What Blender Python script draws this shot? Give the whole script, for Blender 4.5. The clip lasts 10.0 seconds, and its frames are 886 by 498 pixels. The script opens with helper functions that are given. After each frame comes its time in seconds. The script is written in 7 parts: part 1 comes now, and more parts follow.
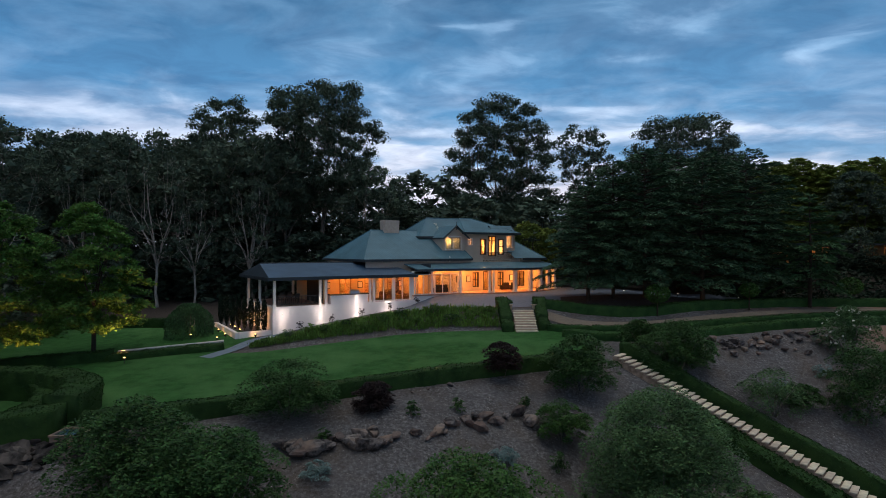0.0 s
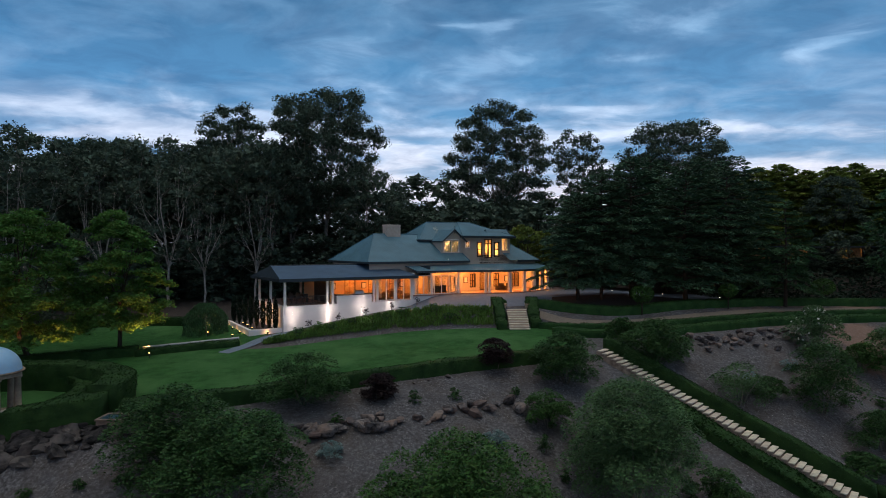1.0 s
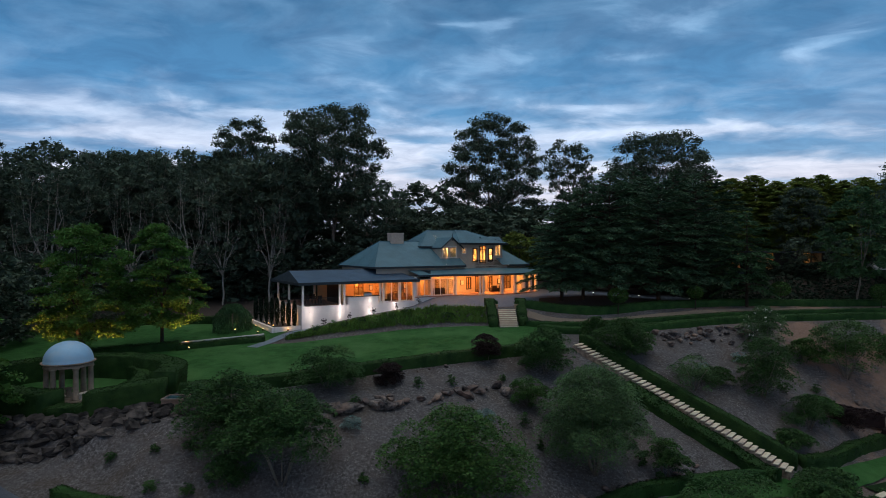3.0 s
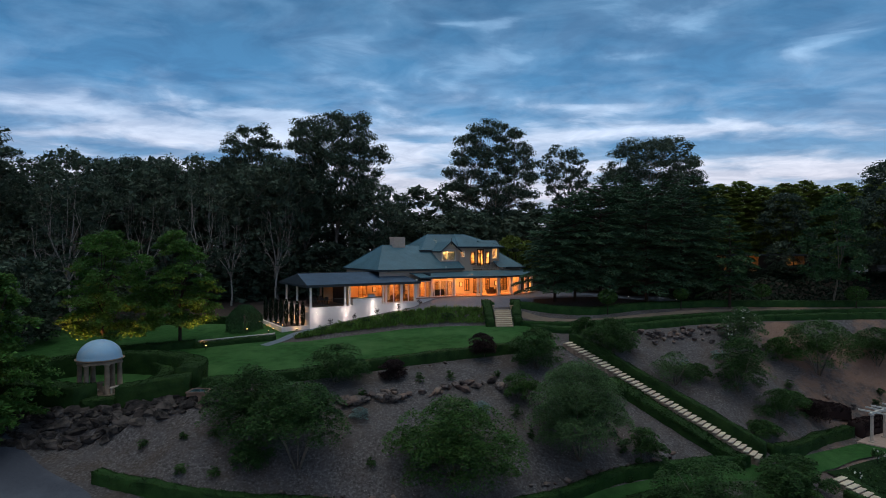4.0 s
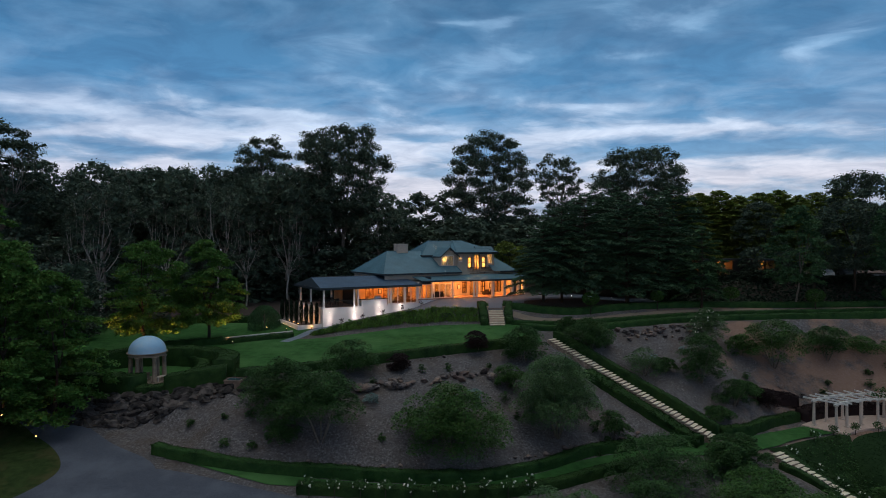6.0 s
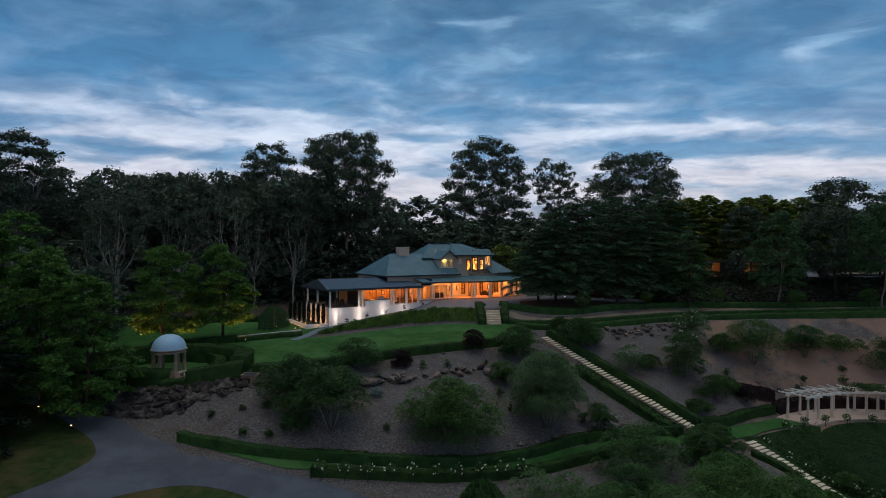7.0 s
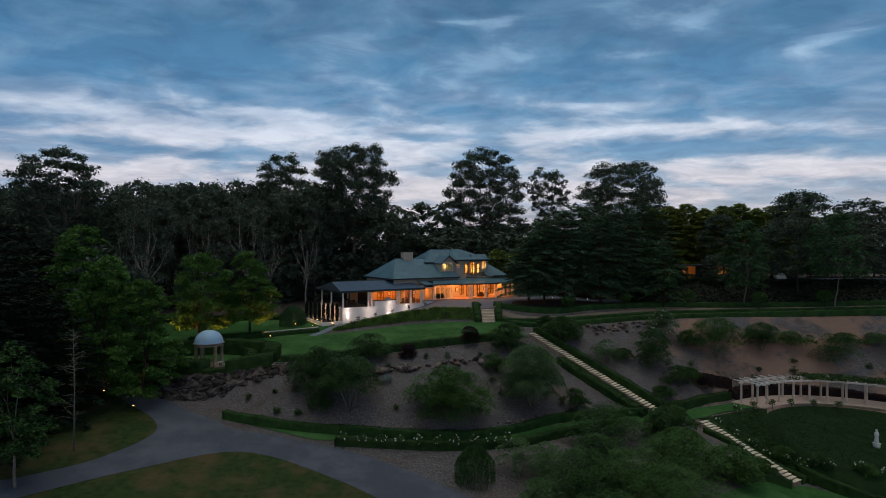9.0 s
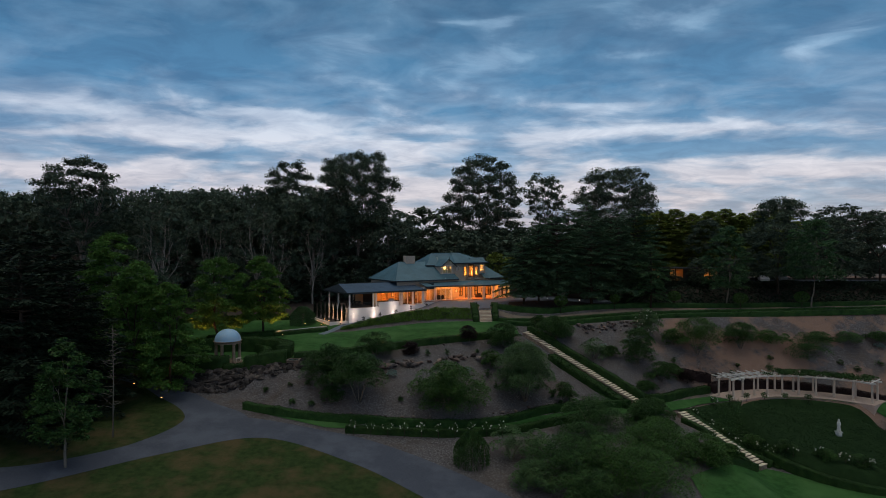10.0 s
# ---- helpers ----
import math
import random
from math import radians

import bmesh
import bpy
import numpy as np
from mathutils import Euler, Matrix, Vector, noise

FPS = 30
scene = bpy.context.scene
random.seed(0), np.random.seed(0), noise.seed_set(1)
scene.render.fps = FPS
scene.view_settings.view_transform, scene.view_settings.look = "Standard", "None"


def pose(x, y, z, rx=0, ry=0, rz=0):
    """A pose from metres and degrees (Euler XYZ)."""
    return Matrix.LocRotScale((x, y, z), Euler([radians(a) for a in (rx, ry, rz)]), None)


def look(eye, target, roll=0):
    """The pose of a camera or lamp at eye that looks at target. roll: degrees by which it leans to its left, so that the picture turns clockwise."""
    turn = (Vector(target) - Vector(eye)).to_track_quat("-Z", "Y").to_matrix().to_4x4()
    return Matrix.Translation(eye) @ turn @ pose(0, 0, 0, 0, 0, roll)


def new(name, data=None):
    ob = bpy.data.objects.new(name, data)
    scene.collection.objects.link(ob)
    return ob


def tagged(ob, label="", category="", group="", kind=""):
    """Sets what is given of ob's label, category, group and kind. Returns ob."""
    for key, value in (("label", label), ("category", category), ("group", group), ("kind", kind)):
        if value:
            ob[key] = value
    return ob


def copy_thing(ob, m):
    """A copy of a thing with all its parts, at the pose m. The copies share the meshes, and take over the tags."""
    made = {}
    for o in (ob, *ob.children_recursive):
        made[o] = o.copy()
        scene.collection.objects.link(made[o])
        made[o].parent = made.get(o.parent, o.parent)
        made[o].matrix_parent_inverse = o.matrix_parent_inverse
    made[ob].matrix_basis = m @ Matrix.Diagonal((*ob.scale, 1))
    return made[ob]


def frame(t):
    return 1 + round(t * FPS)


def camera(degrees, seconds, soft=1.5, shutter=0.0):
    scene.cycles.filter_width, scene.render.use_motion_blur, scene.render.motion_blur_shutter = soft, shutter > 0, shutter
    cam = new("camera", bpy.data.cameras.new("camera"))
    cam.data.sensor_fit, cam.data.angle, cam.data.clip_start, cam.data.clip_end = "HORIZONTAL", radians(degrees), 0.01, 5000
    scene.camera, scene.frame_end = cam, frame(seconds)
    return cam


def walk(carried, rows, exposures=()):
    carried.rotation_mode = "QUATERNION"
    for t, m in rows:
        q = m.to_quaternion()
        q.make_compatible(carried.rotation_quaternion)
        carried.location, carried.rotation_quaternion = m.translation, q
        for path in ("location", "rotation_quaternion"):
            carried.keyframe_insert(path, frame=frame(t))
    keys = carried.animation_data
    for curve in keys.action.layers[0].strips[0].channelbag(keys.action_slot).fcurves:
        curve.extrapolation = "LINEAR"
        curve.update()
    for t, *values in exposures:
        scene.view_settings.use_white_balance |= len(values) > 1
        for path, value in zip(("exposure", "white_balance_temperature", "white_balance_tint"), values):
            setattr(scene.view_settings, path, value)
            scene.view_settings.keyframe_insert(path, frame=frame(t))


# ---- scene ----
cam = camera(73.7, 10.0, 0.9)
METRES, EYE, TILT, LEAN, TURN = 47.0, 6.0, 0.0, 0.0, 0.0
ROWS = [
    (0.0, 0.0000, 0.0000, 0.0000, 0.000, 0.000, -0.000),
    (0.5, 0.0002, -0.0413, 0.0041, -0.050, -0.033, -0.000),
    (1.0, 0.0007, -0.0884, 0.0090, -0.083, -0.075, -0.000),
    (1.5, 0.0007, -0.1293, 0.0136, -0.108, -0.100, 0.010),
    (2.0, 0.0010, -0.1761, 0.0189, -0.133, -0.125, 0.030),
    (2.5, 0.0011, -0.2171, 0.0237, -0.150, -0.150, 0.020),
    (4.0, 0.0016, -0.3521, 0.0421, -0.191, -0.224, 0.020),
    (4.5, 0.0022, -0.3932, 0.0478, -0.191, -0.249, 0.010),
    (5.0, 0.0027, -0.4404, 0.0538, -0.199, -0.258, 0.010),
    (5.5, 0.0030, -0.4820, 0.0587, -0.191, -0.291, 0.000),
    (7.0, 0.0047, -0.6278, 0.0750, -0.150, -0.291, 0.000),
    (7.5, 0.0049, -0.6747, 0.0804, -0.150, -0.316, 0.000),
    (8.0, 0.0047, -0.7319, 0.0872, -0.133, -0.332, 0.000),
    (8.5, 0.0047, -0.7864, 0.0928, -0.116, -0.341, 0.010),
    (9.0, 0.0047, -0.8537, 0.0997, -0.100, -0.357, 0.010),
    (9.5, 0.0048, -0.9155, 0.1066, -0.083, -0.357, 0.020),
    (10.0, 0.0050, -0.9902, 0.1150, -0.066, -0.332, 0.030),
]
walk(cam, [(t, pose(0, 0, EYE, TILT, LEAN, TURN) @ pose(METRES * x, METRES * y, METRES * z, 90 + pitch, roll, yaw)) for t, x, y, z, yaw, pitch, roll in ROWS],
     exposures=[(0.0, 0.05, 6400, 10), (4.0, -0.07, 6290, 9), (6.0, -0.13, 6400, 9), (10.0, -0.25, 6900, 10)])

# ---- sky ----
SKY_STRENGTH = 1.0
SUN_ELEVATION, SUN_TURN = 3.0, 200.0
world = bpy.data.worlds.new("dusk_sky")
scene.world = world
world.use_nodes = True


class Nodes:
    """A short hand for building a node tree."""

    def __init__(self, tree):
        self.tree, self.nodes, self.links = tree, tree.nodes, tree.links

    def add(self, kind):
        return self.nodes.new(kind)

    def put(self, node, socket, value):
        if isinstance(value, bpy.types.NodeSocket):
            self.links.new(value, node.inputs[socket])
        else:
            node.inputs[socket].default_value = value
        return node

    def math(self, op, a, b=0.0, clamp=False):
        node = self.add("ShaderNodeMath")
        node.operation, node.use_clamp = op, clamp
        self.put(node, 0, a), self.put(node, 1, b)
        return node.outputs[0]

    def noise(self, vector, scale, detail=4.0, rough=0.55, distort=0.0):
        node = self.add("ShaderNodeTexNoise")
        if vector is not None:
            self.put(node, "Vector", vector)
        self.put(node, "Scale", scale), self.put(node, "Detail", detail), self.put(node, "Roughness", rough), self.put(node, "Distortion", distort)
        return node.outputs["Fac"]

    def ramp(self, fac, stops, mode="LINEAR"):
        node = self.add("ShaderNodeValToRGB")
        node.color_ramp.interpolation = mode
        el = node.color_ramp.elements
        while len(el) < len(stops):
            el.new(0.5)
        for e, (at, colour) in zip(el, stops):
            e.position = at
            e.color = (*colour, 1) if len(colour) == 3 else colour
        self.put(node, 0, fac)
        return node.outputs[0]

    def mix(self, fac, a, b, blend="MIX"):
        node = self.add("ShaderNodeMix")
        node.data_type, node.blend_type = "RGBA", blend
        for socket, value in ((0, fac), (6, a), (7, b)):
            if not isinstance(value, bpy.types.NodeSocket) and socket > 0 and len(value) == 3:
                value = (*value, 1)
            self.put(node, socket, value)
        return node.outputs[2]


BREAKS = [(-0.616, 0.235, 0.104, 0.012, 0.50), (-0.300, 0.224, 0.105, 0.010, 0.70), (-0.338, 0.189, 0.197, 0.025, 0.80), (-0.644, 0.130, 0.135, 0.023, 0.80), (0.187, 0.187, 0.139, 0.009, 0.95), (0.465, 0.205, 0.086, 0.010, 1.00),
          (0.627, 0.133, 0.158, 0.017, 0.80), (0.685, 0.356, 0.065, 0.015, 1.00), (0.015, 0.377, 0.034, 0.009, 0.90), (0.084, 0.380, 0.034, 0.009, 0.70), (0.326, 0.323, 0.052, 0.011, 0.50), (-0.511, 0.300, 0.053, 0.019, 0.35),
          (-0.176, 0.097, 0.482, 0.031, 0.50), (0.254, 0.233, 0.117, 0.010, 0.45), (-0.080, 0.182, 0.104, 0.008, -0.80), (-0.534, 0.166, 0.063, 0.006, -0.90), (-0.348, 0.143, 0.094, 0.006, -0.60), (0.350, 0.161, 0.204, 0.012, -0.80)]


def build_sky():
    n = Nodes(world.node_tree)
    n.nodes.clear()
    sky = n.add("ShaderNodeTexSky")
    sky.sky_type, sky.sun_disc = "NISHITA", False
    sky.sun_elevation, sky.sun_rotation = radians(SUN_ELEVATION), radians(SUN_TURN)
    way = n.add("ShaderNodeTexCoord").outputs["Generated"]
    sep = n.add("ShaderNodeSeparateXYZ")
    n.put(sep, 0, way)
    x, y, z = sep.outputs
    up = n.math("MAXIMUM", z, 0.0)
    az = n.math("ARCTAN2", x, y)
    el = n.math("DIVIDE", up, n.math("SQRT", n.math("MAXIMUM", n.math("SUBTRACT", 1.0, n.math("MULTIPLY", up, up)), 0.02)))
    # one flat cloud deck, seen in perspective: its cells flatten towards the horizon
    deck = n.math("ADD", up, 0.16)
    plane = n.add("ShaderNodeCombineXYZ")
    n.put(plane, 0, n.math("DIVIDE", n.math("MULTIPLY", x, 0.85), deck)), n.put(plane, 1, n.math("DIVIDE", y, deck)), n.put(plane, 2, 3.7)
    big = n.noise(plane.outputs[0], 1.9, 3, 0.5, 0.3)
    mid = n.noise(plane.outputs[0], 3.8, 8, 0.56, 0.5)
    streak = n.add("ShaderNodeCombineXYZ")
    n.put(streak, 0, n.math("MULTIPLY", az, 5.0)), n.put(streak, 1, n.math("MULTIPLY", el, 30.0)), n.put(streak, 2, 1.3)
    fray = n.noise(streak.outputs[0], 1.1, 5, 0.52, 0.5)
    wisp = n.noise(streak.outputs[0], 0.5, 4, 0.55, 0.2)
    body = n.math("ADD", n.math("MULTIPLY", big, 0.46), n.math("ADD", n.math("MULTIPLY", mid, 0.46), n.math("MULTIPLY", fray, 0.08)))
    # the banks and breaks of the evening sky: azimuth, height, half width, half height (all as tangents), and how thin the cloud is there
    el2 = n.math("ADD", el, n.math("MULTIPLY", n.math("SUBTRACT", fray, 0.5), 0.034))
    az2 = n.math("ADD", az, n.math("MULTIPLY", n.math("SUBTRACT", wisp, 0.5), 0.30))
    thin = 0.0
    for a, e, wide, high, amount in BREAKS:
        p = n.math("DIVIDE", n.math("SUBTRACT", az2, math.atan(a)), wide)
        q = n.math("DIVIDE", n.math("SUBTRACT", el2, e * math.cos(math.atan(a))), high)
        blob = n.math("EXPONENT", n.math("MULTIPLY", n.math("ADD", n.math("MULTIPLY", p, p), n.math("MULTIPLY", q, q)), -1.0))
        thin = n.math("ADD", n.math("MULTIPLY", blob, amount), thin)
    body = n.math("SUBTRACT", body, n.math("MULTIPLY", thin, 0.24))
    # the deck thins low down
    body = n.math("SUBTRACT", body, n.ramp(up, [(0.0, (0.10, 0.10, 0.10)), (0.17, (0.075, 0.075, 0.075)), (0.235, (0.02, 0.02, 0.02)), (0.30, (0, 0, 0)), (0.40, (0.015, 0.015, 0.015))]))
    # heavier towards either side
    body = n.math("ADD", body, n.math("MULTIPLY", n.math("SUBTRACT", n.math("ABSOLUTE", az), 0.22), 0.10))
    # thin bright cloud: pale low down, blue above; overcast brightens towards the zenith
    clear = n.ramp(up, [(0.0, (0.50, 0.50, 0.62)), (0.10, (0.66, 0.67, 0.82)), (0.15, (0.66, 0.72, 0.90)), (0.21, (0.54, 0.67, 0.90)), (0.28, (0.27, 0.47, 0.74)), (0.40, (0.23, 0.42, 0.66)), (0.55, (0.20, 0.30, 0.42)), (0.72, (0.24, 0.27, 0.30)), (0.90, (1.02, 1.04, 1.0)), (1.0, (1.38, 1.40, 1.32))])
    cloud = n.ramp(up, [(0.0, (0.42, 0.46, 0.56)), (0.08, (0.22, 0.37, 0.60)), (0.16, (0.100, 0.275, 0.54)), (0.26, (0.052, 0.205, 0.440)), (0.40, (0.036, 0.142, 0.305)), (0.55, (0.10, 0.16, 0.23)), (0.72, (0.18, 0.21, 0.24)), (0.90, (0.9, 0.92, 0.88)), (1.0, (1.2, 1.22, 1.15))])
    cover = n.ramp(body, [(0.30, (0, 0, 0)), (0.38, (0.36, 0.36, 0.36)), (0.44, (0.74, 0.74, 0.74)), (0.55, (1, 1, 1))])
    shade = n.mix(cover, clear, cloud)
    # soft folds on the underside of the cloud
    folds = n.ramp(n.noise(plane.outputs[0], 5.0, 7, 0.6, 0.5), [(0.36, (0.82, 0.84, 0.88)), (0.64, (1.20, 1.17, 1.13))])
    shade = n.mix(1.0, shade, folds, "MULTIPLY")
    tint = n.mix(0.03, shade, sky.outputs[0], "ADD")
    back = n.add("ShaderNodeBackground")
    n.put(back, 0, tint), n.put(back, 1, SKY_STRENGTH)
    out = n.add("ShaderNodeOutputWorld")
    n.links.new(back.outputs[0], out.inputs[0])


build_sky()
sun = new("sun", bpy.data.lights.new("sun", "SUN"))
sun.data.energy, sun.data.angle, sun.data.color = 0.1, radians(60), (1.0, 0.95, 0.9)
sun.matrix_world = pose(0, 0, 60, 55, 0, 20)

# ---- materials ----
MATS = {}


def material(name, base, rough=0.7, second=None, scale=3.0, contrast=0.5, bump=0.0, bump_scale=30.0, metal=0.0, island=0.0, objects=0.0,
             spec=0.3, translucent=0.0, stain=None, stain_scale=0.6, stretch=(1, 1, 1), object_space=False):
    """A painted, mineral or plant surface with grain at two scales."""
    m = bpy.data.materials.new(name)
    m.use_nodes = True
    n = Nodes(m.node_tree)
    n.nodes.clear()
    out, bsdf = n.add("ShaderNodeOutputMaterial"), n.add("ShaderNodeBsdfPrincipled")
    if object_space:
        where = n.add("ShaderNodeTexCoord").outputs["Object"]
    else:
        where = n.add("ShaderNodeNewGeometry").outputs["Position"]
    mp = n.add("ShaderNodeMapping")
    n.put(mp, 0, where), n.put(mp, 3, stretch)
    where = mp.outputs[0]
    second = second or tuple(c * 0.7 for c in base)
    grain = n.noise(where, scale, 6, 0.6)
    fac = n.ramp(grain, [(0.5 - 0.5 * (1.02 - contrast), (0, 0, 0)), (0.5 + 0.5 * (1.02 - contrast), (1, 1, 1))])
    colour = n.mix(fac, base, second)
    if stain:
        blot = n.ramp(n.noise(where, stain_scale, 5, 0.6), [(0.45, (0, 0, 0)), (0.65, (1, 1, 1))])
        colour = n.mix(blot, colour, stain)
    if island or objects:
        rnd = n.add("ShaderNodeNewGeometry").outputs["Random Per Island"] if island else n.add("ShaderNodeObjectInfo").outputs["Random"]
        amount = island or objects
        value = n.math("ADD", n.math("MULTIPLY", rnd, 2 * amount), 1 - amount)
        hsv = n.add("ShaderNodeHueSaturation")
        n.put(hsv, "Value", value), n.put(hsv, "Color", colour)
        n.put(hsv, "Hue", n.math("ADD", n.math("MULTIPLY", rnd, 0.03), 0.485))
        colour = hsv.outputs[0]
    n.put(bsdf, "Base Color", colour), n.put(bsdf, "Metallic", metal)
    n.put(bsdf, "Specular IOR Level", spec)
    n.put(bsdf, "Roughness", n.math("ADD", n.math("MULTIPLY", grain, 0.2), rough - 0.1, True))
    if bump:
        b = n.add("ShaderNodeBump")
        n.put(b, "Strength", min(1.0, bump)), n.put(b, "Distance", 0.05), n.put(b, "Height", n.noise(where, bump_scale, 5, 0.65))
        n.links.new(b.outputs[0], bsdf.inputs["Normal"])
    shader = bsdf.outputs[0]
    if translucent:
        tr = n.add("ShaderNodeBsdfTranslucent")
        n.put(tr, 0, colour)
        mx = n.add("ShaderNodeMixShader")
        n.put(mx, 0, translucent), n.links.new(shader, mx.inputs[1]), n.links.new(tr.outputs[0], mx.inputs[2])
        shader = mx.outputs[0]
    n.links.new(shader, out.inputs[0])
    MATS[name] = m
    return m


def ribbed(name, base, pitch, axis, rough=0.48):
    """Folded metal sheet: ribs across one axis of the object."""
    m = material(name, base, rough, tuple(c * 0.8 for c in base), 0.8, 0.3, spec=0.5, object_space=True, stain=tuple(c * 1.15 for c in base), stain_scale=0.35)
    n = Nodes(m.node_tree)
    bsdf = next(k for k in n.nodes if k.type == "BSDF_PRINCIPLED")
    sep = n.add("ShaderNodeSeparateXYZ")
    n.put(sep, 0, n.add("ShaderNodeTexCoord").outputs["Object"])
    wave = n.math("POWER", n.math("ABSOLUTE", n.math("SINE", n.math("MULTIPLY", sep.outputs[axis], math.pi / pitch))), 6.0)
    b = n.add("ShaderNodeBump")
    n.put(b, "Strength", 0.22), n.put(b, "Distance", 0.03), n.put(b, "Height", wave)
    n.links.new(b.outputs[0], bsdf.inputs["Normal"])
    return m


def glowing(name, colour, strength):
    m = bpy.data.materials.new(name)
    m.use_nodes = True
    n = Nodes(m.node_tree)
    n.nodes.clear()
    out, em = n.add("ShaderNodeOutputMaterial"), n.add("ShaderNodeEmission")
    n.put(em, 0, (*colour, 1)), n.put(em, 1, strength)
    n.links.new(em.outputs[0], out.inputs[0])
    MATS[name] = m
    return m


def clear_glass(name):
    m = bpy.data.materials.new(name)
    m.use_nodes = True
    n = Nodes(m.node_tree)
    n.nodes.clear()
    out, a, b, mx = n.add("ShaderNodeOutputMaterial"), n.add("ShaderNodeBsdfTransparent"), n.add("ShaderNodeBsdfGlossy"), n.add("ShaderNodeMixShader")
    n.put(a, 0, (0.93, 0.95, 0.94, 1)), n.put(b, "Roughness", 0.03), n.put(mx, 0, 0.07)
    n.links.new(a.outputs[0], mx.inputs[1]), n.links.new(b.outputs[0], mx.inputs[2]), n.links.new(mx.outputs[0], out.inputs[0])
    MATS[name] = m
    return m



def garden_soil():
    """Grey gravelly mulch with brown patches, turning to pinkish bare soil towards the east slope."""
    m = bpy.data.materials.new("earth")
    m.use_nodes = True
    n = Nodes(m.node_tree)
    n.nodes.clear()
    out, bsdf = n.add("ShaderNodeOutputMaterial"), n.add("ShaderNodeBsdfPrincipled")
    where = n.add("ShaderNodeNewGeometry").outputs["Position"]
    speck = n.ramp(n.noise(where, 5.2, 9, 0.74), [(0.34, (0.045, 0.040, 0.041)), (0.5, (0.112, 0.104, 0.107)), (0.66, (0.25, 0.236, 0.248))])
    brown = n.ramp(n.noise(where, 0.22, 5, 0.6), [(0.45, (0, 0, 0)), (0.58, (1, 1, 1))])
    colour = n.mix(n.math("MULTIPLY", brown, 0.8), speck, n.mix(0.5, speck, (0.10, 0.072, 0.052)))
    gritty = n.ramp(n.noise(where, 0.45, 6, 0.65), [(0.48, (0, 0, 0)), (0.60, (1, 1, 1))])
    colour = n.mix(n.math("MULTIPLY", gritty, 0.55), colour, n.mix(0.4, speck, (0.17, 0.172, 0.195)))
    damp = n.ramp(n.noise(where, 0.9, 6, 0.6), [(0.50, (0, 0, 0)), (0.66, (1, 1, 1))])
    colour = n.mix(n.math("MULTIPLY", damp, 0.45), colour, (0.062, 0.048, 0.043))
    sep = n.add("ShaderNodeSeparateXYZ")
    n.put(sep, 0, where)
    east = n.math("MULTIPLY", n.math("SUBTRACT", sep.outputs[0], 28.0), 0.09, True)
    patch = n.ramp(n.noise(where, 0.16, 6, 0.65), [(0.46, (0, 0, 0)), (0.56, (1, 1, 1))])
    colour = n.mix(n.math("MULTIPLY", n.math("MULTIPLY", east, patch), 0.9), colour, n.mix(0.7, speck, (0.33, 0.195, 0.138)))
    n.put(bsdf, "Base Color", colour), n.put(bsdf, "Roughness", 0.95), n.put(bsdf, "Specular IOR Level", 0.1)
    b = n.add("ShaderNodeBump")
    n.put(b, "Strength", 1.0), n.put(b, "Distance", 0.08), n.put(b, "Height", n.noise(where, 9.0, 6, 0.7))
    n.links.new(b.outputs[0], bsdf.inputs["Normal"])
    n.links.new(bsdf.outputs[0], out.inputs[0])
    return m


EARTH = garden_soil()
LAWN = material("lawn", (0.042, 0.128, 0.034), 0.9, (0.024, 0.080, 0.020), 1.2, 0.7, 0.8, 60, stain=(0.066, 0.158, 0.050), stain_scale=0.18, spec=0.1)
ROUGH_GRASS = material("rough_grass", (0.044, 0.070, 0.022), 0.95, (0.024, 0.044, 0.013), 1.5, 0.7, 0.9, 40, stain=(0.095, 0.076, 0.036), stain_scale=0.3, spec=0.1)
ASPHALT = material("asphalt", (0.080, 0.092, 0.124), 0.8, (0.056, 0.064, 0.088), 8, 0.5, 0.5, 60, stain=(0.100, 0.114, 0.148), stain_scale=0.3)
GRAVEL = material("gravel", (0.27, 0.215, 0.17), 0.95, (0.16, 0.125, 0.10), 14, 0.7, 0.8, 40, stain=(0.26, 0.20, 0.15), stain_scale=0.6)
PAVING = material("paving", (0.150, 0.180, 0.235), 0.85, (0.105, 0.127, 0.168), 3, 0.5, 0.3, 30)
PINK_PAVING = material("pink_paving", (0.56, 0.42, 0.36), 0.85, (0.42, 0.31, 0.26), 3, 0.5, 0.3, 30)
FLAGSTONE = material("blue_grey_flagstone", (0.20, 0.24, 0.30), 0.85, (0.13, 0.16, 0.21), 3, 0.6, 0.4, 20)
PALE_PAVING = material("pale_paving", (0.48, 0.47, 0.46), 0.85, (0.36, 0.36, 0.36), 3, 0.5, 0.3, 30)
TERRACOTTA = material("terracotta_paving", (0.40, 0.24, 0.19), 0.85, (0.28, 0.17, 0.13), 3, 0.5, 0.3, 30)
SANDSTONE = material("sandstone", (0.60, 0.47, 0.34), 0.85, (0.46, 0.35, 0.25), 3, 0.6, 0.4, 25, objects=0.12, stain=(0.28, 0.21, 0.16), stain_scale=0.8)
STEP_STONE = material("pale_step_stone", (0.80, 0.70, 0.55), 0.9, (0.62, 0.53, 0.41), 4, 0.6, 0.4, 25, objects=0.1, stain=(0.50, 0.42, 0.33), stain_scale=1.2)
BED_GREEN = material("bed_foliage", (0.021, 0.047, 0.016), 0.95, (0.012, 0.028, 0.010), 0.8, 0.6, 0.5, 14, spec=0.08)
ROCK = material("rock", (0.15, 0.128, 0.125), 0.9, (0.034, 0.029, 0.030), 3.2, 0.85, 0.9, 8, objects=0.5, stain=(0.20, 0.135, 0.11), stain_scale=0.9, object_space=False)
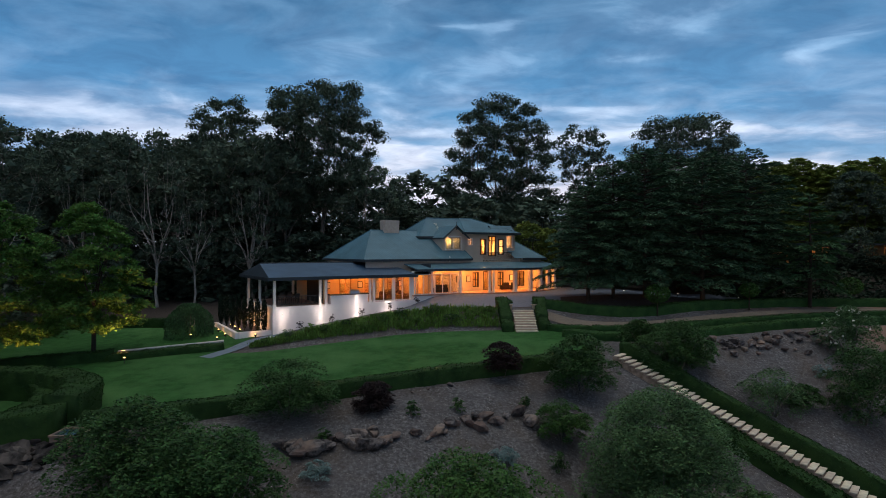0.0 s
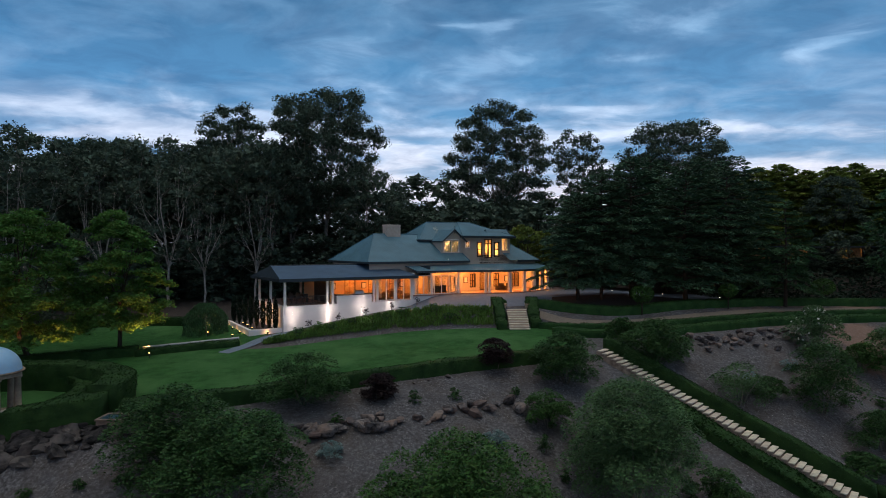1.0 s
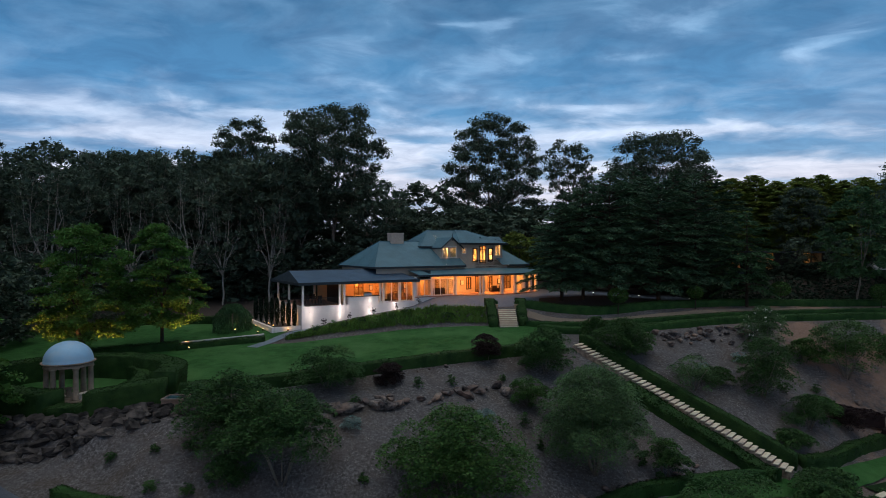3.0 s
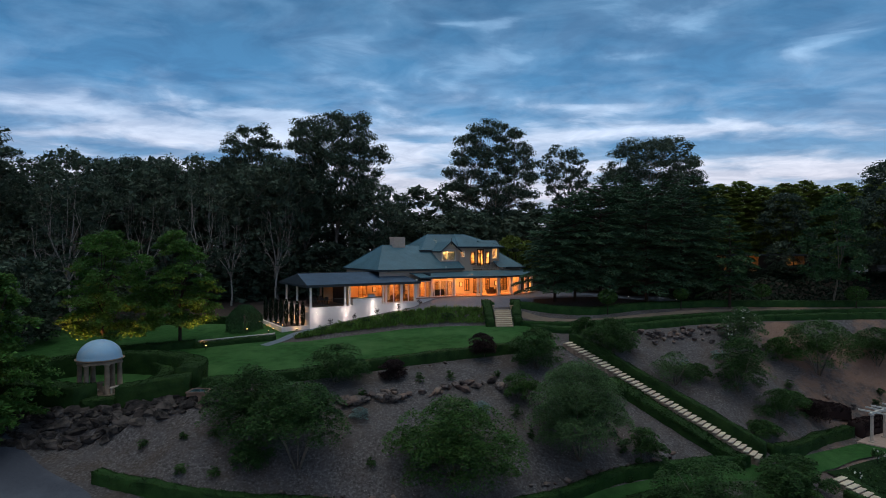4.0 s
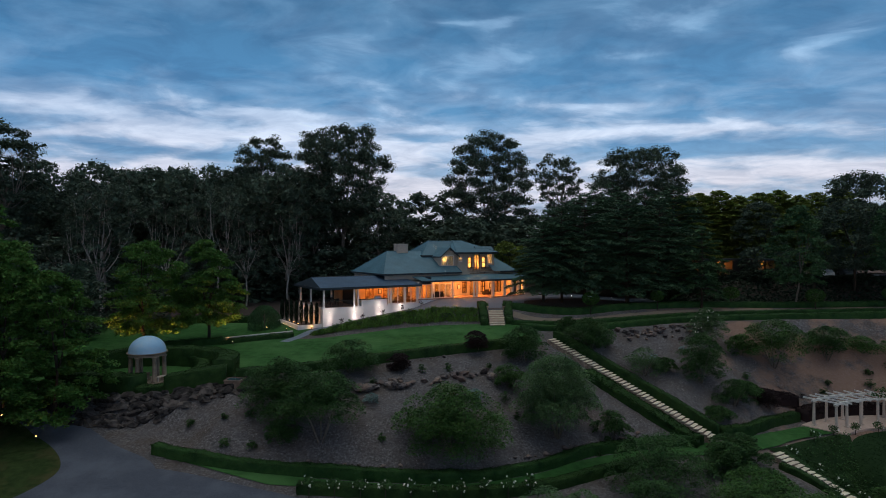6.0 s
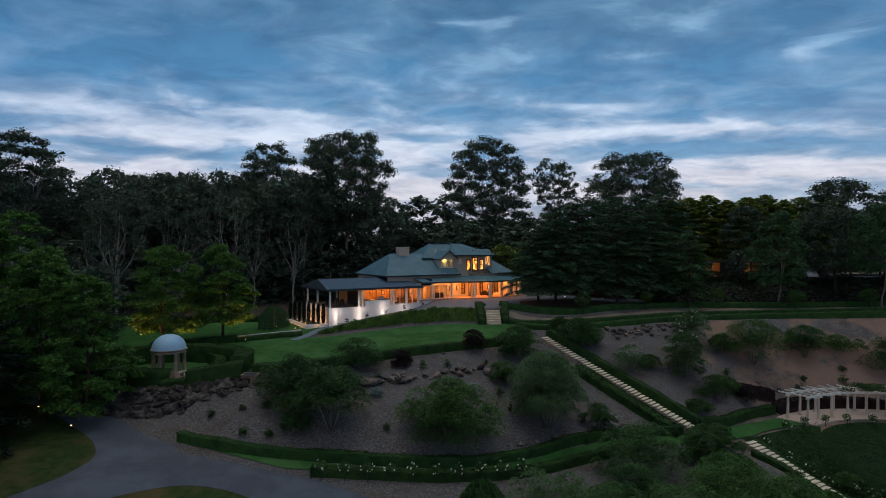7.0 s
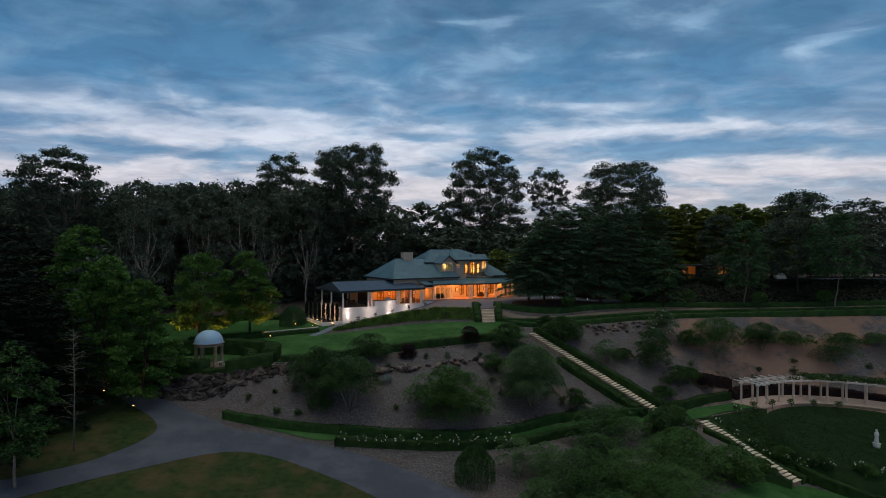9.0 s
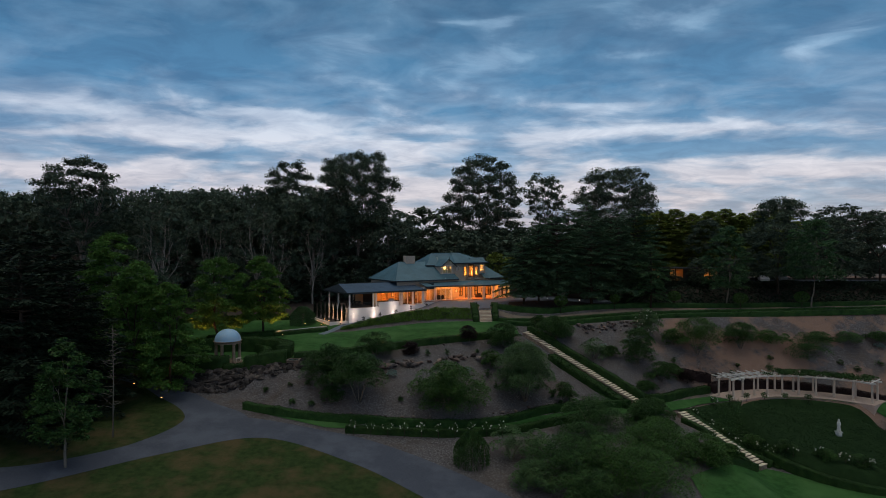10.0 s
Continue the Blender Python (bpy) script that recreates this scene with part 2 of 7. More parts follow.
# darker than ROCK, for the stacked wall only
DARK_ROCK = material("dark_rock", (0.050, 0.043, 0.043), 0.85, (0.011, 0.0095, 0.0095), 2.2, 0.85, 1.0, 7, objects=0.45, stain=(0.095, 0.078, 0.072), stain_scale=0.9)
DARK_MULCH = material("pine_mulch", (0.060, 0.045, 0.038), 0.95, (0.03, 0.022, 0.019), 6, 0.7, 0.8, 25, stain=(0.045, 0.032, 0.027), stain_scale=0.4)
WHITE_WALL = material("white_render", (0.78, 0.75, 0.74), 0.85, (0.68, 0.65, 0.64), 1.2, 0.4, 0.15, 40)
BEIGE = material("beige_render", (0.50, 0.43, 0.36), 0.85, (0.43, 0.37, 0.31), 1.5, 0.4, 0.15, 40)
INNER = material("inner_plaster", (0.70, 0.50, 0.28), 0.8, (0.62, 0.44, 0.25), 1.5, 0.3)
TIMBER = material("warm_timber", (0.34, 0.19, 0.09), 0.55, (0.22, 0.12, 0.055), 5, 0.6, stretch=(1, 1, 6))
DARK_TIMBER = material("dark_timber", (0.055, 0.035, 0.022), 0.5, (0.03, 0.02, 0.013), 6, 0.6)
WHITE_PAINT = material("white_paint", (0.74, 0.70, 0.66), 0.5, (0.72, 0.69, 0.66), 2, 0.4)
FASCIA = material("dark_fascia", (0.035, 0.045, 0.055), 0.45, (0.025, 0.033, 0.042), 2, 0.4)
ROOF = ribbed("blue_green_roof", (0.065, 0.155, 0.205), 0.2, 0)
ROOF_SIDE = ribbed("blue_green_roof_end", (0.065, 0.155, 0.205), 0.2, 1)
TERRACE_ROOF = ribbed("slate_blue_roof", (0.05, 0.095, 0.16), 0.2, 0)
BRICK_CAP = material("chimney_render", (0.52, 0.44, 0.38), 0.9, (0.40, 0.33, 0.28), 4, 0.6, 0.4, 20)
STEEL = material("brushed_steel", (0.6, 0.6, 0.6), 0.3, (0.5, 0.5, 0.5), 8, 0.4, metal=1.0)
BLACK_METAL = material("black_metal", (0.02, 0.02, 0.022), 0.5, (0.03, 0.03, 0.03), 8, 0.4)
DOME = material("dome_zinc", (0.33, 0.55, 0.76), 0.45, (0.28, 0.47, 0.66), 2.5, 0.5, spec=0.4, stain=(0.36, 0.52, 0.68), stain_scale=1.1)
STATUE = material("pale_marble", (0.72, 0.70, 0.67), 0.6, (0.6, 0.58, 0.55), 4, 0.5)
BARK = material("gum_bark", (0.31, 0.275, 0.245), 0.9, (0.13, 0.110, 0.095), 2.0, 0.7, 0.6, 10, stretch=(3, 3, 0.6))
DARK_BARK = material("dark_bark", (0.07, 0.052, 0.04), 0.95, (0.035, 0.027, 0.021), 4, 0.7, 0.8, 14, stretch=(3, 3, 0.6))
PALE_BARK = material("pale_bark", (0.42, 0.38, 0.34), 0.85, (0.20, 0.175, 0.155), 2.0, 0.7, 0.5, 10, stretch=(3, 3, 0.6))
TWIG = material("pale_twig", (0.25, 0.22, 0.19), 0.9, (0.14, 0.12, 0.1), 6, 0.6)
GUM_LEAF = material("gum_leaf", (0.100, 0.142, 0.096), 0.5, (0.050, 0.074, 0.054), 0.5, 0.6, island=0.35, translucent=0.15, spec=0.12)
PINE_LEAF = material("conifer_needle", (0.078, 0.148, 0.078), 0.6, (0.034, 0.072, 0.042), 0.6, 0.6, island=0.4, translucent=0.08, spec=0.12)
MAPLE_LEAF = material("maple_leaf", (0.112, 0.222, 0.050), 0.5, (0.050, 0.120, 0.026), 0.5, 0.6, island=0.35, translucent=0.3, spec=0.12)
GOLD_LEAF = material("yellow_green_leaf", (0.25, 0.31, 0.066), 0.55, (0.09, 0.13, 0.034), 0.5, 0.6, island=0.35, translucent=0.25, spec=0.12)
SHRUB_LEAF = material("shrub_leaf", (0.066, 0.140, 0.039), 0.5, (0.015, 0.040, 0.013), 1.3, 0.6, island=0.32, translucent=0.08, spec=0.12)
BRIGHT_LEAF = material("bright_shrub_leaf", (0.080, 0.168, 0.039), 0.5, (0.020, 0.052, 0.014), 1.3, 0.6, island=0.32, translucent=0.08, spec=0.12)
GREY_LEAF = material("grey_green_leaf", (0.115, 0.205, 0.078), 0.55, (0.034, 0.068, 0.030), 0.8, 0.6, island=0.32, translucent=0.08, spec=0.12)
BLUE_LEAF = material("blue_grey_leaf", (0.22, 0.31, 0.30), 0.7, (0.14, 0.21, 0.205), 1.5, 0.5, island=0.3, translucent=0.1, spec=0.12)
PURPLE_LEAF = material("purple_leaf", (0.042, 0.026, 0.026), 0.55, (0.022, 0.014, 0.015), 1.2, 0.5, island=0.4, translucent=0.2, spec=0.12)
HEDGE_LEAF = material("hedge_leaf", (0.036, 0.080, 0.020), 0.65, (0.013, 0.034, 0.010), 1.0, 0.6, 0.8, 25, island=0.4, translucent=0.1, spec=0.12)
BANK_LEAF = material("strap_leaf", (0.19, 0.31, 0.07), 0.55, (0.075, 0.15, 0.036), 0.7, 0.6, island=0.4, translucent=0.25, spec=0.12)
# near-black green for conifers; also stands in for shade on plants under trees
DEEP_LEAF = material("dark_needle_and_shaded_leaf", (0.022, 0.040, 0.024), 0.65, (0.012, 0.022, 0.014), 0.6, 0.6, island=0.35, translucent=0.05, spec=0.12)
CURTAIN = material("curtain_linen", (0.80, 0.72, 0.60), 0.8, (0.72, 0.64, 0.52), 3, 0.4, translucent=0.6)
FEATHER_LEAF = material("feathery_leaf", (0.074, 0.150, 0.064), 0.6, (0.040, 0.088, 0.040), 0.6, 0.6, island=0.4, translucent=0.2, spec=0.12)
CLIMBER_LEAF = material("climber_leaf", (0.055, 0.115, 0.035), 0.55, (0.03, 0.065, 0.02), 0.8, 0.6, island=0.4, translucent=0.25, spec=0.12)
PETAL = material("white_petal", (0.82, 0.80, 0.76), 0.6, (0.75, 0.7, 0.62), 3, 0.4, island=0.1, translucent=0.3)
RISER = material("dark_sandstone", (0.46, 0.34, 0.27), 0.9, (0.13, 0.095, 0.07), 3, 0.6, 0.4, 25)
GLASS = clear_glass("window_glass")
LENS = glowing("lamp_lens", (1.0, 0.50, 0.14), 7.0)
SPARK = glowing("cool_lamp_lens", (1.0, 0.88, 0.72), 5.0)

# ---- mesh helpers ----


class Geo:
    """Collects corners and faces for one mesh."""

    def __init__(self):
        self.v, self.f = [], []

    def face(self, *points):
        k = len(self.v)
        self.v += [tuple(p) for p in points]
        self.f.append(tuple(range(k, k + len(points))))
        return self

    def box(self, x0, y0, z0, x1, y1, z1, turn=0.0, chamfer=0.0):
        """An upright box; turn: degrees about its own middle; chamfer cuts the top edges."""
        cx, cy = (x0 + x1) / 2, (y0 + y1) / 2
        c, s, k = math.cos(radians(turn)), math.sin(radians(turn)), len(self.v)
        rings = [(z0, 0.0), (z1 - chamfer, 0.0), (z1, chamfer)] if chamfer else [(z0, 0.0), (z1, 0.0)]
        for z, inset in rings:
            for px, py in ((x0 + inset, y0 + inset), (x1 - inset, y0 + inset), (x1 - inset, y1 - inset), (x0 + inset, y1 - inset)):
                dx, dy = px - cx, py - cy
                self.v.append((cx + c * dx - s * dy, cy + s * dx + c * dy, z))
        self.f.append((k + 3, k + 2, k + 1, k))
        for r in range(len(rings) - 1):
            a = k + 4 * r
            for i in range(4):
                j = (i + 1) % 4
                self.f.append((a + i, a + j, a + 4 + j, a + 4 + i))
        a = k + 4 * (len(rings) - 1)
        self.f.append((a, a + 1, a + 2, a + 3))
        return self

    def tube(self, points, radii, sides=7, cap=True):
        """A round limb along points."""
        pts = [Vector(p) for p in points]
        base = len(self.v)
        for i, p in enumerate(pts):
            way = (pts[min(i + 1, len(pts) - 1)] - pts[max(i - 1, 0)]).normalized()
            side = way.cross(Vector((0, 0, 1)) if abs(way.z) < 0.95 else Vector((1, 0, 0))).normalized()
            other = way.cross(side)
            for k in range(sides):
                a = 2 * math.pi * k / sides
                self.v.append(tuple(p + (side * math.cos(a) + other * math.sin(a)) * radii[i]))
        for i in range(len(pts) - 1):
            for k in range(sides):
                a, b = base + i * sides + k, base + i * sides + (k + 1) % sides
                self.f.append((a, a + sides, b + sides, b))
        if cap:
            self.f.append(tuple(base + k for k in range(sides)))
            self.f.append(tuple(base + (len(pts) - 1) * sides + k for k in reversed(range(sides))))
        return self

    def lathe(self, profile, cx=0.0, cy=0.0, sides=24):
        """A turned form: profile of (radius, z)."""
        base = len(self.v)
        for r, z in profile:
            for k in range(sides):
                a = 2 * math.pi * k / sides
                self.v.append((cx + r * math.cos(a), cy + r * math.sin(a), z))
        for i in range(len(profile) - 1):
            for k in range(sides):
                a, b = base + i * sides + k, base + i * sides + (k + 1) % sides
                self.f.append((a, b, b + sides, a + sides))
        self.f.append(tuple(base + k for k in reversed(range(sides))))
        self.f.append(tuple(base + (len(profile) - 1) * sides + k for k in range(sides)))
        return self

    def mesh(self, name, mat, soft=False):
        me = bpy.data.meshes.new(name)
        me.from_pydata(self.v, [], self.f)
        me.materials.append(mat)
        if soft:
            me.polygons.foreach_set("use_smooth", [True] * len(me.polygons))
        me.update()
        return me


def quads(name, verts, mat):
    """A mesh of loose faces from an array (n, corners, 3)."""
    n, k = verts.shape[:2]
    me = bpy.data.meshes.new(name)
    me.vertices.add(k * n), me.loops.add(k * n), me.polygons.add(n)
    me.vertices.foreach_set("co", np.ascontiguousarray(verts, dtype=np.float32).ravel())
    me.loops.foreach_set("vertex_index", np.arange(k * n, dtype=np.int32))
    me.polygons.foreach_set("loop_start", np.arange(0, k * n, k, dtype=np.int32))
    me.materials.append(mat)
    me.update(calc_edges=True)
    return me


def part(name, mesh, parent, label="", kind="", at=None):
    ob = new(name, mesh)
    ob.parent = parent
    if at is not None:
        ob.matrix_basis = at
    return tagged(ob, label, "", "", kind)


def thing(name, label, category, group="", at=None, kind="", mesh=None):
    ob = new(name, mesh)
    if at is not None:
        ob.matrix_basis = at
    return tagged(ob, label, category, group, kind)


def leaf_quads(rng, centres, size, droop=0.0, flat=0.0, slim=0.55):
    """A folded leaf at each centre, turned at random. flat: how far the leaves lie level."""
    n = len(centres)
    a = rng.normal(size=(n, 3))
    a[:, 2] = a[:, 2] * (1 - flat) - droop
    a /= np.linalg.norm(a, axis=1)[:, None] + 1e-9
    b = rng.normal(size=(n, 3))
    b[:, 2] *= 1 - flat
    b -= a * (a * b).sum(1)[:, None]
    b /= np.linalg.norm(b, axis=1)[:, None] + 1e-9
    c = np.cross(a, b)
    ln = size * rng.uniform(0.6, 1.35, n)[:, None]
    wd = ln * slim
    tip, root = centres + a * ln * 0.5, centres - a * ln * 0.5
    mid = centres + c * ln * 0.12
    return np.stack([root, mid + b * wd * 0.5, tip, mid - b * wd * 0.5], 1)


def clump_points(rng, centre, radii, n, shell=0.55):
    """Points inside an ellipsoid, denser towards its skin."""
    d = rng.normal(size=(n, 3))
    d /= np.linalg.norm(d, axis=1)[:, None]
    r = rng.uniform(shell ** 3, 1, n) ** (1 / 3)
    return np.asarray(centre) + d * r[:, None] * np.asarray(radii)


def drape(points, lift=0.0):
    p = np.asarray(points, float)
    return np.column_stack([p, height(p[:, 0], p[:, 1]) + lift])


def along(points, step):
    """Evenly spaced points on a smooth line through a few stations."""
    p = np.asarray(points, float)
    n = len(p)
    out = []
    for i in range(n - 1):
        p0, p1, p2, p3 = p[max(i - 1, 0)], p[i], p[i + 1], p[min(i + 2, n - 1)]
        for u in np.linspace(0, 1, 12, endpoint=False):
            out.append(0.5 * (2 * p1 + (p2 - p0) * u + (2 * p0 - 5 * p1 + 4 * p2 - p3) * u * u + (3 * p1 - p0 - 3 * p2 + p3) * u ** 3))
    out = np.array(out + [p[-1]])
    s = np.concatenate([[0], np.cumsum(np.linalg.norm(np.diff(out, axis=0), axis=1))])
    k = max(2, int(s[-1] / step) + 1)
    at = np.linspace(0, s[-1], k)
    return np.column_stack([np.interp(at, s, out[:, j]) for j in range(out.shape[1])])


def ruled(name, left, right, mat, lift, step=0.5, across=12):
    """A sheet draped on the ground between two lines."""
    a, b = along(left, step), along(right, step)
    n = max(len(a), len(b))
    def even(q):
        u = np.linspace(0, len(q) - 1, n)
        return np.column_stack([np.interp(u, np.arange(len(q)), q[:, j]) for j in range(2)])
    a, b = even(a), even(b)
    g = Geo()
    for u in np.linspace(0, 1, across + 1):
        p = a * (1 - u) + b * u
        g.v += [tuple(q) for q in drape(p, lift)]
    for r in range(across):
        for i in range(n - 1):
            k = r * n + i
            g.f.append((k, k + 1, k + n + 1, k + n))
    me = g.mesh(name, mat, True)
    return me


def band(name, line, width, mat, lift, step=0.5, across=8):
    """A road or path of even width along a line."""
    p = along(line, step)
    t = np.gradient(p, axis=0)
    t /= np.linalg.norm(t, axis=1)[:, None]
    nrm = np.column_stack([-t[:, 1], t[:, 0]])
    g, n = Geo(), len(p)
    for u in np.linspace(-0.5, 0.5, across + 1):
        g.v += [tuple(q) for q in drape(p + nrm * width * u, lift)]
    for r in range(across):
        for i in range(n - 1):
            k = r * n + i
            g.f.append((k, k + 1, k + n + 1, k + n))
    return g.mesh(name, mat, True)


# ---- terrain ----
def curve(x, xs, ys):
    """Value at x of a line through a few stations."""
    return np.interp(x, xs, ys)


def smooth(u):
    u = np.clip(u, 0.0, 1.0)
    return u * u * (3 - 2 * u)


CREST_X = (-60, -36, -30, -19.6, -8, 4, 12, 20, 35, 60)
CREST_Y = (37, 33, 30.6, 31.8, 36, 41, 43.2, 48, 53.0, 53.5)
FOOT_X = (-60, -36, -30, -23, -9.4, 1, 12, 26.4, 32, 38, 46, 60)
FOOT_Y = (20, 24, 26.6, 22.4, 21.0, 21.4, 26.6, 31.5, 34.5, 39.5, 42, 42)


def lower_plane(x, y):
    xc, yc = np.clip(x, -70, 90), np.clip(y, -70, 60)
    return -7.2 - 0.063 * (xc + 33) + 0.126 * (yc - 24)


def height(x, y):
    """Ground height: the upper lawn, the bank before the house, the planted slope and the lower garden."""
    x, y = np.asarray(x, float), np.asarray(y, float)
    xc, yc = np.clip(x, -60, 90), np.clip(y, 20, 60)
    up = -1.65 + 0.025 * (xc - 7.6) + 0.06 * (yc - 54)
    up = up - 0.75 * smooth((-19 - x) / 9) * smooth((41 - y) / 7)
    toe = curve(x, (-30, -16, -2.3, 5.6, 10, 20, 60), (56, 48.6, 54.7, 55.2, 55.2, 56.5, 60))
    rise = 0.15 - up
    rise = rise * curve(x, (-26, -15.5, -8, -1, 60), (0.0, 0.1, 0.55, 1.0, 1.0))
    up = up + rise * smooth((y - toe) / curve(x, (8, 20), (3.2, 7.0)))
    up = up + 0.8 * smooth((y - 58.5) / 7) * smooth((x + 5) / 5) * (1 - smooth((x - 20) / 12))
    up = up + 3.1 * smooth((x - 36) / 14) * smooth((y - 63.5) / 9)
    low = lower_plane(x, y)
    low = low - 1.9 * smooth((np.hypot(x - 48.4, y - 25.5) - 8.5) / 3.0) * smooth((33.5 - y - 0.0 * x) / 5) * smooth((x - 31) / 5.5)
    ring = np.hypot(x - 48.4, y - 25.5)
    shelf = smooth((ring - 9.0) / 2.5) * smooth((18 - ring) / 2.5) * smooth((y - 30.5) / 3.5)
    low = low * (1 - shelf) - 10.2 * shelf
    yt, yf = curve(x, CREST_X, CREST_Y), curve(x, FOOT_X, FOOT_Y)
    u = np.clip((y - yf) / (yt - yf), 0.0, 1.0)
    wall = smooth((-18.5 - x) / 3.5) * smooth((x + 36) / 4)
    ease = u + 0.13 * np.sin(np.pi * u) * (1 - wall) * curve(x, (-2, 9), (1.0, -0.3))
    steep = 0.35 * u + 0.65 * smooth((u - 0.30) / 0.5)
    ease = ease * (1 - wall) + steep * wall
    return low + (up - low) * ease

# ---- ground ----


def ground_sheet():
    """One sheet, fine in the garden and coarse towards the horizon."""
    def lines(lo, hi, step, far):
        inner = np.arange(lo, hi + step / 2, step)
        grow, out = step, []
        at = hi
        while at < far:
            grow *= 1.35
            at += grow
            out.append(at)
        grow, back = step, []
        at = lo
        while at > -far:
            grow *= 1.35
            at -= grow
            back.append(at)
        return np.concatenate([back[::-1], inner, out])
    xs, ys = lines(-62, 84, 0.6, 1500), lines(-14, 74, 0.6, 1500)
    gx, gy = np.meshgrid(xs, ys)
    gz = height(gx, gy)
    near = (gx > -62) & (gx < 84) & (gy > -14) & (gy < 74)
    bumps = np.array([noise.noise(Vector((x * 0.9, y * 0.9, 0.3))) + 0.5 * noise.noise(Vector((x * 2.3, y * 2.3, 1.3))) for x, y in zip(gx.ravel(), gy.ravel())]).reshape(gx.shape)
    gz = gz + np.where(near, 0.035, 0.2) * (bumps - 0.6)
    nx, ny = len(xs), len(ys)
    me = bpy.data.meshes.new("ground")
    v = np.stack([gx, gy, gz], -1).reshape(-1, 3)
    k = (np.arange(ny - 1)[:, None] * nx + np.arange(nx - 1)[None, :]).ravel()
    f = np.stack([k, k + 1, k + nx + 1, k + nx], 1)
    me.vertices.add(len(v)), me.loops.add(4 * len(f)), me.polygons.add(len(f))
    me.vertices.foreach_set("co", v.astype(np.float32).ravel())
    me.loops.foreach_set("vertex_index", f.astype(np.int32).ravel())
    me.polygons.foreach_set("loop_start", np.arange(0, 4 * len(f), 4, dtype=np.int32))
    me.polygons.foreach_set("use_smooth", np.ones(len(f), dtype=bool))
    me.materials.append(EARTH)
    me.update(calc_edges=True)
    return me


thing("ground", "bare mulched earth of the sloping garden", "ground", kind="structure", mesh=ground_sheet())
FRONT = [(-21, 32.2), (-14, 34.2), (-8, 36.6), (-2, 39.2), (4, 41.6), (8.5, 43.0), (12, 44)]
TOE = [(-34, 50.5), (-22, 49.5), (-16, 48.6), (-9, 51.8), (-2.3, 54.7), (5.6, 55.2), (12, 54.6)]
thing("lawn", "mown green lawn terrace below the house", "lawn", kind="structure", mesh=ruled("lawn", FRONT, TOE, LAWN, 0.04, 0.5, 40))
thing("lawn_west", "dim mown lawn beneath the maples beside the woods", "lawn", kind="structure",
      mesh=ruled("lawn_west", [(-48, 34), (-36, 33.6), (-30, 33), (-21, 32.6)], [(-50, 62), (-36, 63), (-26, 62), (-17, 55)], LAWN, 0.035, 0.6, 40))
thing("lawn_strip", "narrow mown grass walk between low hedges", "lawn", kind="structure",
      mesh=ruled("lawn_strip", [(-13, 19.7), (-7, 19.7), (1, 20.1), (8, 21.9), (14, 25.1), (22, 28.6), (30, 29.6)],
                 [(-20, 22.1), (-9, 20.9), (1, 21.3), (8, 23.8), (13, 26.9), (22, 30.4), (28, 32.2)], LAWN, 0.04, 0.5, 6))
thing("lawn_crescent", "mown grass crescent before the pergola", "lawn", kind="structure",
      mesh=ruled("lawn_crescent", [(30, 30.6), (35.4, 33.4), (40.6, 35.4), (44.8, 36.5), (48.4, 36.9), (52.9, 36.0), (56.9, 33.4), (62.4, 30)],
                 [(28, 32.2), (34, 35.2), (40, 38), (50, 39), (58, 36.2), (66, 31)], LAWN, 0.11, 0.5, 6))
thing("lawn_lower", "lower mown lawn at the foot of the rose garden", "lawn", kind="structure",
      mesh=ruled("lawn_lower", [(16, -70), (36, -70), (70, -70)], [(25.5, 13.6), (31, 17.0), (37.0, 20.2), (43, 16.6), (52, 14)], LAWN, 0.05, 0.6, 30))
thing("lawn_triangle", "worn grass island with dry patches beside the drive", "lawn", kind="structure",
      mesh=ruled("lawn_triangle", [(-60, -70), (-44, -70), (-20, -70), (-2, -70), (8, -70)], [(-46, 0.9), (-37.4, 4.0), (-26.9, 12.2), (-18.8, 16.5), (-9, 12.6), (-1.6, 7.4)], ROUGH_GRASS, 0.03, 0.5, 40))
thing("verge", "dry grass verge beneath trees beside the drive", "lawn", kind="structure",
      mesh=ruled("verge", [(-60, 7.8), (-50, 7.6), (-39.6, 7.2), (-32.0, 12.0), (-28.6, 17.0), (-28.9, 21), (-34.4, 25.4)], [(-62, 30), (-56, 30), (-50, 30), (-44, 30), (-40, 30), (-37, 29), (-36.2, 27.4)], ROUGH_GRASS, 0.03, 0.5, 24))

# ---- roads and paths ----
thing("road", "grey asphalt drive with a fork", "road", kind="structure",
      mesh=ruled("road", [(-62, 2), (-46, 0.5), (-37.5, 3.6), (-27, 11.8), (-18.8, 16.2), (-9, 12.2), (-1.9, 7), (6, 0), (14, -16), (15, -70)],
                 [(-62, 8), (-46, 8), (-39.6, 7.4), (-32, 12.2), (-25, 20.6), (-13.5, 19), (-4.6, 15.6), (7, 7.2), (20, -6), (22, -70)], ASPHALT, 0.06, 0.5, 14))
thing("road_branch", "grey asphalt branch curving up behind the trees", "road", kind="structure",
      mesh=ruled("road_branch", [(-31.5, 12.6), (-29, 17), (-29.2, 20.8), (-34.5, 25.2), (-46, 30), (-60, 32)], [(-20.5, 17.6), (-22.5, 21.6), (-27.2, 24.4), (-32.5, 28), (-45, 34), (-60, 37)], ASPHALT, 0.052, 0.5, 8))
thing("garden_path", "pale gravel path between clipped hedges", "path", kind="structure",
      mesh=band("garden_path", [(10.2, 57.4), (14, 56.6), (20, 56.9), (28, 58.8), (38, 60.4), (50, 60), (70, 59.2), (90, 59)], 1.2, GRAVEL, 0.06))
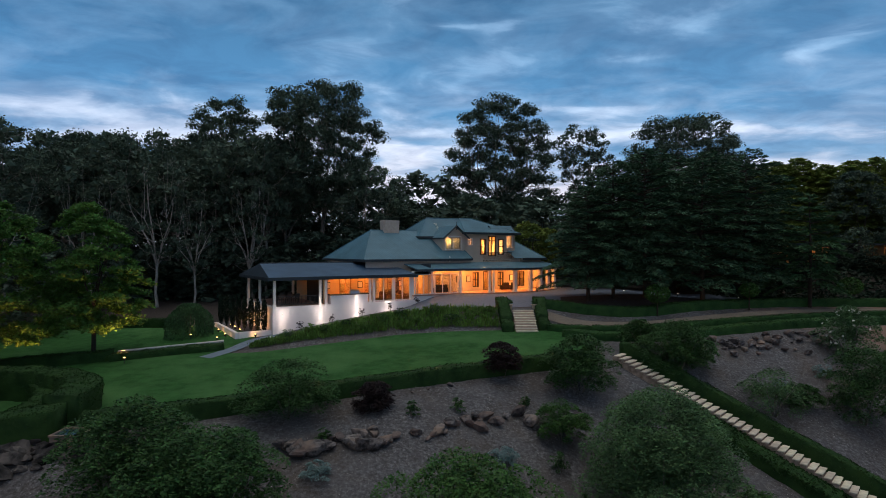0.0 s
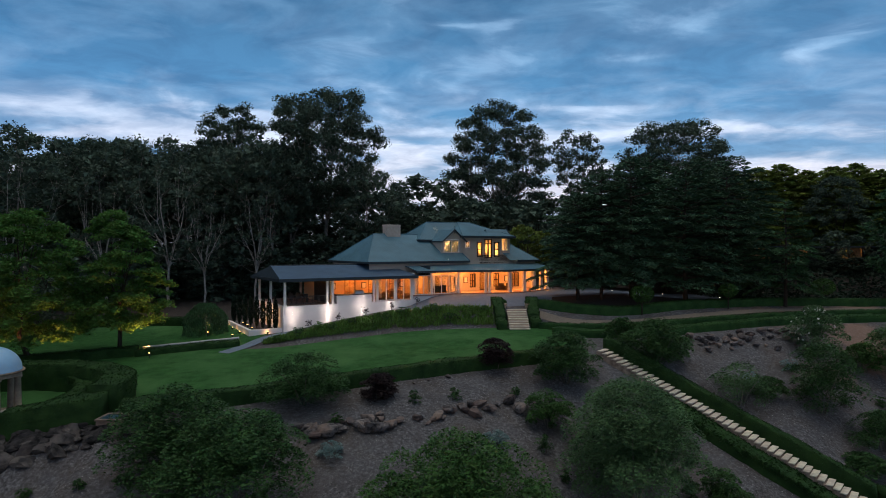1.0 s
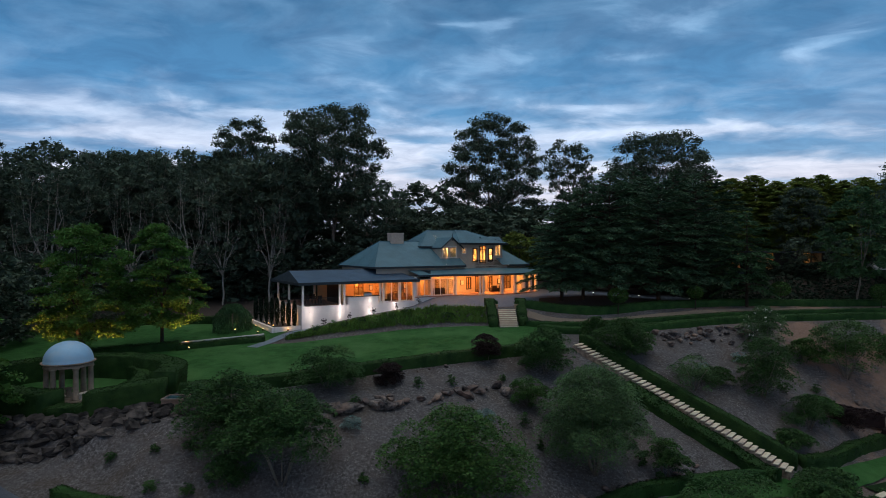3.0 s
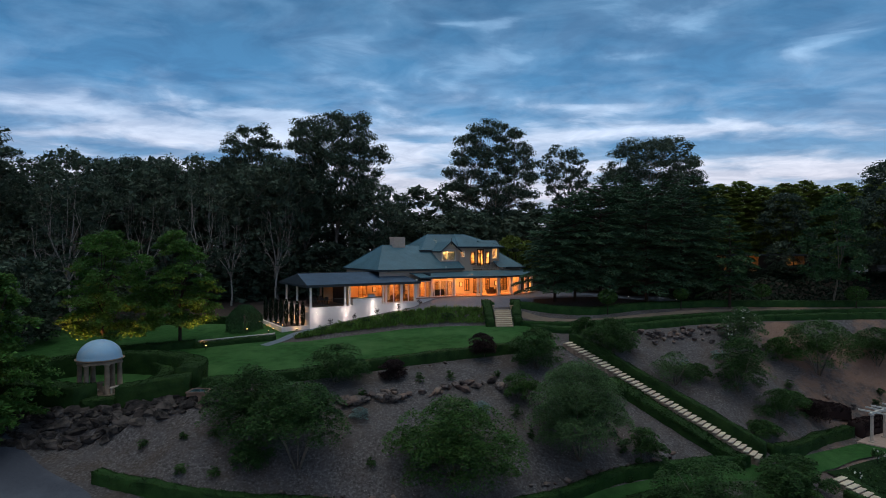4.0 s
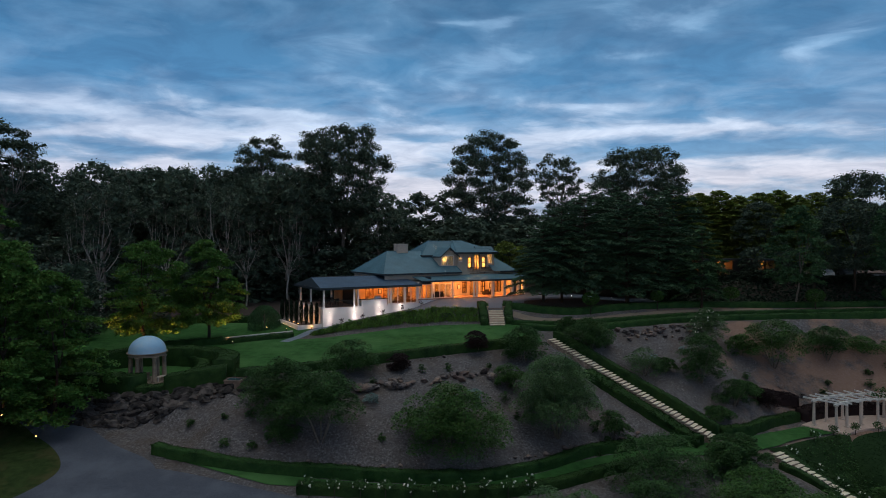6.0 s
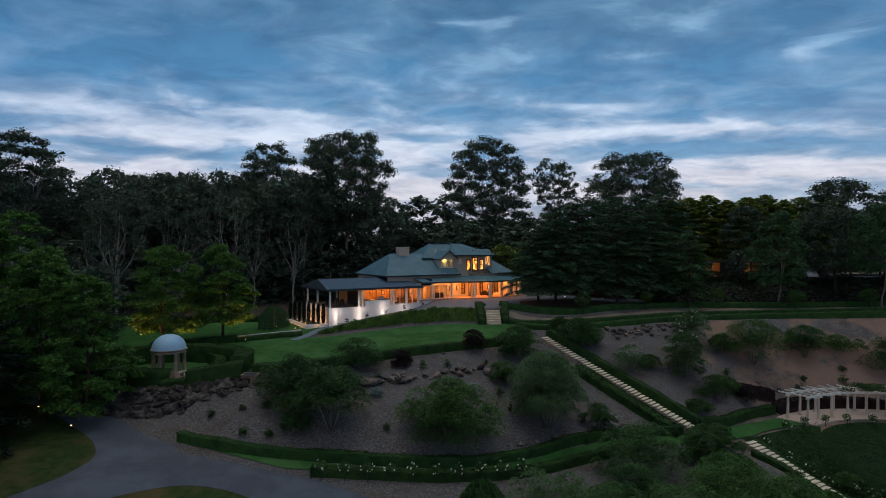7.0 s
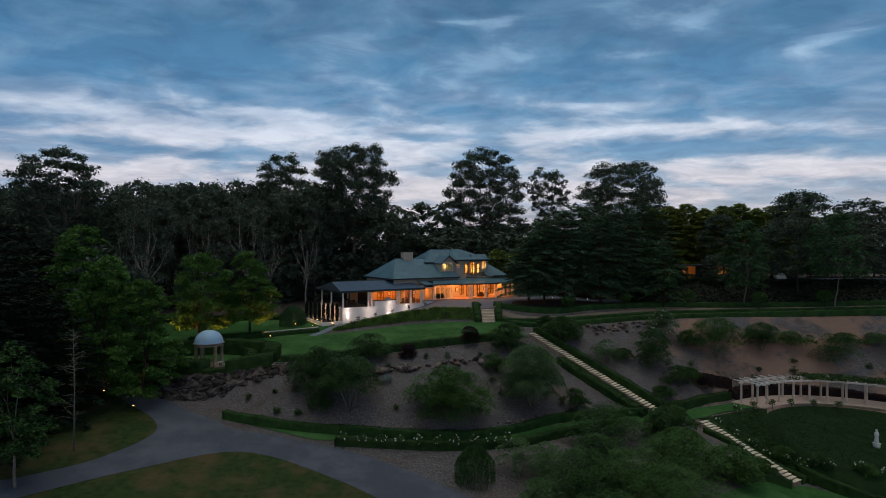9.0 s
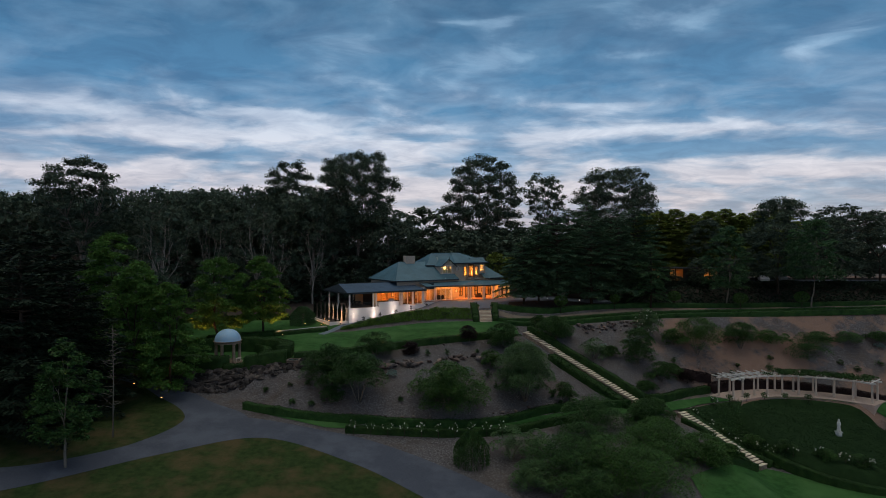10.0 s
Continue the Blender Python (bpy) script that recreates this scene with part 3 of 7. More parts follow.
thing("house_path", "grey stone path to the terrace corner", "path", kind="structure",
      mesh=band("house_path", [(-19.0, 47.2), (-18.0, 49.4), (-16.8, 52.0), (-15.6, 53.6), (-13.8, 54.6)], 1.3, FLAGSTONE, 0.06))


def kerb(line, width, tall, mat):
    """A low stone edging along a line."""
    p = along(line, 0.6)
    t = np.gradient(p, axis=0)
    t /= np.linalg.norm(t, axis=1)[:, None]
    side = np.column_stack([-t[:, 1], t[:, 0]]) * width / 2
    g, n = Geo(), len(p)
    for q, lift in ((p - side, -0.3), (p - side, tall), (p + side, tall), (p + side, -0.3)):
        g.v += [tuple(k) for k in drape(q, lift)]
    for r in range(3):
        g.f += [(r * n + i, r * n + i + 1, (r + 1) * n + i + 1, (r + 1) * n + i) for i in range(n - 1)]
    g.f += [(0, n, 2 * n, 3 * n), (4 * n - 1, 3 * n - 1, 2 * n - 1, n - 1)]
    return g.mesh("edging", mat)


thing("edging", "low pale stone edging behind the lawn hedge", "edging", kind="structure", mesh=kerb([(-18.9, 51.0), (-21.8, 49.9), (-26.4, 48.0)], 0.4, 0.6, PALE_PAVING))
thing("car_park", "grey asphalt car park beyond the trees", "paving", kind="structure",
      mesh=ruled("car_park", [(62, 80), (80, 80), (100, 79), (130, 78)], [(60, 93), (80, 92), (100, 91), (130, 90)], PAVING, 0.12, 1.0, 8))
thing("forecourt", "grey gravel forecourt round the house", "paving", kind="structure",
      mesh=ruled("forecourt", [(-6, 56.8), (0, 58.3), (5.6, 58.6), (10, 59.6), (20, 63), (30, 65.5), (40, 68)], [(-3, 63), (4, 67.5), (10, 71), (16, 79), (24, 78), (32, 77), (42, 76)], PAVING, 0.05, 0.6, 20))

thing("pine_mulch", "dark needle mulch beneath the conifers", "ground", kind="structure",
      mesh=ruled("pine_mulch", [(12, 60.2), (20, 60.8), (28, 62.4), (38, 64.4), (50, 64.2), (100, 63)], [(12.6, 63.4), (21, 65.4), (29, 67), (38, 70), (50, 100), (110, 100)], DARK_MULCH, 0.075, 0.8, 24))
thing("pine_litter", "dark needle litter beneath the rear conifers", "ground", kind="structure",
      mesh=ruled("pine_litter", [(15, 78), (24, 76), (32, 75.4), (42, 74.5), (52, 76)], [(18, 100), (24, 100), (34, 100), (42, 100), (52, 100)], DARK_MULCH, 0.085, 0.8, 24))
thing("wood_floor", "dark leaf litter beneath the gum trees", "ground", kind="structure",
      mesh=ruled("wood_floor", [(-130, 60), (-90, 62), (-60, 63), (-36, 64), (-24, 66), (-14, 76), (2, 88)], [(-130, 150), (-90, 150), (-60, 150), (-36, 150), (-24, 150), (-10, 150), (6, 150)], DARK_MULCH, 0.03, 2.0, 20))

# ---- hedges ----


def hedge(name, line, width, tall, label, seed, group="", leaf=0.11, dense=85, mat=None, sink=0.25):
    """A clipped hedge along a line: a rough body skinned with small leaves."""
    rng = np.random.default_rng(seed)
    p = along(line, 0.4)
    t = np.gradient(p, axis=0)
    t /= np.linalg.norm(t, axis=1)[:, None]
    nrm = np.column_stack([-t[:, 1], t[:, 0]])
    ring = np.array([(-0.5, -sink / tall), (-0.51, 0.45), (-0.50, 0.95), (-0.455, 1.0), (0.0, 1.01), (0.455, 1.0), (0.50, 0.95), (0.51, 0.45), (0.5, -sink / tall)])
    n, m = len(p), len(ring)
    z = height(p[:, 0], p[:, 1])
    wob = 1 + 0.04 * np.sin(np.arange(n) * 0.5 + seed) + 0.025 * rng.normal(size=n)
    v = np.zeros((n, m, 3))
    v[:, :, :2] = p[:, None] + nrm[:, None] * (ring[None, :, 0:1] * width * wob[:, None, None])
    v[:, :, 2] = z[:, None] + ring[None, :, 1] * tall * (0.5 + 0.5 * wob[:, None])
    v += rng.normal(scale=0.025, size=v.shape)
    g = Geo()
    g.v = [tuple(q) for q in v.reshape(-1, 3)]
    for i in range(n - 1):
        for k in range(m - 1):
            a = i * m + k
            g.f.append((a, a + m, a + m + 1, a + 1))
    g.f.append(tuple(range(m)))
    g.f.append(tuple((n - 1) * m + k for k in reversed(range(m))))
    mat = mat or HEDGE_LEAF
    ob = thing(name, label, "hedge", group, mesh=None)
    part("body", g.mesh(name, mat, True), ob)
    area = 0.4 * n * (2 * tall + width)
    count = int(area * dense)
    i = rng.integers(0, n - 1, count)
    k = rng.integers(1, m - 2, count)
    u, w = rng.uniform(0, 1, (count, 1)), rng.uniform(0, 1, (count, 1))
    c = (v[i, k] * (1 - u) + v[i + 1, k] * u) * (1 - w) + (v[i, k + 1] * (1 - u) + v[i + 1, k + 1] * u) * w
    part("leaves", quads("leaves", leaf_quads(rng, c + rng.normal(scale=0.03, size=c.shape), leaf * 1.2, slim=0.9)[:, :3], mat), ob)
    return ob


hedge("hedge", [(-19.5, 31.9), (-14, 33.6), (-8, 36.0), (-2, 38.6), (4, 41.0), (8.5, 42.4), (11, 43.2)], 1.1, 0.8, "clipped green hedge along the front of the lawn", 1)
hedge("hedge", [(-23.2, 23.4), (-20, 22.5), (-15, 21.7), (-9, 21.4), (1, 21.8), (8, 24.4), (13, 27.5), (20, 30.0), (25.0, 31.5)], 0.8, 0.7, "long low hedge along the foot of the slope", 2)
hedge("hedge", [(-10.5, 19.0), (-7, 19.1), (1, 19.5), (8, 21.3), (14, 24.6), (18, 26.6)], 0.8, 0.7, "low hedge behind a row of standard roses", 3)
hedge("hedge", [(13.6, 44.9), (18.2, 40.9), (22.8, 36.8), (27.3, 32.9)], 0.9, 1.0, "tall clipped hedge beside the garden steps", 4)
hedge("hedge", [(16.0, 38.9), (20.3, 34.9), (24.7, 31.0)], 1.7, 0.6, "loose low hedge on the slope side of the steps", 5, leaf=0.2)
hedge("hedge", [(27.8, 33.2), (31, 34.4), (35, 37.2), (39, 39.6)], 0.9, 0.8, "low hedge leading to the pergola", 6)
hedge("hedge", [(-26.5, 47.0), (-22, 49.0), (-18.6, 50.2)], 1.1, 0.55, "low hedge beside the lit lawn edge", 7)
hedge("hedge", [(-36, 44.5), (-30.5, 46.0), (-26.5, 47.4)], 1.1, 0.8, "low hedge beside the lit lawn edge", 8)
for k, (line, tall, wide) in enumerate((
        ([(9.8, 54.8), (13, 53.4), (20, 53.6), (28, 55.4), (40, 57.0), (60, 56.4), (86, 56)], 0.6, 1.0),
        ([(9.8, 59.2), (14, 59.0), (20, 59.4), (28, 61.4), (38, 63), (50, 62.6), (86, 61.5)], 0.75, 1.2),
        ([(10.8, 52.2), (14, 50.4), (19.6, 50.2), (26, 52.2), (36, 54.2), (60, 54.0), (86, 53.6)], 0.6, 1.5))):
    hedge("hedge", line, wide, tall, "long clipped hedge along the gravel path", 10 + k, "hedges along the path", dense=60)
for k, (sx, sy) in enumerate(((6.0, 55.6), (9.4, 55.9))):
    hedge("hedge", [(sx, sy - 1.3), (sx, sy + 0.2)], 0.95, 0.85, "square clipped hedge block beside the sandstone steps", 20 + k, "hedge blocks by the steps")
    hedge("hedge", [(sx, sy + 0.1), (sx + (k - 0.5) * 0.4, sy + 3.6)], 1.1, 1.0, "tall clipped hedge block beside the sandstone steps", 22 + k, "hedge blocks by the steps")


def ring_line(cx, cy, r, a0, a1, n=14):
    return [(cx + r * math.cos(radians(a)), cy + r * math.sin(radians(a))) for a in np.linspace(a0, a1, n)]


GAZ = (-28.9, 33.7)
RH, RG2 = "curved clipped hedge round the garden rotunda", "hedges round the rotunda"
hedge("hedge", [(-25.5, 30.6), (-23.2, 30.8), (-20.3, 31.4)], 1.9, 1.5, "tall clipped hedge above the rock wall", 29, RG2)
hedge("hedge", [(-38.6, 34.6), (-35.4, 33.0), (-28.3, 30.8)], 1.9, 1.5, "tall clipped hedge above the rock wall", 32, RG2)
hedge("hedge", [(-28.3, 30.7), (-26.9, 30.6), (-25.5, 30.6)], 1.5, 0.6, "lower clipped hedge before the garden rotunda", 28, RG2)
hedge("hedge", [(-21.0, 32.4), (-21.2, 34.6), (-22.6, 36.8), (-25.4, 38.4)], 1.9, 1.7, RH, 30, RG2)
hedge("hedge", [(-25.5, 38.5), (-29.2, 39.1), (-33.4, 38.8), (-36.6, 37.4), (-38.6, 35.6)], 1.9, 1.7, RH, 31, RG2)
hedge("hedge", ring_line(*GAZ, 5.2, -15, 75), 1.2, 1.1, "inner curved hedge round the garden rotunda", 33, RG2)
hedge("hedge", ring_line(48.4, 25.5, 10.6, 196, 260), 0.9, 0.8, "curved low hedge below the rose garden", 34)
hedge("hedge", [(30.4, 27.6), (33, 23.4), (35.2, 19.6)], 0.7, 0.5, "low hedge beside the lower steps", 36)
hedge("hedge", [(28.6, 16.4), (32.4, 17.6), (35.2, 19.4)], 0.8, 0.7, "low hedge edging the lower lawn", 37)
hedge("hedge", [(32.0, 30.0), (34.8, 25.6), (37.8, 20.8)], 0.8, 0.7, "low hedge beside the lower steps", 38)
hedge("hedge", [(-50, 61), (-36, 62.5), (-27, 61.5)], 1.2, 0.9, "dim clipped hedge before the woods", 39)


# ---- steps ----
PINK_STONE = material("pink_sandstone", (0.62, 0.46, 0.36), 0.9, (0.46, 0.33, 0.25), 4, 0.6, 0.4, 25)


def flight(name, foot, head, z0, z1, count, width, label, stone=None, face=None):
    """Stone steps up a slope, each step a piece of its own."""
    a, b = np.array(foot, float), np.array(head, float)
    run = (b - a) / count
    length = float(np.linalg.norm(run))
    turn = math.degrees(math.atan2(run[1], run[0])) - 90
    ob = thing(name, label, "steps")
    rise = (z1 - z0) / count
    rng = np.random.default_rng(len(label))
    slab = Geo().box(-width / 2, -0.04, -0.07, width / 2, length - 0.06, 0, chamfer=0.015).mesh("step", stone or STEP_STONE)
    under = Geo().box(-width / 2 + 0.04, 0.02, -rise - 0.8, width / 2 - 0.04, length + 0.05, -0.071).mesh("riser", face or RISER)
    for i in range(count):
        p = a + run * i
        z = max(z0 + rise * (i + 1), float(height(p[0] + run[0] / 2, p[1] + run[1] / 2)) + 0.10)
        m = pose(p[0] + rng.normal() * 0.02, p[1] + rng.normal() * 0.02, z, 0, 0, turn + rng.normal() * 1.0)
        part("step", slab, ob, at=m)
        part("riser", under, ob, at=m)
    return ob


flight("sandstone_steps", (7.7, 54.0), (7.7, 57.2), -1.68, 0.12, 9, 2.05, "pale sandstone steps between clipped hedge blocks", STEP_STONE, PINK_STONE)
flight("garden_steps", (26.3, 31.8), (12.87, 43.7), -9.4, -1.78, 44, 1.35, "long straight flight of sandstone steps down the slope")
flight("lower_steps", (36.5, 20.0), (30.85, 29.3), -13.5, -9.95, 24, 1.35, "sandstone steps down to the lower lawn")
hedge("purple_hedge", [(35.0, 40.6), (37.4, 41.3), (40.0, 41.6)], 1.5, 1.05, "dark purple loose hedge at the end of the pergola", 51, leaf=0.2, dense=70, mat=PURPLE_LEAF)
hedge("purple_hedge", ring_line(48.4, 25.5, 16.6, 122, 36, 16), 1.4, 1.2, "dark purple loose hedge behind the pergola", 50, leaf=0.2, dense=70, mat=PURPLE_LEAF)

# ---- house ----
house = thing("house", "large cream house with blue metal roofs, lit warmly inside at dusk", "house", at=pose(-3.4, 62.5, 0, 0, 0, 32))
TERR_Z, VER_Z = 0.6, 1.1


def hip(s0, s1, w0, w1, z0, ra, rb, rw, z1, mats, parent, name="roof", fascia=0.22):
    """A hipped roof over a rectangle: ridge from ra to rb at depth rw."""
    a, b, c, d = (s0, w0, z0), (s1, w0, z0), (s1, w1, z0), (s0, w1, z0)
    e, f = (ra, rw, z1), (rb, rw, z1)
    g = Geo()
    g.face(a, b, f, e).face(c, d, e, f)
    ob = part(name, g.mesh(name, mats[0]), parent, "blue metal roof")
    part("roof_end", Geo().face(b, c, f).mesh("roof_end", mats[1]), ob)
    part("roof_end", Geo().face(d, a, e).mesh("roof_end", mats[1]), ob)
    g = Geo()
    t, i = 0.12, 0.03
    g.box(s0 - t, w0 - t, z0 - fascia, s1 + t, w0, z0 + 0.02).box(s0 - t, w1, z0 - fascia, s1 + t, w1 + t, z0 + 0.02)
    g.box(s0 - t, w0 + i, z0 - fascia, s0, w1 - i, z0 + 0.02).box(s1, w0 + i, z0 - fascia, s1 + t, w1 - i, z0 + 0.02)
    part("gutter", g.mesh("gutter", FASCIA), ob, "dark metal gutter")
    g = Geo().box(s0, w0, z0 - 0.08, s1, w1, z0 - 0.03)
    part("soffit", g.mesh("soffit", WHITE_PAINT), ob, "white painted soffit")
    for p, q in ((a, e), (d, e), (b, f), (c, f), (e, f)):
        part("ridge_capping", Geo().tube([p, q], [0.07, 0.07], 6).mesh("ridge_capping", ROOF), ob)
    return ob


part("low_wall", Geo().box(-17.9, 0.3, -3.4, -17.6, 9.5, -1.55).box(-17.58, 0.3, -3.4, -14.62, 0.6, -1.55).mesh("low_wall", WHITE_WALL), house, "low white wall before the cypresses")
# terrace: white retaining wall, floor, posts, roof
g = Geo().box(-14.6, 0, -3.2, 0.3, 0.35, TERR_Z).box(-8.9, 0.0, TERR_Z, -4.95, 0.9, 1.45)
part("terrace_wall", g.mesh("terrace_wall", WHITE_WALL), house, "white rendered terrace wall washed by lamps")
part("side_wall", Geo().box(-14.6, 0.36, -3.2, -14.25, 9.9, TERR_Z).mesh("side_wall", WHITE_WALL), house, "white rendered side wall")
part("counter_top", Geo().box(-9.0, -0.06, 1.45, -4.85, 0.95, 1.53).mesh("counter_top", BLACK_METAL), house, "dark stone counter top")
part("terrace_floor", Geo().box(-14.24, 0.36, 0.3, 0.0, 9.9, TERR_Z - 0.004).mesh("terrace_floor", TERRACOTTA), house)
post_mesh = Geo().box(-0.11, -0.11, 0, 0.11, 0.11, 2.62).box(-0.15, -0.15, 2.45, 0.15, 0.15, 2.6).box(-0.15, -0.15, 0, 0.15, 0.15, 0.18).mesh("post", WHITE_PAINT)
for s, w in ((-14.4, 0.18), (-9.95, 0.18), (-9.35, 0.18), (-4.65, 0.18), (-4.25, 0.18), (-1.95, 0.18), (0.1, 0.18), (-14.4, 5.2), (-14.4, 9.6), (-9.6, 9.6)):
    part("post", post_mesh, house, "white timber post", at=pose(s, w, TERR_Z))


def gable_roof(s0, s1, w0, w1, z0, z1, mat, parent):
    rw = (w0 + w1) / 2
    g = Geo().face((s0, w0, z0), (s1, w0, z0), (s1 - 1.2, rw, z1), (s0 + 0.6, rw, z1)).face((s1, w1, z0), (s0, w1, z0), (s0 + 0.6, rw, z1), (s1 - 1.2, rw, z1))
    ob = part("terrace_roof", g.mesh("terrace_roof", mat), parent, "slate blue metal terrace roof")
    part("roof_end", Geo().face((s0, w1, z0), (s0, w0, z0), (s0 + 0.6, rw, z1)).mesh("roof_end", FASCIA), ob, "dark metal roof end")
    part("roof_end", Geo().face((s1, w0, z0), (s1, w1, z0), (s1 - 1.2, rw, z1)).mesh("roof_end", FASCIA), ob, "dark metal roof end")
    for a, b, c, d in ((s0 - 0.1, w0 - 0.1, s1 + 0.1, w0), (s0 - 0.1, w1, s1 + 0.1, w1 + 0.1), (s0 - 0.1, w0 + 0.02, s0, w1 - 0.02), (s1, w0 + 0.02, s1 + 0.1, w1 - 0.02)):
        part("gutter", Geo().box(a, b, z0 - 0.28, c, d, z0 + 0.03).mesh("gutter", FASCIA), ob, "dark metal gutter")
    part("soffit", Geo().box(s0, w0, z0 - 0.12, s1, w1, z0 - 0.06).mesh("soffit", FASCIA), ob)
    part("ridge_capping", Geo().tube([(s0 + 0.6, rw, z1), (s1 - 1.2, rw, z1)], [0.09, 0.09], 6).mesh("ridge_capping", FASCIA), ob)
    return ob


gable_roof(-15.1, 0.4, -0.55, 10.4, 3.34, 4.55, TERRACE_ROOF, house)
rail = Geo()
for z in (1.5, 0.75):
    rail.box(-14.3, 0.15, z, -10.1, 0.20, z + 0.05)
for k in range(33):
    rail.box(-14.25 + k * 0.128, 0.16, 0.75, -14.225 + k * 0.128, 0.185, 1.5)
part("balustrade", rail.mesh("balustrade", BLACK_METAL), house, "dark metal balustrade")
# plinth and bowed verandah floor


def bow(s):
    return -2.1 * math.sin(math.pi * min(1, max(0, (s - 5.5) / 15.0))) if s > 5.5 else 0.0


def bowed(name, s0, s1, inner, z0, z1, out, mat, label="", steps=28, slope=None):
    """A slab whose front edge follows the bow of the verandah. slope: height of its inner edge, for the roof."""
    g, n = Geo(), steps
    for i in range(n + 1):
        s = s0 + (s1 - s0) * i / n
        w = bow(s) + out
        zi = z1 if slope is None else slope
        g.v += [(s, w, z0), (s, w, z1), (s, inner, zi), (s, inner, zi - (z1 - z0))]
    for i in range(n):
        for k in range(4):
            a, b = 4 * i + k, 4 * i + (k + 1) % 4
            g.f.append((a, a + 4, b + 4, b))
    g.f += [(0, 1, 2, 3), (4 * n + 3, 4 * n + 2, 4 * n + 1, 4 * n)]
    return part(name, g.mesh(name, mat), house, label)


POSTS = (0.3, 2.7, 6.2, 9.3, 9.75, 12.5, 14.9, 16.8, 18.6, 20.2)
bowed("verandah_base", 0.35, 20.5, 2.4, -0.6, VER_Z - 0.14, 0.1, WHITE_WALL, "pale rendered verandah base")
bowed("verandah_floor", 0.35, 20.5, 2.4, VER_Z - 0.136, VER_Z, -0.05, TERRACOTTA, "warm tiled verandah floor")
bowed("verandah_roof", 0.5, 20.9, 3.5, 3.78, 3.86, -0.55, ROOF, "curved blue metal verandah roof", slope=4.55)
bowed("verandah_gutter", 0.5, 20.95, -0.1, 3.62, 3.84, -0.66, FASCIA, "dark metal gutter").parent = house
g = Geo()
for i in range(28):
    s, t = 0.5 + 20.4 * i / 28, 0.5 + 20.4 * (i + 1) / 28
    g.face((s, bow(s) - 0.4, 3.6), (t, bow(t) - 0.4, 3.6), (t, 2.4, 3.6), (s, 2.4, 3.6))
part("verandah_ceiling", g.mesh("verandah_ceiling", WHITE_PAINT), house, "white boarded verandah ceiling")
for s in POSTS:
    wide = 1.7 if s > 12 else 1.0
    part("post", post_mesh, house, "stout cream verandah pier" if s > 12 else "white timber post", at=pose(s, bow(s) + 0.15, VER_Z) @ Matrix.Diagonal((wide, wide, 0.96, 1)))

# walls of the ground storey with real openings


def pierced(name, s0, s1, w, z0, z1, holes, mat, parent, label="", thick=0.25):
    """A wall along s with rectangular holes (sa, sb, za, zb), sorted along s."""
    g, at = Geo(), s0
    for sa, sb, za, zb in holes:
        if sa > at:
            g.box(at, w, z0, sa, w + thick, z1)
        if za > z0:
            g.box(sa, w, z0, sb, w + thick, za)
        if zb < z1:
            g.box(sa, w, zb, sb, w + thick, z1)
        at = sb
    g.box(at, w, z0, s1, w + thick, z1)
    return part(name, g.mesh(name, mat), parent, label)


def window(sa, sb, w, za, zb, cols, rows, frame_mat, parent, name="window", label="", transom=0.0):
    """A framed window with its panes, set into an opening that faces the garden."""
    t, b = (0.13, 0.06) if frame_mat is DARK_TIMBER else (0.09, 0.045)
    g = Geo().box(sa, w, za, sa + t, w + 0.12, zb).box(sb - t, w, za, sb, w + 0.12, zb)
    g.box(sa + t, w + 0.002, zb - t, sb - t, w + 0.118, zb).box(sa + t, w + 0.002, za, sb - t, w + 0.118, za + t)
    for c in range(1, cols):
        s = sa + (sb - sa) * c / cols
        g.box(s - b, w + 0.02, za + t, s + b, w + 0.1, zb - t)
    for r in range(1, rows):
        z = za + (zb - za) * r / rows
        g.box(sa + t, w + 0.03, z - b * 0.7, sb - t, w + 0.09, z + b * 0.7)
    ob = part(name, g.mesh("window_frame", frame_mat), parent, label)
    glass = part("pane", Geo().box(sa + t, w + 0.055, za + t, sb - t, w + 0.065, zb - t).mesh("pane", GLASS), ob)
    glass.visible_shadow = False
    return ob


GH = [(3.4, 5.4, VER_Z, 3.3), (9.7, 10.6, VER_Z + 0.4, 3.25), (11.2, 12.9, VER_Z, 3.35), (13.4, 14.3, VER_Z + 0.4, 3.25), (16.2, 17.6, VER_Z + 0.3, 3.3)]
pierced("front_wall", 2.6, 20.0, 2.5, -0.6, 4.8, GH, BEIGE, house, "cream rendered wall glowing under the verandah")
for sa, sb, za, zb in GH:
    window(sa, sb, 2.52, za, zb, 2, 1 if zb - za > 2.1 else 2, DARK_TIMBER if sb - sa < 1.8 else WHITE_PAINT, house, "window", "dark timber framed window lit from within")
SB = [(-8.3, -6.9, TERR_Z, 2.9), (-5.6, -4.2, TERR_Z, 2.9), (-2.6, -1.2, TERR_Z, 2.9), (0.2, 1.8, TERR_Z, 2.9)]
pierced("sunroom_back", -9.0, 2.6, 6.0, 0.3, 3.6, SB, INNER, house, "warm plastered back wall of the sunroom")
for sa, sb, za, zb in SB:
    window(sa, sb, 6.02, za, zb, 2, 3, TIMBER, house, "inner_door", "glazed timber double doors inside the sunroom")
part("inner_room", Geo().box(-9.0, 9.4, 0.3, 2.6, 9.6, 3.3).box(-9.0, 6.3, 3.2, 2.6, 9.4, 3.26).box(-9.0, 6.3, 0.45, 2.6, 9.4, TERR_Z - 0.01).box(-9.2, 6.26, 0.3, -9.02, 9.6, 3.25).mesh("inner_room", INNER), house)
# added dark sheet over the end wall, so the open terrace looks unlit
part("terrace_screen", Geo().box(-9.27, 1.4, 0.3, -9.22, 5.98, 3.25).mesh("terrace_screen", BLACK_METAL), house, "dark sheet added over the sunroom end wall for shade")
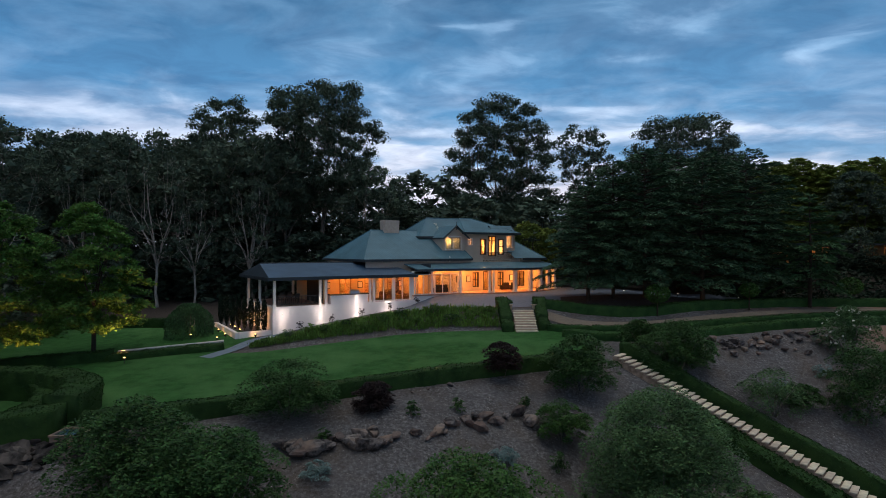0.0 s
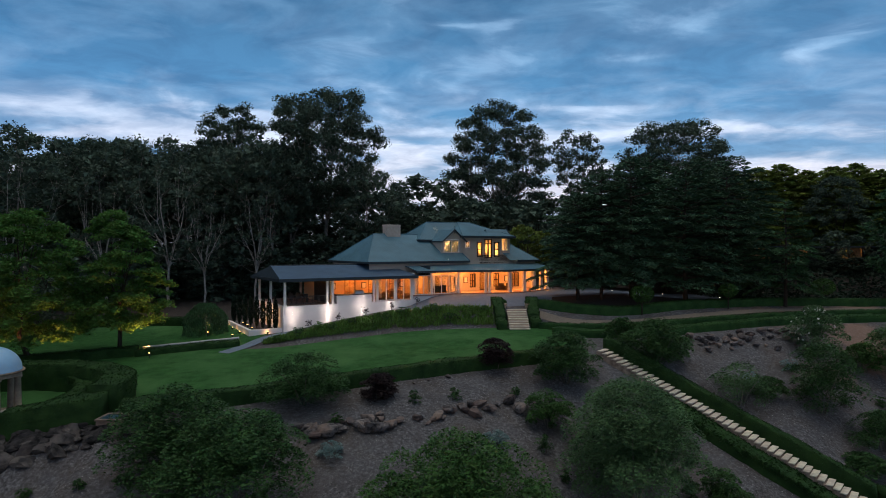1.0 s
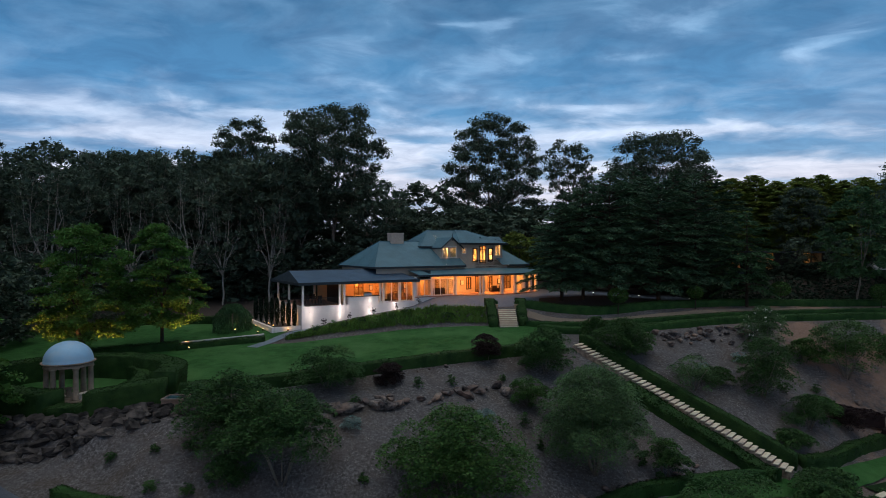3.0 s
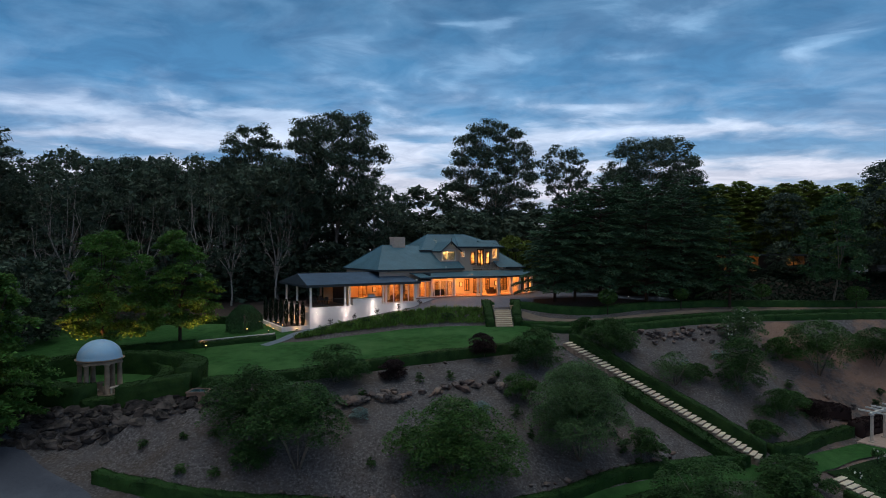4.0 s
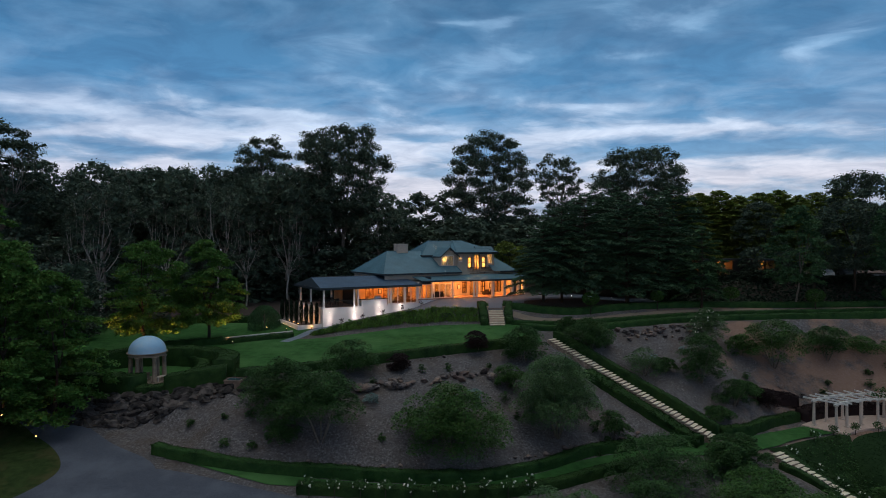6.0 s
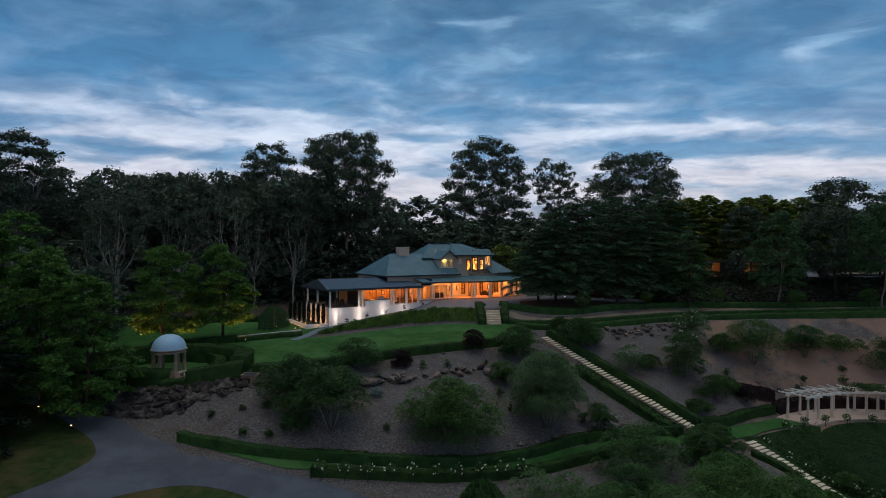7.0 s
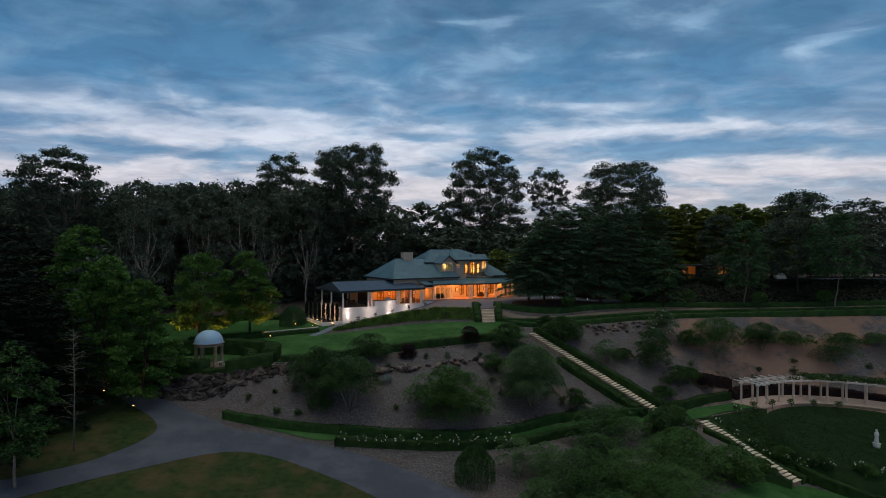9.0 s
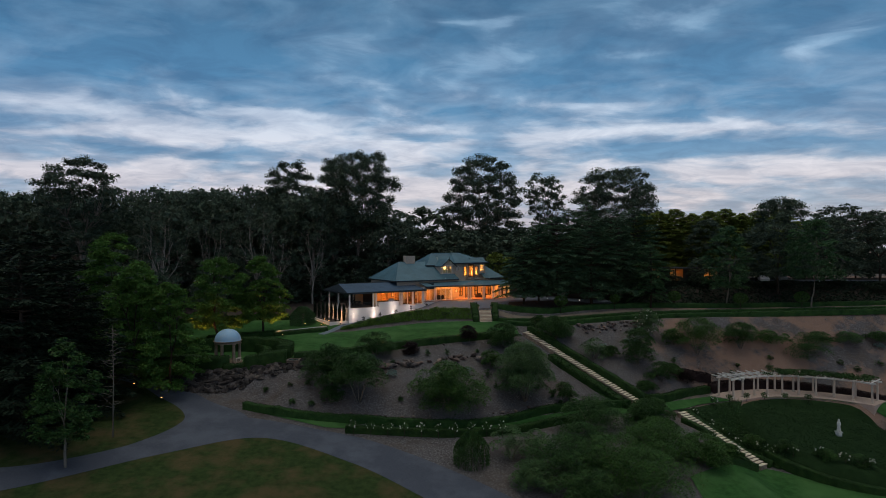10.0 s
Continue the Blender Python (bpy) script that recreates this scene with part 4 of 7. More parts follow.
part("sunroom_end", Geo().box(-9.2, 1.4, 0.3, -9.02, 5.98, 3.25).mesh("sunroom_end", INNER), house)
curtain = Geo()
for k in range(24):
    curtain.v += [(0.05 * k, 0.05 * (k % 2), 0), (0.05 * k, 0.05 * (k % 2), 2.25)]
curtain.f = [(2 * k, 2 * k + 2, 2 * k + 3, 2 * k + 1) for k in range(23)]
curtain = curtain.mesh("curtain", CURTAIN)
for s, w, z in ((-4.1, 0.42, TERR_Z + 0.4), (0.65, 0.42, VER_Z - 0.05), (5.0, 0.42, VER_Z - 0.05)):
    part("curtain", curtain, house, "pale gathered curtain", at=pose(s, w, z) @ Matrix.Diagonal((0.5, 1, 1, 1)))
for s in (-7.0, -3.2, 1.9, 7.6, 9.0, 15.4):
    w, z = (5.9, 2.05) if s < 2.4 else (2.42, 2.5)
    pc = part("picture", Geo().box(s - 0.28, w - 0.05, z - 0.36, s + 0.28, w + 0.04, z + 0.36).mesh("picture", DARK_TIMBER), house, "small framed picture on the wall")
    part("mount", Geo().box(s - 0.22, w - 0.056, z - 0.30, s + 0.22, w - 0.051, z + 0.30).mesh("mount", WHITE_PAINT), pc)
part("sunroom_side", Geo().box(2.36, 0.4, 0.3, 2.58, 5.98, 3.3).mesh("sunroom_side", INNER), house)
# dark boards added to block lamp light leaking past the roof end
part("sunroom_gable", Geo().box(2.32, 0.2, 3.3, 2.58, 5.98, 4.35).mesh("sunroom_gable", FASCIA), house)
part("roof_upstand", Geo().box(0.2, 6.28, 3.3, 2.58, 6.36, 4.5).mesh("roof_upstand", FASCIA), house)
part("sunroom_ceiling", Geo().box(-9.0, 0.3, 3.28, 2.35, 5.98, 3.298).mesh("sunroom_ceiling", WHITE_PAINT), house)
part("sunroom_floor", Geo().box(0.3, 0.4, 0.5, 2.34, 5.98, VER_Z - 0.15).mesh("sunroom_floor", TIMBER), house)
for sa, sb, za in ((-4.15, -2.05, TERR_Z + 0.05), (-1.85, 0.0, TERR_Z + 0.05), (0.6, 2.75, VER_Z), (3.05, 6.15, VER_Z)):
    window(sa, sb, 0.14, za, 3.3, 2 if sb - sa < 2.6 else 3, 1, WHITE_PAINT, house, "glazed_bay", "tall glazed bay with a white frame")
part("back_wall", Geo().box(-4.0, 13.0, -0.6, 20.0, 13.25, 4.8).mesh("back_wall", BEIGE), house)
part("end_wall", Geo().box(-4.2, 6.3, -0.6, -3.95, 13.25, 4.8).mesh("end_wall", BEIGE), house)
part("east_wall", Geo().box(20.02, 2.5, -0.6, 20.27, 13.25, 4.8).mesh("east_wall", BEIGE), house)
part("hall_floor", Geo().box(2.62, 2.76, 0.6, 20.0, 12.98, VER_Z - 0.01).mesh("hall_floor", TIMBER), house)
part("hall_back", Geo().box(2.62, 7.0, VER_Z, 20.0, 7.2, 4.6).mesh("hall_back", INNER), house, "warm plastered inner wall")
part("hall_ceiling", Geo().box(2.62, 2.78, 4.3, 20.0, 12.9, 4.36).mesh("hall_ceiling", WHITE_PAINT), house)

# main roof and upper storey
def main_roof():
    a, b, z0, z1, rw = 1.95, 13.8, 4.88, 8.2, 7.8
    ob = part("main_roof", Geo().face((-4.5, a, z0), (9.3, a, z0), (9.3, rw, z1), (-1.0, rw, z1)).mesh("main_roof", ROOF), house, "blue metal roof")
    part("roof_plane", Geo().face((16.9, a, z0), (20.6, a, z0), (17.4, rw, z1), (16.9, rw, z1)).mesh("roof_plane", ROOF), ob)
    part("roof_plane", Geo().face((15.62, a, z0), (16.9, a, z0), (16.9, 3.58, 5.80), (15.62, 3.58, 5.80)).mesh("roof_plane", ROOF), ob)
    part("roof_plane", Geo().face((20.6, b, z0), (-4.5, b, z0), (-1.0, rw, z1), (17.4, rw, z1)).mesh("roof_plane", ROOF), ob)
    part("roof_end", Geo().face((-4.5, b, z0), (-4.5, a, z0), (-1.0, rw, z1)).mesh("roof_end", ROOF_SIDE), ob)
    part("roof_end", Geo().face((20.6, a, z0), (20.6, b, z0), (17.4, rw, z1)).mesh("roof_end", ROOF_SIDE), ob)
    part("roof_cheek", Geo().face((9.28, a, z0 - 0.2), (9.28, rw, z0 - 0.2), (9.28, rw, z1 - 0.05), (9.28, a, z0)).mesh("roof_cheek", BEIGE), ob)
    for c, d, e, f in ((-4.62, a - 0.12, 9.3, a), (16.9, a - 0.12, 20.72, a), (-4.62, a + 0.03, -4.5, b), (20.6, a + 0.03, 20.72, b)):
        part("gutter", Geo().box(c, d, z0 - 0.22, e, f, z0 + 0.02).mesh("gutter", FASCIA), ob, "dark metal gutter")
    part("soffit", Geo().box(-4.5, a, z0 - 0.08, 9.25, 3.4, z0 - 0.03).box(16.95, a, z0 - 0.08, 20.6, 3.4, z0 - 0.03).box(-4.5, 3.4, z0 - 0.08, -3.9, b, z0 - 0.03).mesh("soffit", WHITE_PAINT), ob)
    for p, q in (((-4.5, a, z0), (-1, rw, z1)), ((-4.5, b, z0), (-1, rw, z1)), ((20.6, a, z0), (17.4, rw, z1)), ((-1, rw, z1), (6, rw, z1)), ((9.3, a, z0), (9.3, 5, 6.6))):
        part("ridge_capping", Geo().tube([p, q], [0.07, 0.07], 6).mesh("ridge_capping", ROOF), ob)


main_roof()
part("wall_strip", Geo().box(-4.1, 2.44, 3.31, 9.2, 2.49, 4.79).mesh("wall_strip", BEIGE), house)
UW = 3.6
UH = [(9.75, 10.45, 6.45, 7.3), (11.55, 12.4, 5.3, 7.25), (12.75, 13.95, 5.15, 7.6), (14.3, 15.15, 5.3, 7.25), (15.5, 16.55, 6.1, 7.75)]
pierced("upper_wall", 9.3, 16.9, UW, 4.2, 7.98, UH, BEIGE, house, "cream rendered upper wall")
for i, (sa, sb, za, zb) in enumerate(UH):
    window(sa, sb, UW - 0.04, za, zb, (2, 1, 2, 1, 2)[i], (2, 2, 1, 2, 1)[i], WHITE_PAINT if i in (0, 4) else DARK_TIMBER, house, "upper_window", "upper window glowing warmly")
part("transom_bar", Geo().box(12.84, UW - 0.03, 6.95, 13.86, UW + 0.05, 7.07).mesh("transom_bar", DARK_TIMBER), house)
part("upper_end", Geo().box(16.7, UW + 0.26, 4.4, 16.9, 12, 7.95).box(16.88, 2.3, 4.4, 16.9, UW - 0.02, 5.0).mesh("upper_end", BEIGE), house)
pierced("dormer_front", 6.2, 9.55, 3.6, 5.5, 7.35, [(6.55, 8.75, 5.95, 7.34)], BEIGE, house, "cream dormer wall")
window(6.5, 8.8, 3.54, 5.9, 7.55, 2, 1, WHITE_PAINT, house, "dormer_window", "dormer window glowing warmly")
part("dormer_side", Geo().box(6.2, 3.86, 5.5, 6.42, 9.0, 7.35).mesh("dormer_side", BEIGE), house, "cream dormer side wall")
for s in (6.56, 7.72):
    part("curtain", curtain, house, "pale drawn curtain in the dormer window", at=pose(s, 3.84, 5.97) @ Matrix.Diagonal((0.92, 0.7, 0.605, 1)))
part("upper_back", Geo().box(6.2, 11.6, 5.0, 16.68, 11.8, 7.6).mesh("upper_back", BEIGE), house)
part("upper_floor", Geo().box(6.45, 3.9, 5.0, 16.65, 11.55, 5.1).mesh("upper_floor", TIMBER), house)
part("upper_partition", Geo().box(6.45, 6.6, 5.1, 16.68, 6.75, 7.9).mesh("upper_partition", INNER), house)
hip(4.4, 13.0, 6.0, 12.6, 7.5, 6.9, 12.0, 8.4, 9.85, (ROOF, ROOF_SIDE), house, "upper_roof")
hip(9.0, 17.3, 3.0, 12.6, 7.98, 11.6, 13.4, 8.2, 9.9, (ROOF, ROOF_SIDE), house, "upper_roof")


def dormer(parent, turned, s, w, wide, z0, z1, deep, wall_to, front=0.35):
    """A gabled dormer whose front looks along -w, or along +s when turned."""
    at = pose(s, w, 0, 0, 0, 90 if turned else 0)
    h = wide / 2
    ob = part("dormer", Geo().face((-h + 0.12, 0, wall_to), (h - 0.12, 0, wall_to), (h - 0.12, 0, z0), (0, 0, z1 - 0.12), (-h + 0.12, 0, z0)).mesh("gable", BEIGE), parent, "cream gable wall", at=at)
    g = Geo().face((-h, -front, z0 - 0.1), (0, -front, z1), (0, deep, z1), (-h, deep, z0 - 0.1))
    part("dormer_roof", g.mesh("dormer_roof", ROOF_SIDE), ob, "blue metal gable roof")
    g = Geo().face((0, -front, z1), (h, -front, z0 - 0.1), (h, deep, z0 - 0.1), (0, deep, z1))
    part("dormer_roof", g.mesh("dormer_roof", ROOF_SIDE), ob, "blue metal gable roof")
    for k in (-1, 1):
        part("bargeboard", Geo().tube([(k * h, -front - 0.02, z0 - 0.14), (0, -front - 0.02, z1 - 0.02)], [0.1, 0.1], 4).mesh("bargeboard", FASCIA), ob, "dark bargeboard")
    part("finial", Geo().tube([(0, -front - 0.02, z1 - 0.5), (0, -front - 0.02, z1 + 0.45)], [0.06, 0.03], 6).mesh("finial", FASCIA), ob)
    part("eave_board", Geo().box(-h - 0.06, -front, z0 - 0.2, -h + 0.02, deep, z0 - 0.02).mesh("eave_board", FASCIA), ob)
    return ob


dormer(house, False, 7.9, 3.55, 3.7, 7.35, 8.75, 5.6, 7.3)
dormer(house, True, 17.0, 4.9, 2.6, 7.9, 8.95, 3.2, 5.4)
# balcony
part("balcony", Geo().box(11.2, 2.5, 4.5, 15.6, 3.58, 4.7).mesh("balcony", DARK_TIMBER), house, "dark timber balcony")
g = Geo().box(11.2, 2.5, 5.5, 15.6, 2.57, 5.58)
for k in range(30):
    g.box(11.22 + k * 0.15, 2.52, 4.7, 11.245 + k * 0.15, 2.55, 5.5)
part("balcony_rail", g.mesh("balcony_rail", BLACK_METAL), house, "thin dark balcony rail")
# chimney
ch = part("chimney", Geo().box(0.5, 7.2, 7.4, 2.4, 8.4, 9.15).mesh("chimney", BRICK_CAP), house, "cream rendered chimney")
part("chimney_cap", Geo().box(0.46, 7.16, 9.15, 2.44, 8.44, 9.36, chamfer=0.03).mesh("chimney_cap", BRICK_CAP), ch)
part("vent_pipe", Geo().tube([(6.3, 2.2, 4.5), (6.3, 2.2, 5.15)], [0.06, 0.06], 8).mesh("vent_pipe", WHITE_PAINT), house)
part("skylight", Geo().box(-0.25, -0.6, 0.0, 0.25, 0.6, 0.06).mesh("skylight", GLASS), house, "narrow roof light", at=pose(7.6, 7.2, 8.75, 44, 0, 0))

# ---- house lights ----
WARM = (1.0, 0.34, 0.062)


def lamp(name, place, power, colour=WARM, radius=0.15, parent=house):
    ob = new(name, bpy.data.lights.new(name, "POINT"))
    ob.data.energy, ob.data.color, ob.data.shadow_soft_size = power, colour, radius
    ob.parent = parent
    ob.location = place
    return ob


def beam(name, place, target, power, colour=WARM, angle=70, blend=0.6, radius=0.05):
    ob = new(name, bpy.data.lights.new(name, "SPOT"))
    ob.data.energy, ob.data.color, ob.data.shadow_soft_size, ob.data.spot_size, ob.data.spot_blend = power, colour, radius, radians(angle), blend
    ob.matrix_world = look(place, target)
    return ob


for s, w, z, p in ((-6.2, 3.4, 2.9, 55), (-2.6, 3.2, 2.9, 90), (1.2, 3.2, 2.9, 80), (4.6, 1.4, 3.2, 60), (8.2, 1.3, 3.3, 82), (12.2, 1.0, 3.3, 82), (16.2, 1.2, 3.3, 82), (19.2, 1.3, 3.3, 52),
                   (5.2, 5, 3.6, 60), (12, 5, 3.6, 90), (17, 5, 3.6, 60), (7.6, 5.7, 6.6, 70), (-7.6, 7.9, 2.8, 40), (-4.9, 7.9, 2.8, 40), (-1.9, 7.9, 2.8, 40), (1.0, 7.9, 2.8, 40), (-11, 6, 2.9, 4)):
    lamp("room_lamp", (s, w, z), p * 2.6)
lamp("dormer_lamp", (7.4, 4.25, 7.05), 60, (1.0, 0.55, 0.22), 0.1)
for s, p in ((10.2, 120), (13.3, 240), (16.0, 180)):
    lamp("upper_lamp", (s, 5.6, 6.1), p, (1.0, 0.52, 0.19))
place_house = Matrix.Translation((-3.4, 62.5, 0)) @ pose(0, 0, 0, 0, 0, 32)
for s, w, p in ((8.2, 0.5, 430), (12.2, 0.2, 430), (16.2, 0.4, 430), (19.0, 0.8, 230)):
    beam("verandah_downlight", place_house @ Vector((s, w, 3.55)), place_house @ Vector((s, w + 0.25, 1.0)), p, WARM, 112, 0.5, 0.1)
for s, zc in ((-13.7, -0.1), (-9.95, 0.02), (-6.2, 0.15), (-2.75, -0.2)):
    ob = thing("wall_light", "up and down wall light on the white wall", "wall light", "wall lights of the terrace", at=place_house @ pose(s, -0.06, zc))
    part("body", Geo().lathe([(0.035, -0.10), (0.042, -0.09), (0.042, 0.09), (0.035, 0.10)], 0, -0.08, 12).mesh("body", WHITE_PAINT), ob)
    part("lens", Geo().lathe([(0.033, -0.11), (0.033, -0.101)], 0, -0.08, 12).lathe([(0.033, 0.101), (0.033, 0.11)], 0, -0.08, 12).mesh("lens", SPARK), ob)
    for d in (-1, 1):
        a = place_house @ Vector((s, -0.22, zc + 0.14 * d))
        b = place_house @ Vector((s, -0.06, zc + 0.9 * d))
        beam("wall_beam", a, b, 120, (1.0, 0.80, 0.64), 58, 1.0, 0.05)
    # unseen point light in the air, added to brighten the wall evenly
    fill_at = place_house @ Vector((s, -0.75, zc))
    glow = new("wall_fill", bpy.data.lights.new("wall_fill", "POINT"))
    glow.data.energy, glow.data.color, glow.data.shadow_soft_size, glow.location = 34, (1.0, 0.80, 0.70), 0.3, fill_at

# ---- trees ----


def limb_tree(rng, tall, spread, fork, trunk_r, levels, lean=0.0):
    """A trunk that forks into limbs. Returns the wood and the limb ends."""
    g, ends = Geo(), []

    def grow(p, way, length, r, level):
        n = 5
        pts, rad = [p], [r]
        q = Vector(p)
        for i in range(1, n + 1):
            way = (way + Vector(rng.normal(scale=0.10, size=3)) + Vector((0, 0, 0.05))).normalized()
            q = q + way * (length / n)
            pts.append(q.copy())
            rad.append(r * (1 - 0.42 * i / n))
        g.tube(pts, rad, 7 if level < 2 else 5, cap=level == 0)
        if level >= levels:
            ends.append((q.copy(), length))
            return
        kids = rng.integers(2, 4) + (1 if level == 0 else 0)
        turn = rng.uniform(0, 6.28)
        for k in range(kids):
            a = turn + 6.28 * k / kids + rng.normal() * 0.3
            out = Vector((math.cos(a), math.sin(a), 0))
            w = (way * 0.75 + out * spread * rng.uniform(0.6, 1.1) + Vector((0, 0, 0.15))).normalized()
            grow(q, w, length * rng.uniform(0.62, 0.86), r * 0.58 * rng.uniform(0.85, 1.1), level + 1)
        if level > 0:
            ends.append((q.copy(), length * 0.8))

    grow(Vector((0, 0, -0.4)), Vector((lean, 0, 1)).normalized(), tall * fork, trunk_r, 0)
    return g, ends


def fit_crown(g, ends, tall, wide, low):
    """Scales wood and limb ends to the height and width wanted."""
    top = max(p.z for p, _ in ends)
    side = max(math.hypot(p.x, p.y) for p, _ in ends)
    fz, fx = (tall * 0.93) / top, (wide * 0.42) / side
    g.v = [(x * fx if z > tall * 0.2 else x, y * fx if z > tall * 0.2 else y, z * fz) for x, y, z in g.v]
    return [(Vector((p.x * fx, p.y * fx, p.z * fz)), ln) for p, ln in ends]


def gum(seed, tall, wide, low=0.34, leaves=9000, size=0.4, clumps=46, lean=0.0, leafmat=None, barkmat=None, limbs=6, stout=1.0, full=1.0, belly=0.42, foot=0.5, wob=0.6, apart=0.19):
    """A gum tree: a sinuous pale trunk, spreading limbs and a domed head of billowing leaf clumps with sky between them.
    belly: the level at which the head is widest; foot: its width at the lowest limbs."""
    rng = np.random.default_rng(seed)
    lobes = rng.uniform(0, 6.28, 3)
    heads, spacing = [], wide * apart
    for _ in range(6000):
        if len(heads) >= clumps:
            break
        u = rng.uniform(0, 1)
        a = rng.uniform(0, 6.28)
        env = math.sqrt(max(0.03, 1 - ((u - belly) / (1.04 - belly)) ** 2.5)) if u > belly else foot + (1 - foot) * u / belly
        env *= 1 + wob * (0.20 * math.sin(2 * a + lobes[0]) + 0.14 * math.sin(3 * a + lobes[1] + 4 * u))
        r = wide * 0.40 * env * (1 - 0.62 * rng.uniform(0, 1) ** 2.0)
        c = np.array((r * math.cos(a) + lean * u, r * math.sin(a), tall * (low + (0.955 - low) * u)))
        if all(np.linalg.norm((c - h[0]) * (1, 1, 1.35)) > spacing for h in heads):
            heads.append((c, spacing * rng.uniform(0.46, 0.72) * full))
    g = Geo()
    base_r = tall * 0.0118 * stout
    fork = tall * low * 0.92
    sway = rng.normal(scale=0.012 * tall, size=(3, 2))
    trunk = [(0, 0, -0.6), (sway[0][0], sway[0][1], fork * 0.36), (sway[1][0], sway[1][1], fork * 0.7), (sway[2][0] + lean * 0.1, sway[2][1], fork)]
    g.tube([(0, 0, -0.6), (0, 0, 0.5)] + trunk[1:], [base_r * 1.6, base_r * 1.1, base_r, base_r * 0.92, base_r * 0.8], 9)
    joint = np.array(trunk[-1])
    turn = rng.uniform(0, 6.28)
    sets = [[] for _ in range(limbs)]
    for c, q in heads:
        a = math.atan2(c[1], c[0] - lean * 0.5)
        k = int(((a - turn) % 6.2832) / 6.2832 * (limbs - 1)) if c[2] < tall * 0.78 or math.hypot(c[0] - lean, c[1]) > wide * 0.2 else limbs - 1
        sets[k].append((c, q))
    for group in sets:
        if not group:
            continue
        goal = np.mean([c for c, _ in group], axis=0)
        goal = joint + (goal - joint) * 0.86
        start = joint - np.array((0, 0, rng.uniform(0.0, 0.22) * fork))
        side = rng.normal(scale=0.05 * wide, size=3) * (1, 1, 0.3)
        p1 = start + (goal - start) * (0.22, 0.22, 0.36) + side * 0.4
        p2 = start + (goal - start) * (0.56, 0.56, 0.68) + side
        path = [start, p1, p2, goal]
        g.tube([tuple(p) for p in path], [base_r * 0.62, base_r * 0.5, base_r * 0.36, base_r * 0.14], 7, False)
        for c, q in group:
            best = min((float(np.linalg.norm(c - (path[i] + (path[i + 1] - path[i]) * f))) + 1.2 * float(max(0, (path[i] + (path[i + 1] - path[i]) * f)[2] - c[2] + q)), i, f) for i in range(3) for f in (0.2, 0.5, 0.8))
            p = path[best[1]] + (path[best[1] + 1] - path[best[1]]) * best[2]
            m = p + (c - p) * 0.5 + np.array((rng.normal() * 0.3, rng.normal() * 0.3, -0.10 * best[0]))
            g.tube([tuple(p), tuple(m), tuple(c + np.array((0, 0, 0.15 * q)))], [base_r * 0.2, base_r * 0.13, base_r * 0.04], 5, False)
            for _ in range(3):
                d = rng.normal(size=3) * (1, 1, 0.3)
                g.tube([tuple(c * 0.72 + m * 0.28), tuple(c + d / np.linalg.norm(d) * q * 0.75)], [base_r * 0.07, 0.015], 3, False)
    total = sum(q * q for _, q in heads)
    pts, core = [], []
    for c, q in heads:
        n = max(14, int(leaves * q * q / total))
        billows = 6
        for k in range(billows):
            d = rng.normal(size=3)
            d /= np.linalg.norm(d)
            d[2] = d[2] * 0.5 + 0.15
            t = q * rng.uniform(0.50, 0.72)
            p = clump_points(rng, (0, 0, 0), (t, t, t * 0.72), max(3, int(n / billows * 1.35)), 0.78)
            p = p[p[:, 2] > -0.30 * t]
            at = c + d * q * rng.uniform(0.45, 0.72)
            pts.append(p + at)
            core.append(clump_points(rng, at, (t * 0.72, t * 0.72, t * 0.46), max(1, int(n / billows * 0.17)), 0.1))
    pts = np.concatenate(pts)
    core = np.concatenate(core)
    rise = tall / np.percentile(pts[:, 2], 99.8)
    pts[:, 2] *= rise
    core[:, 2] *= rise
    sprays = np.concatenate([leaf_quads(rng, pts, size * 0.9, 0.1, 0.65, 1.3)[:, :3], leaf_quads(rng, core, size * 2.5, 0.0, 0.3, 1.3)[:, :3]])
    return g.mesh("trunk", barkmat or BARK, True), quads("crown", sprays, leafmat or GUM_LEAF)


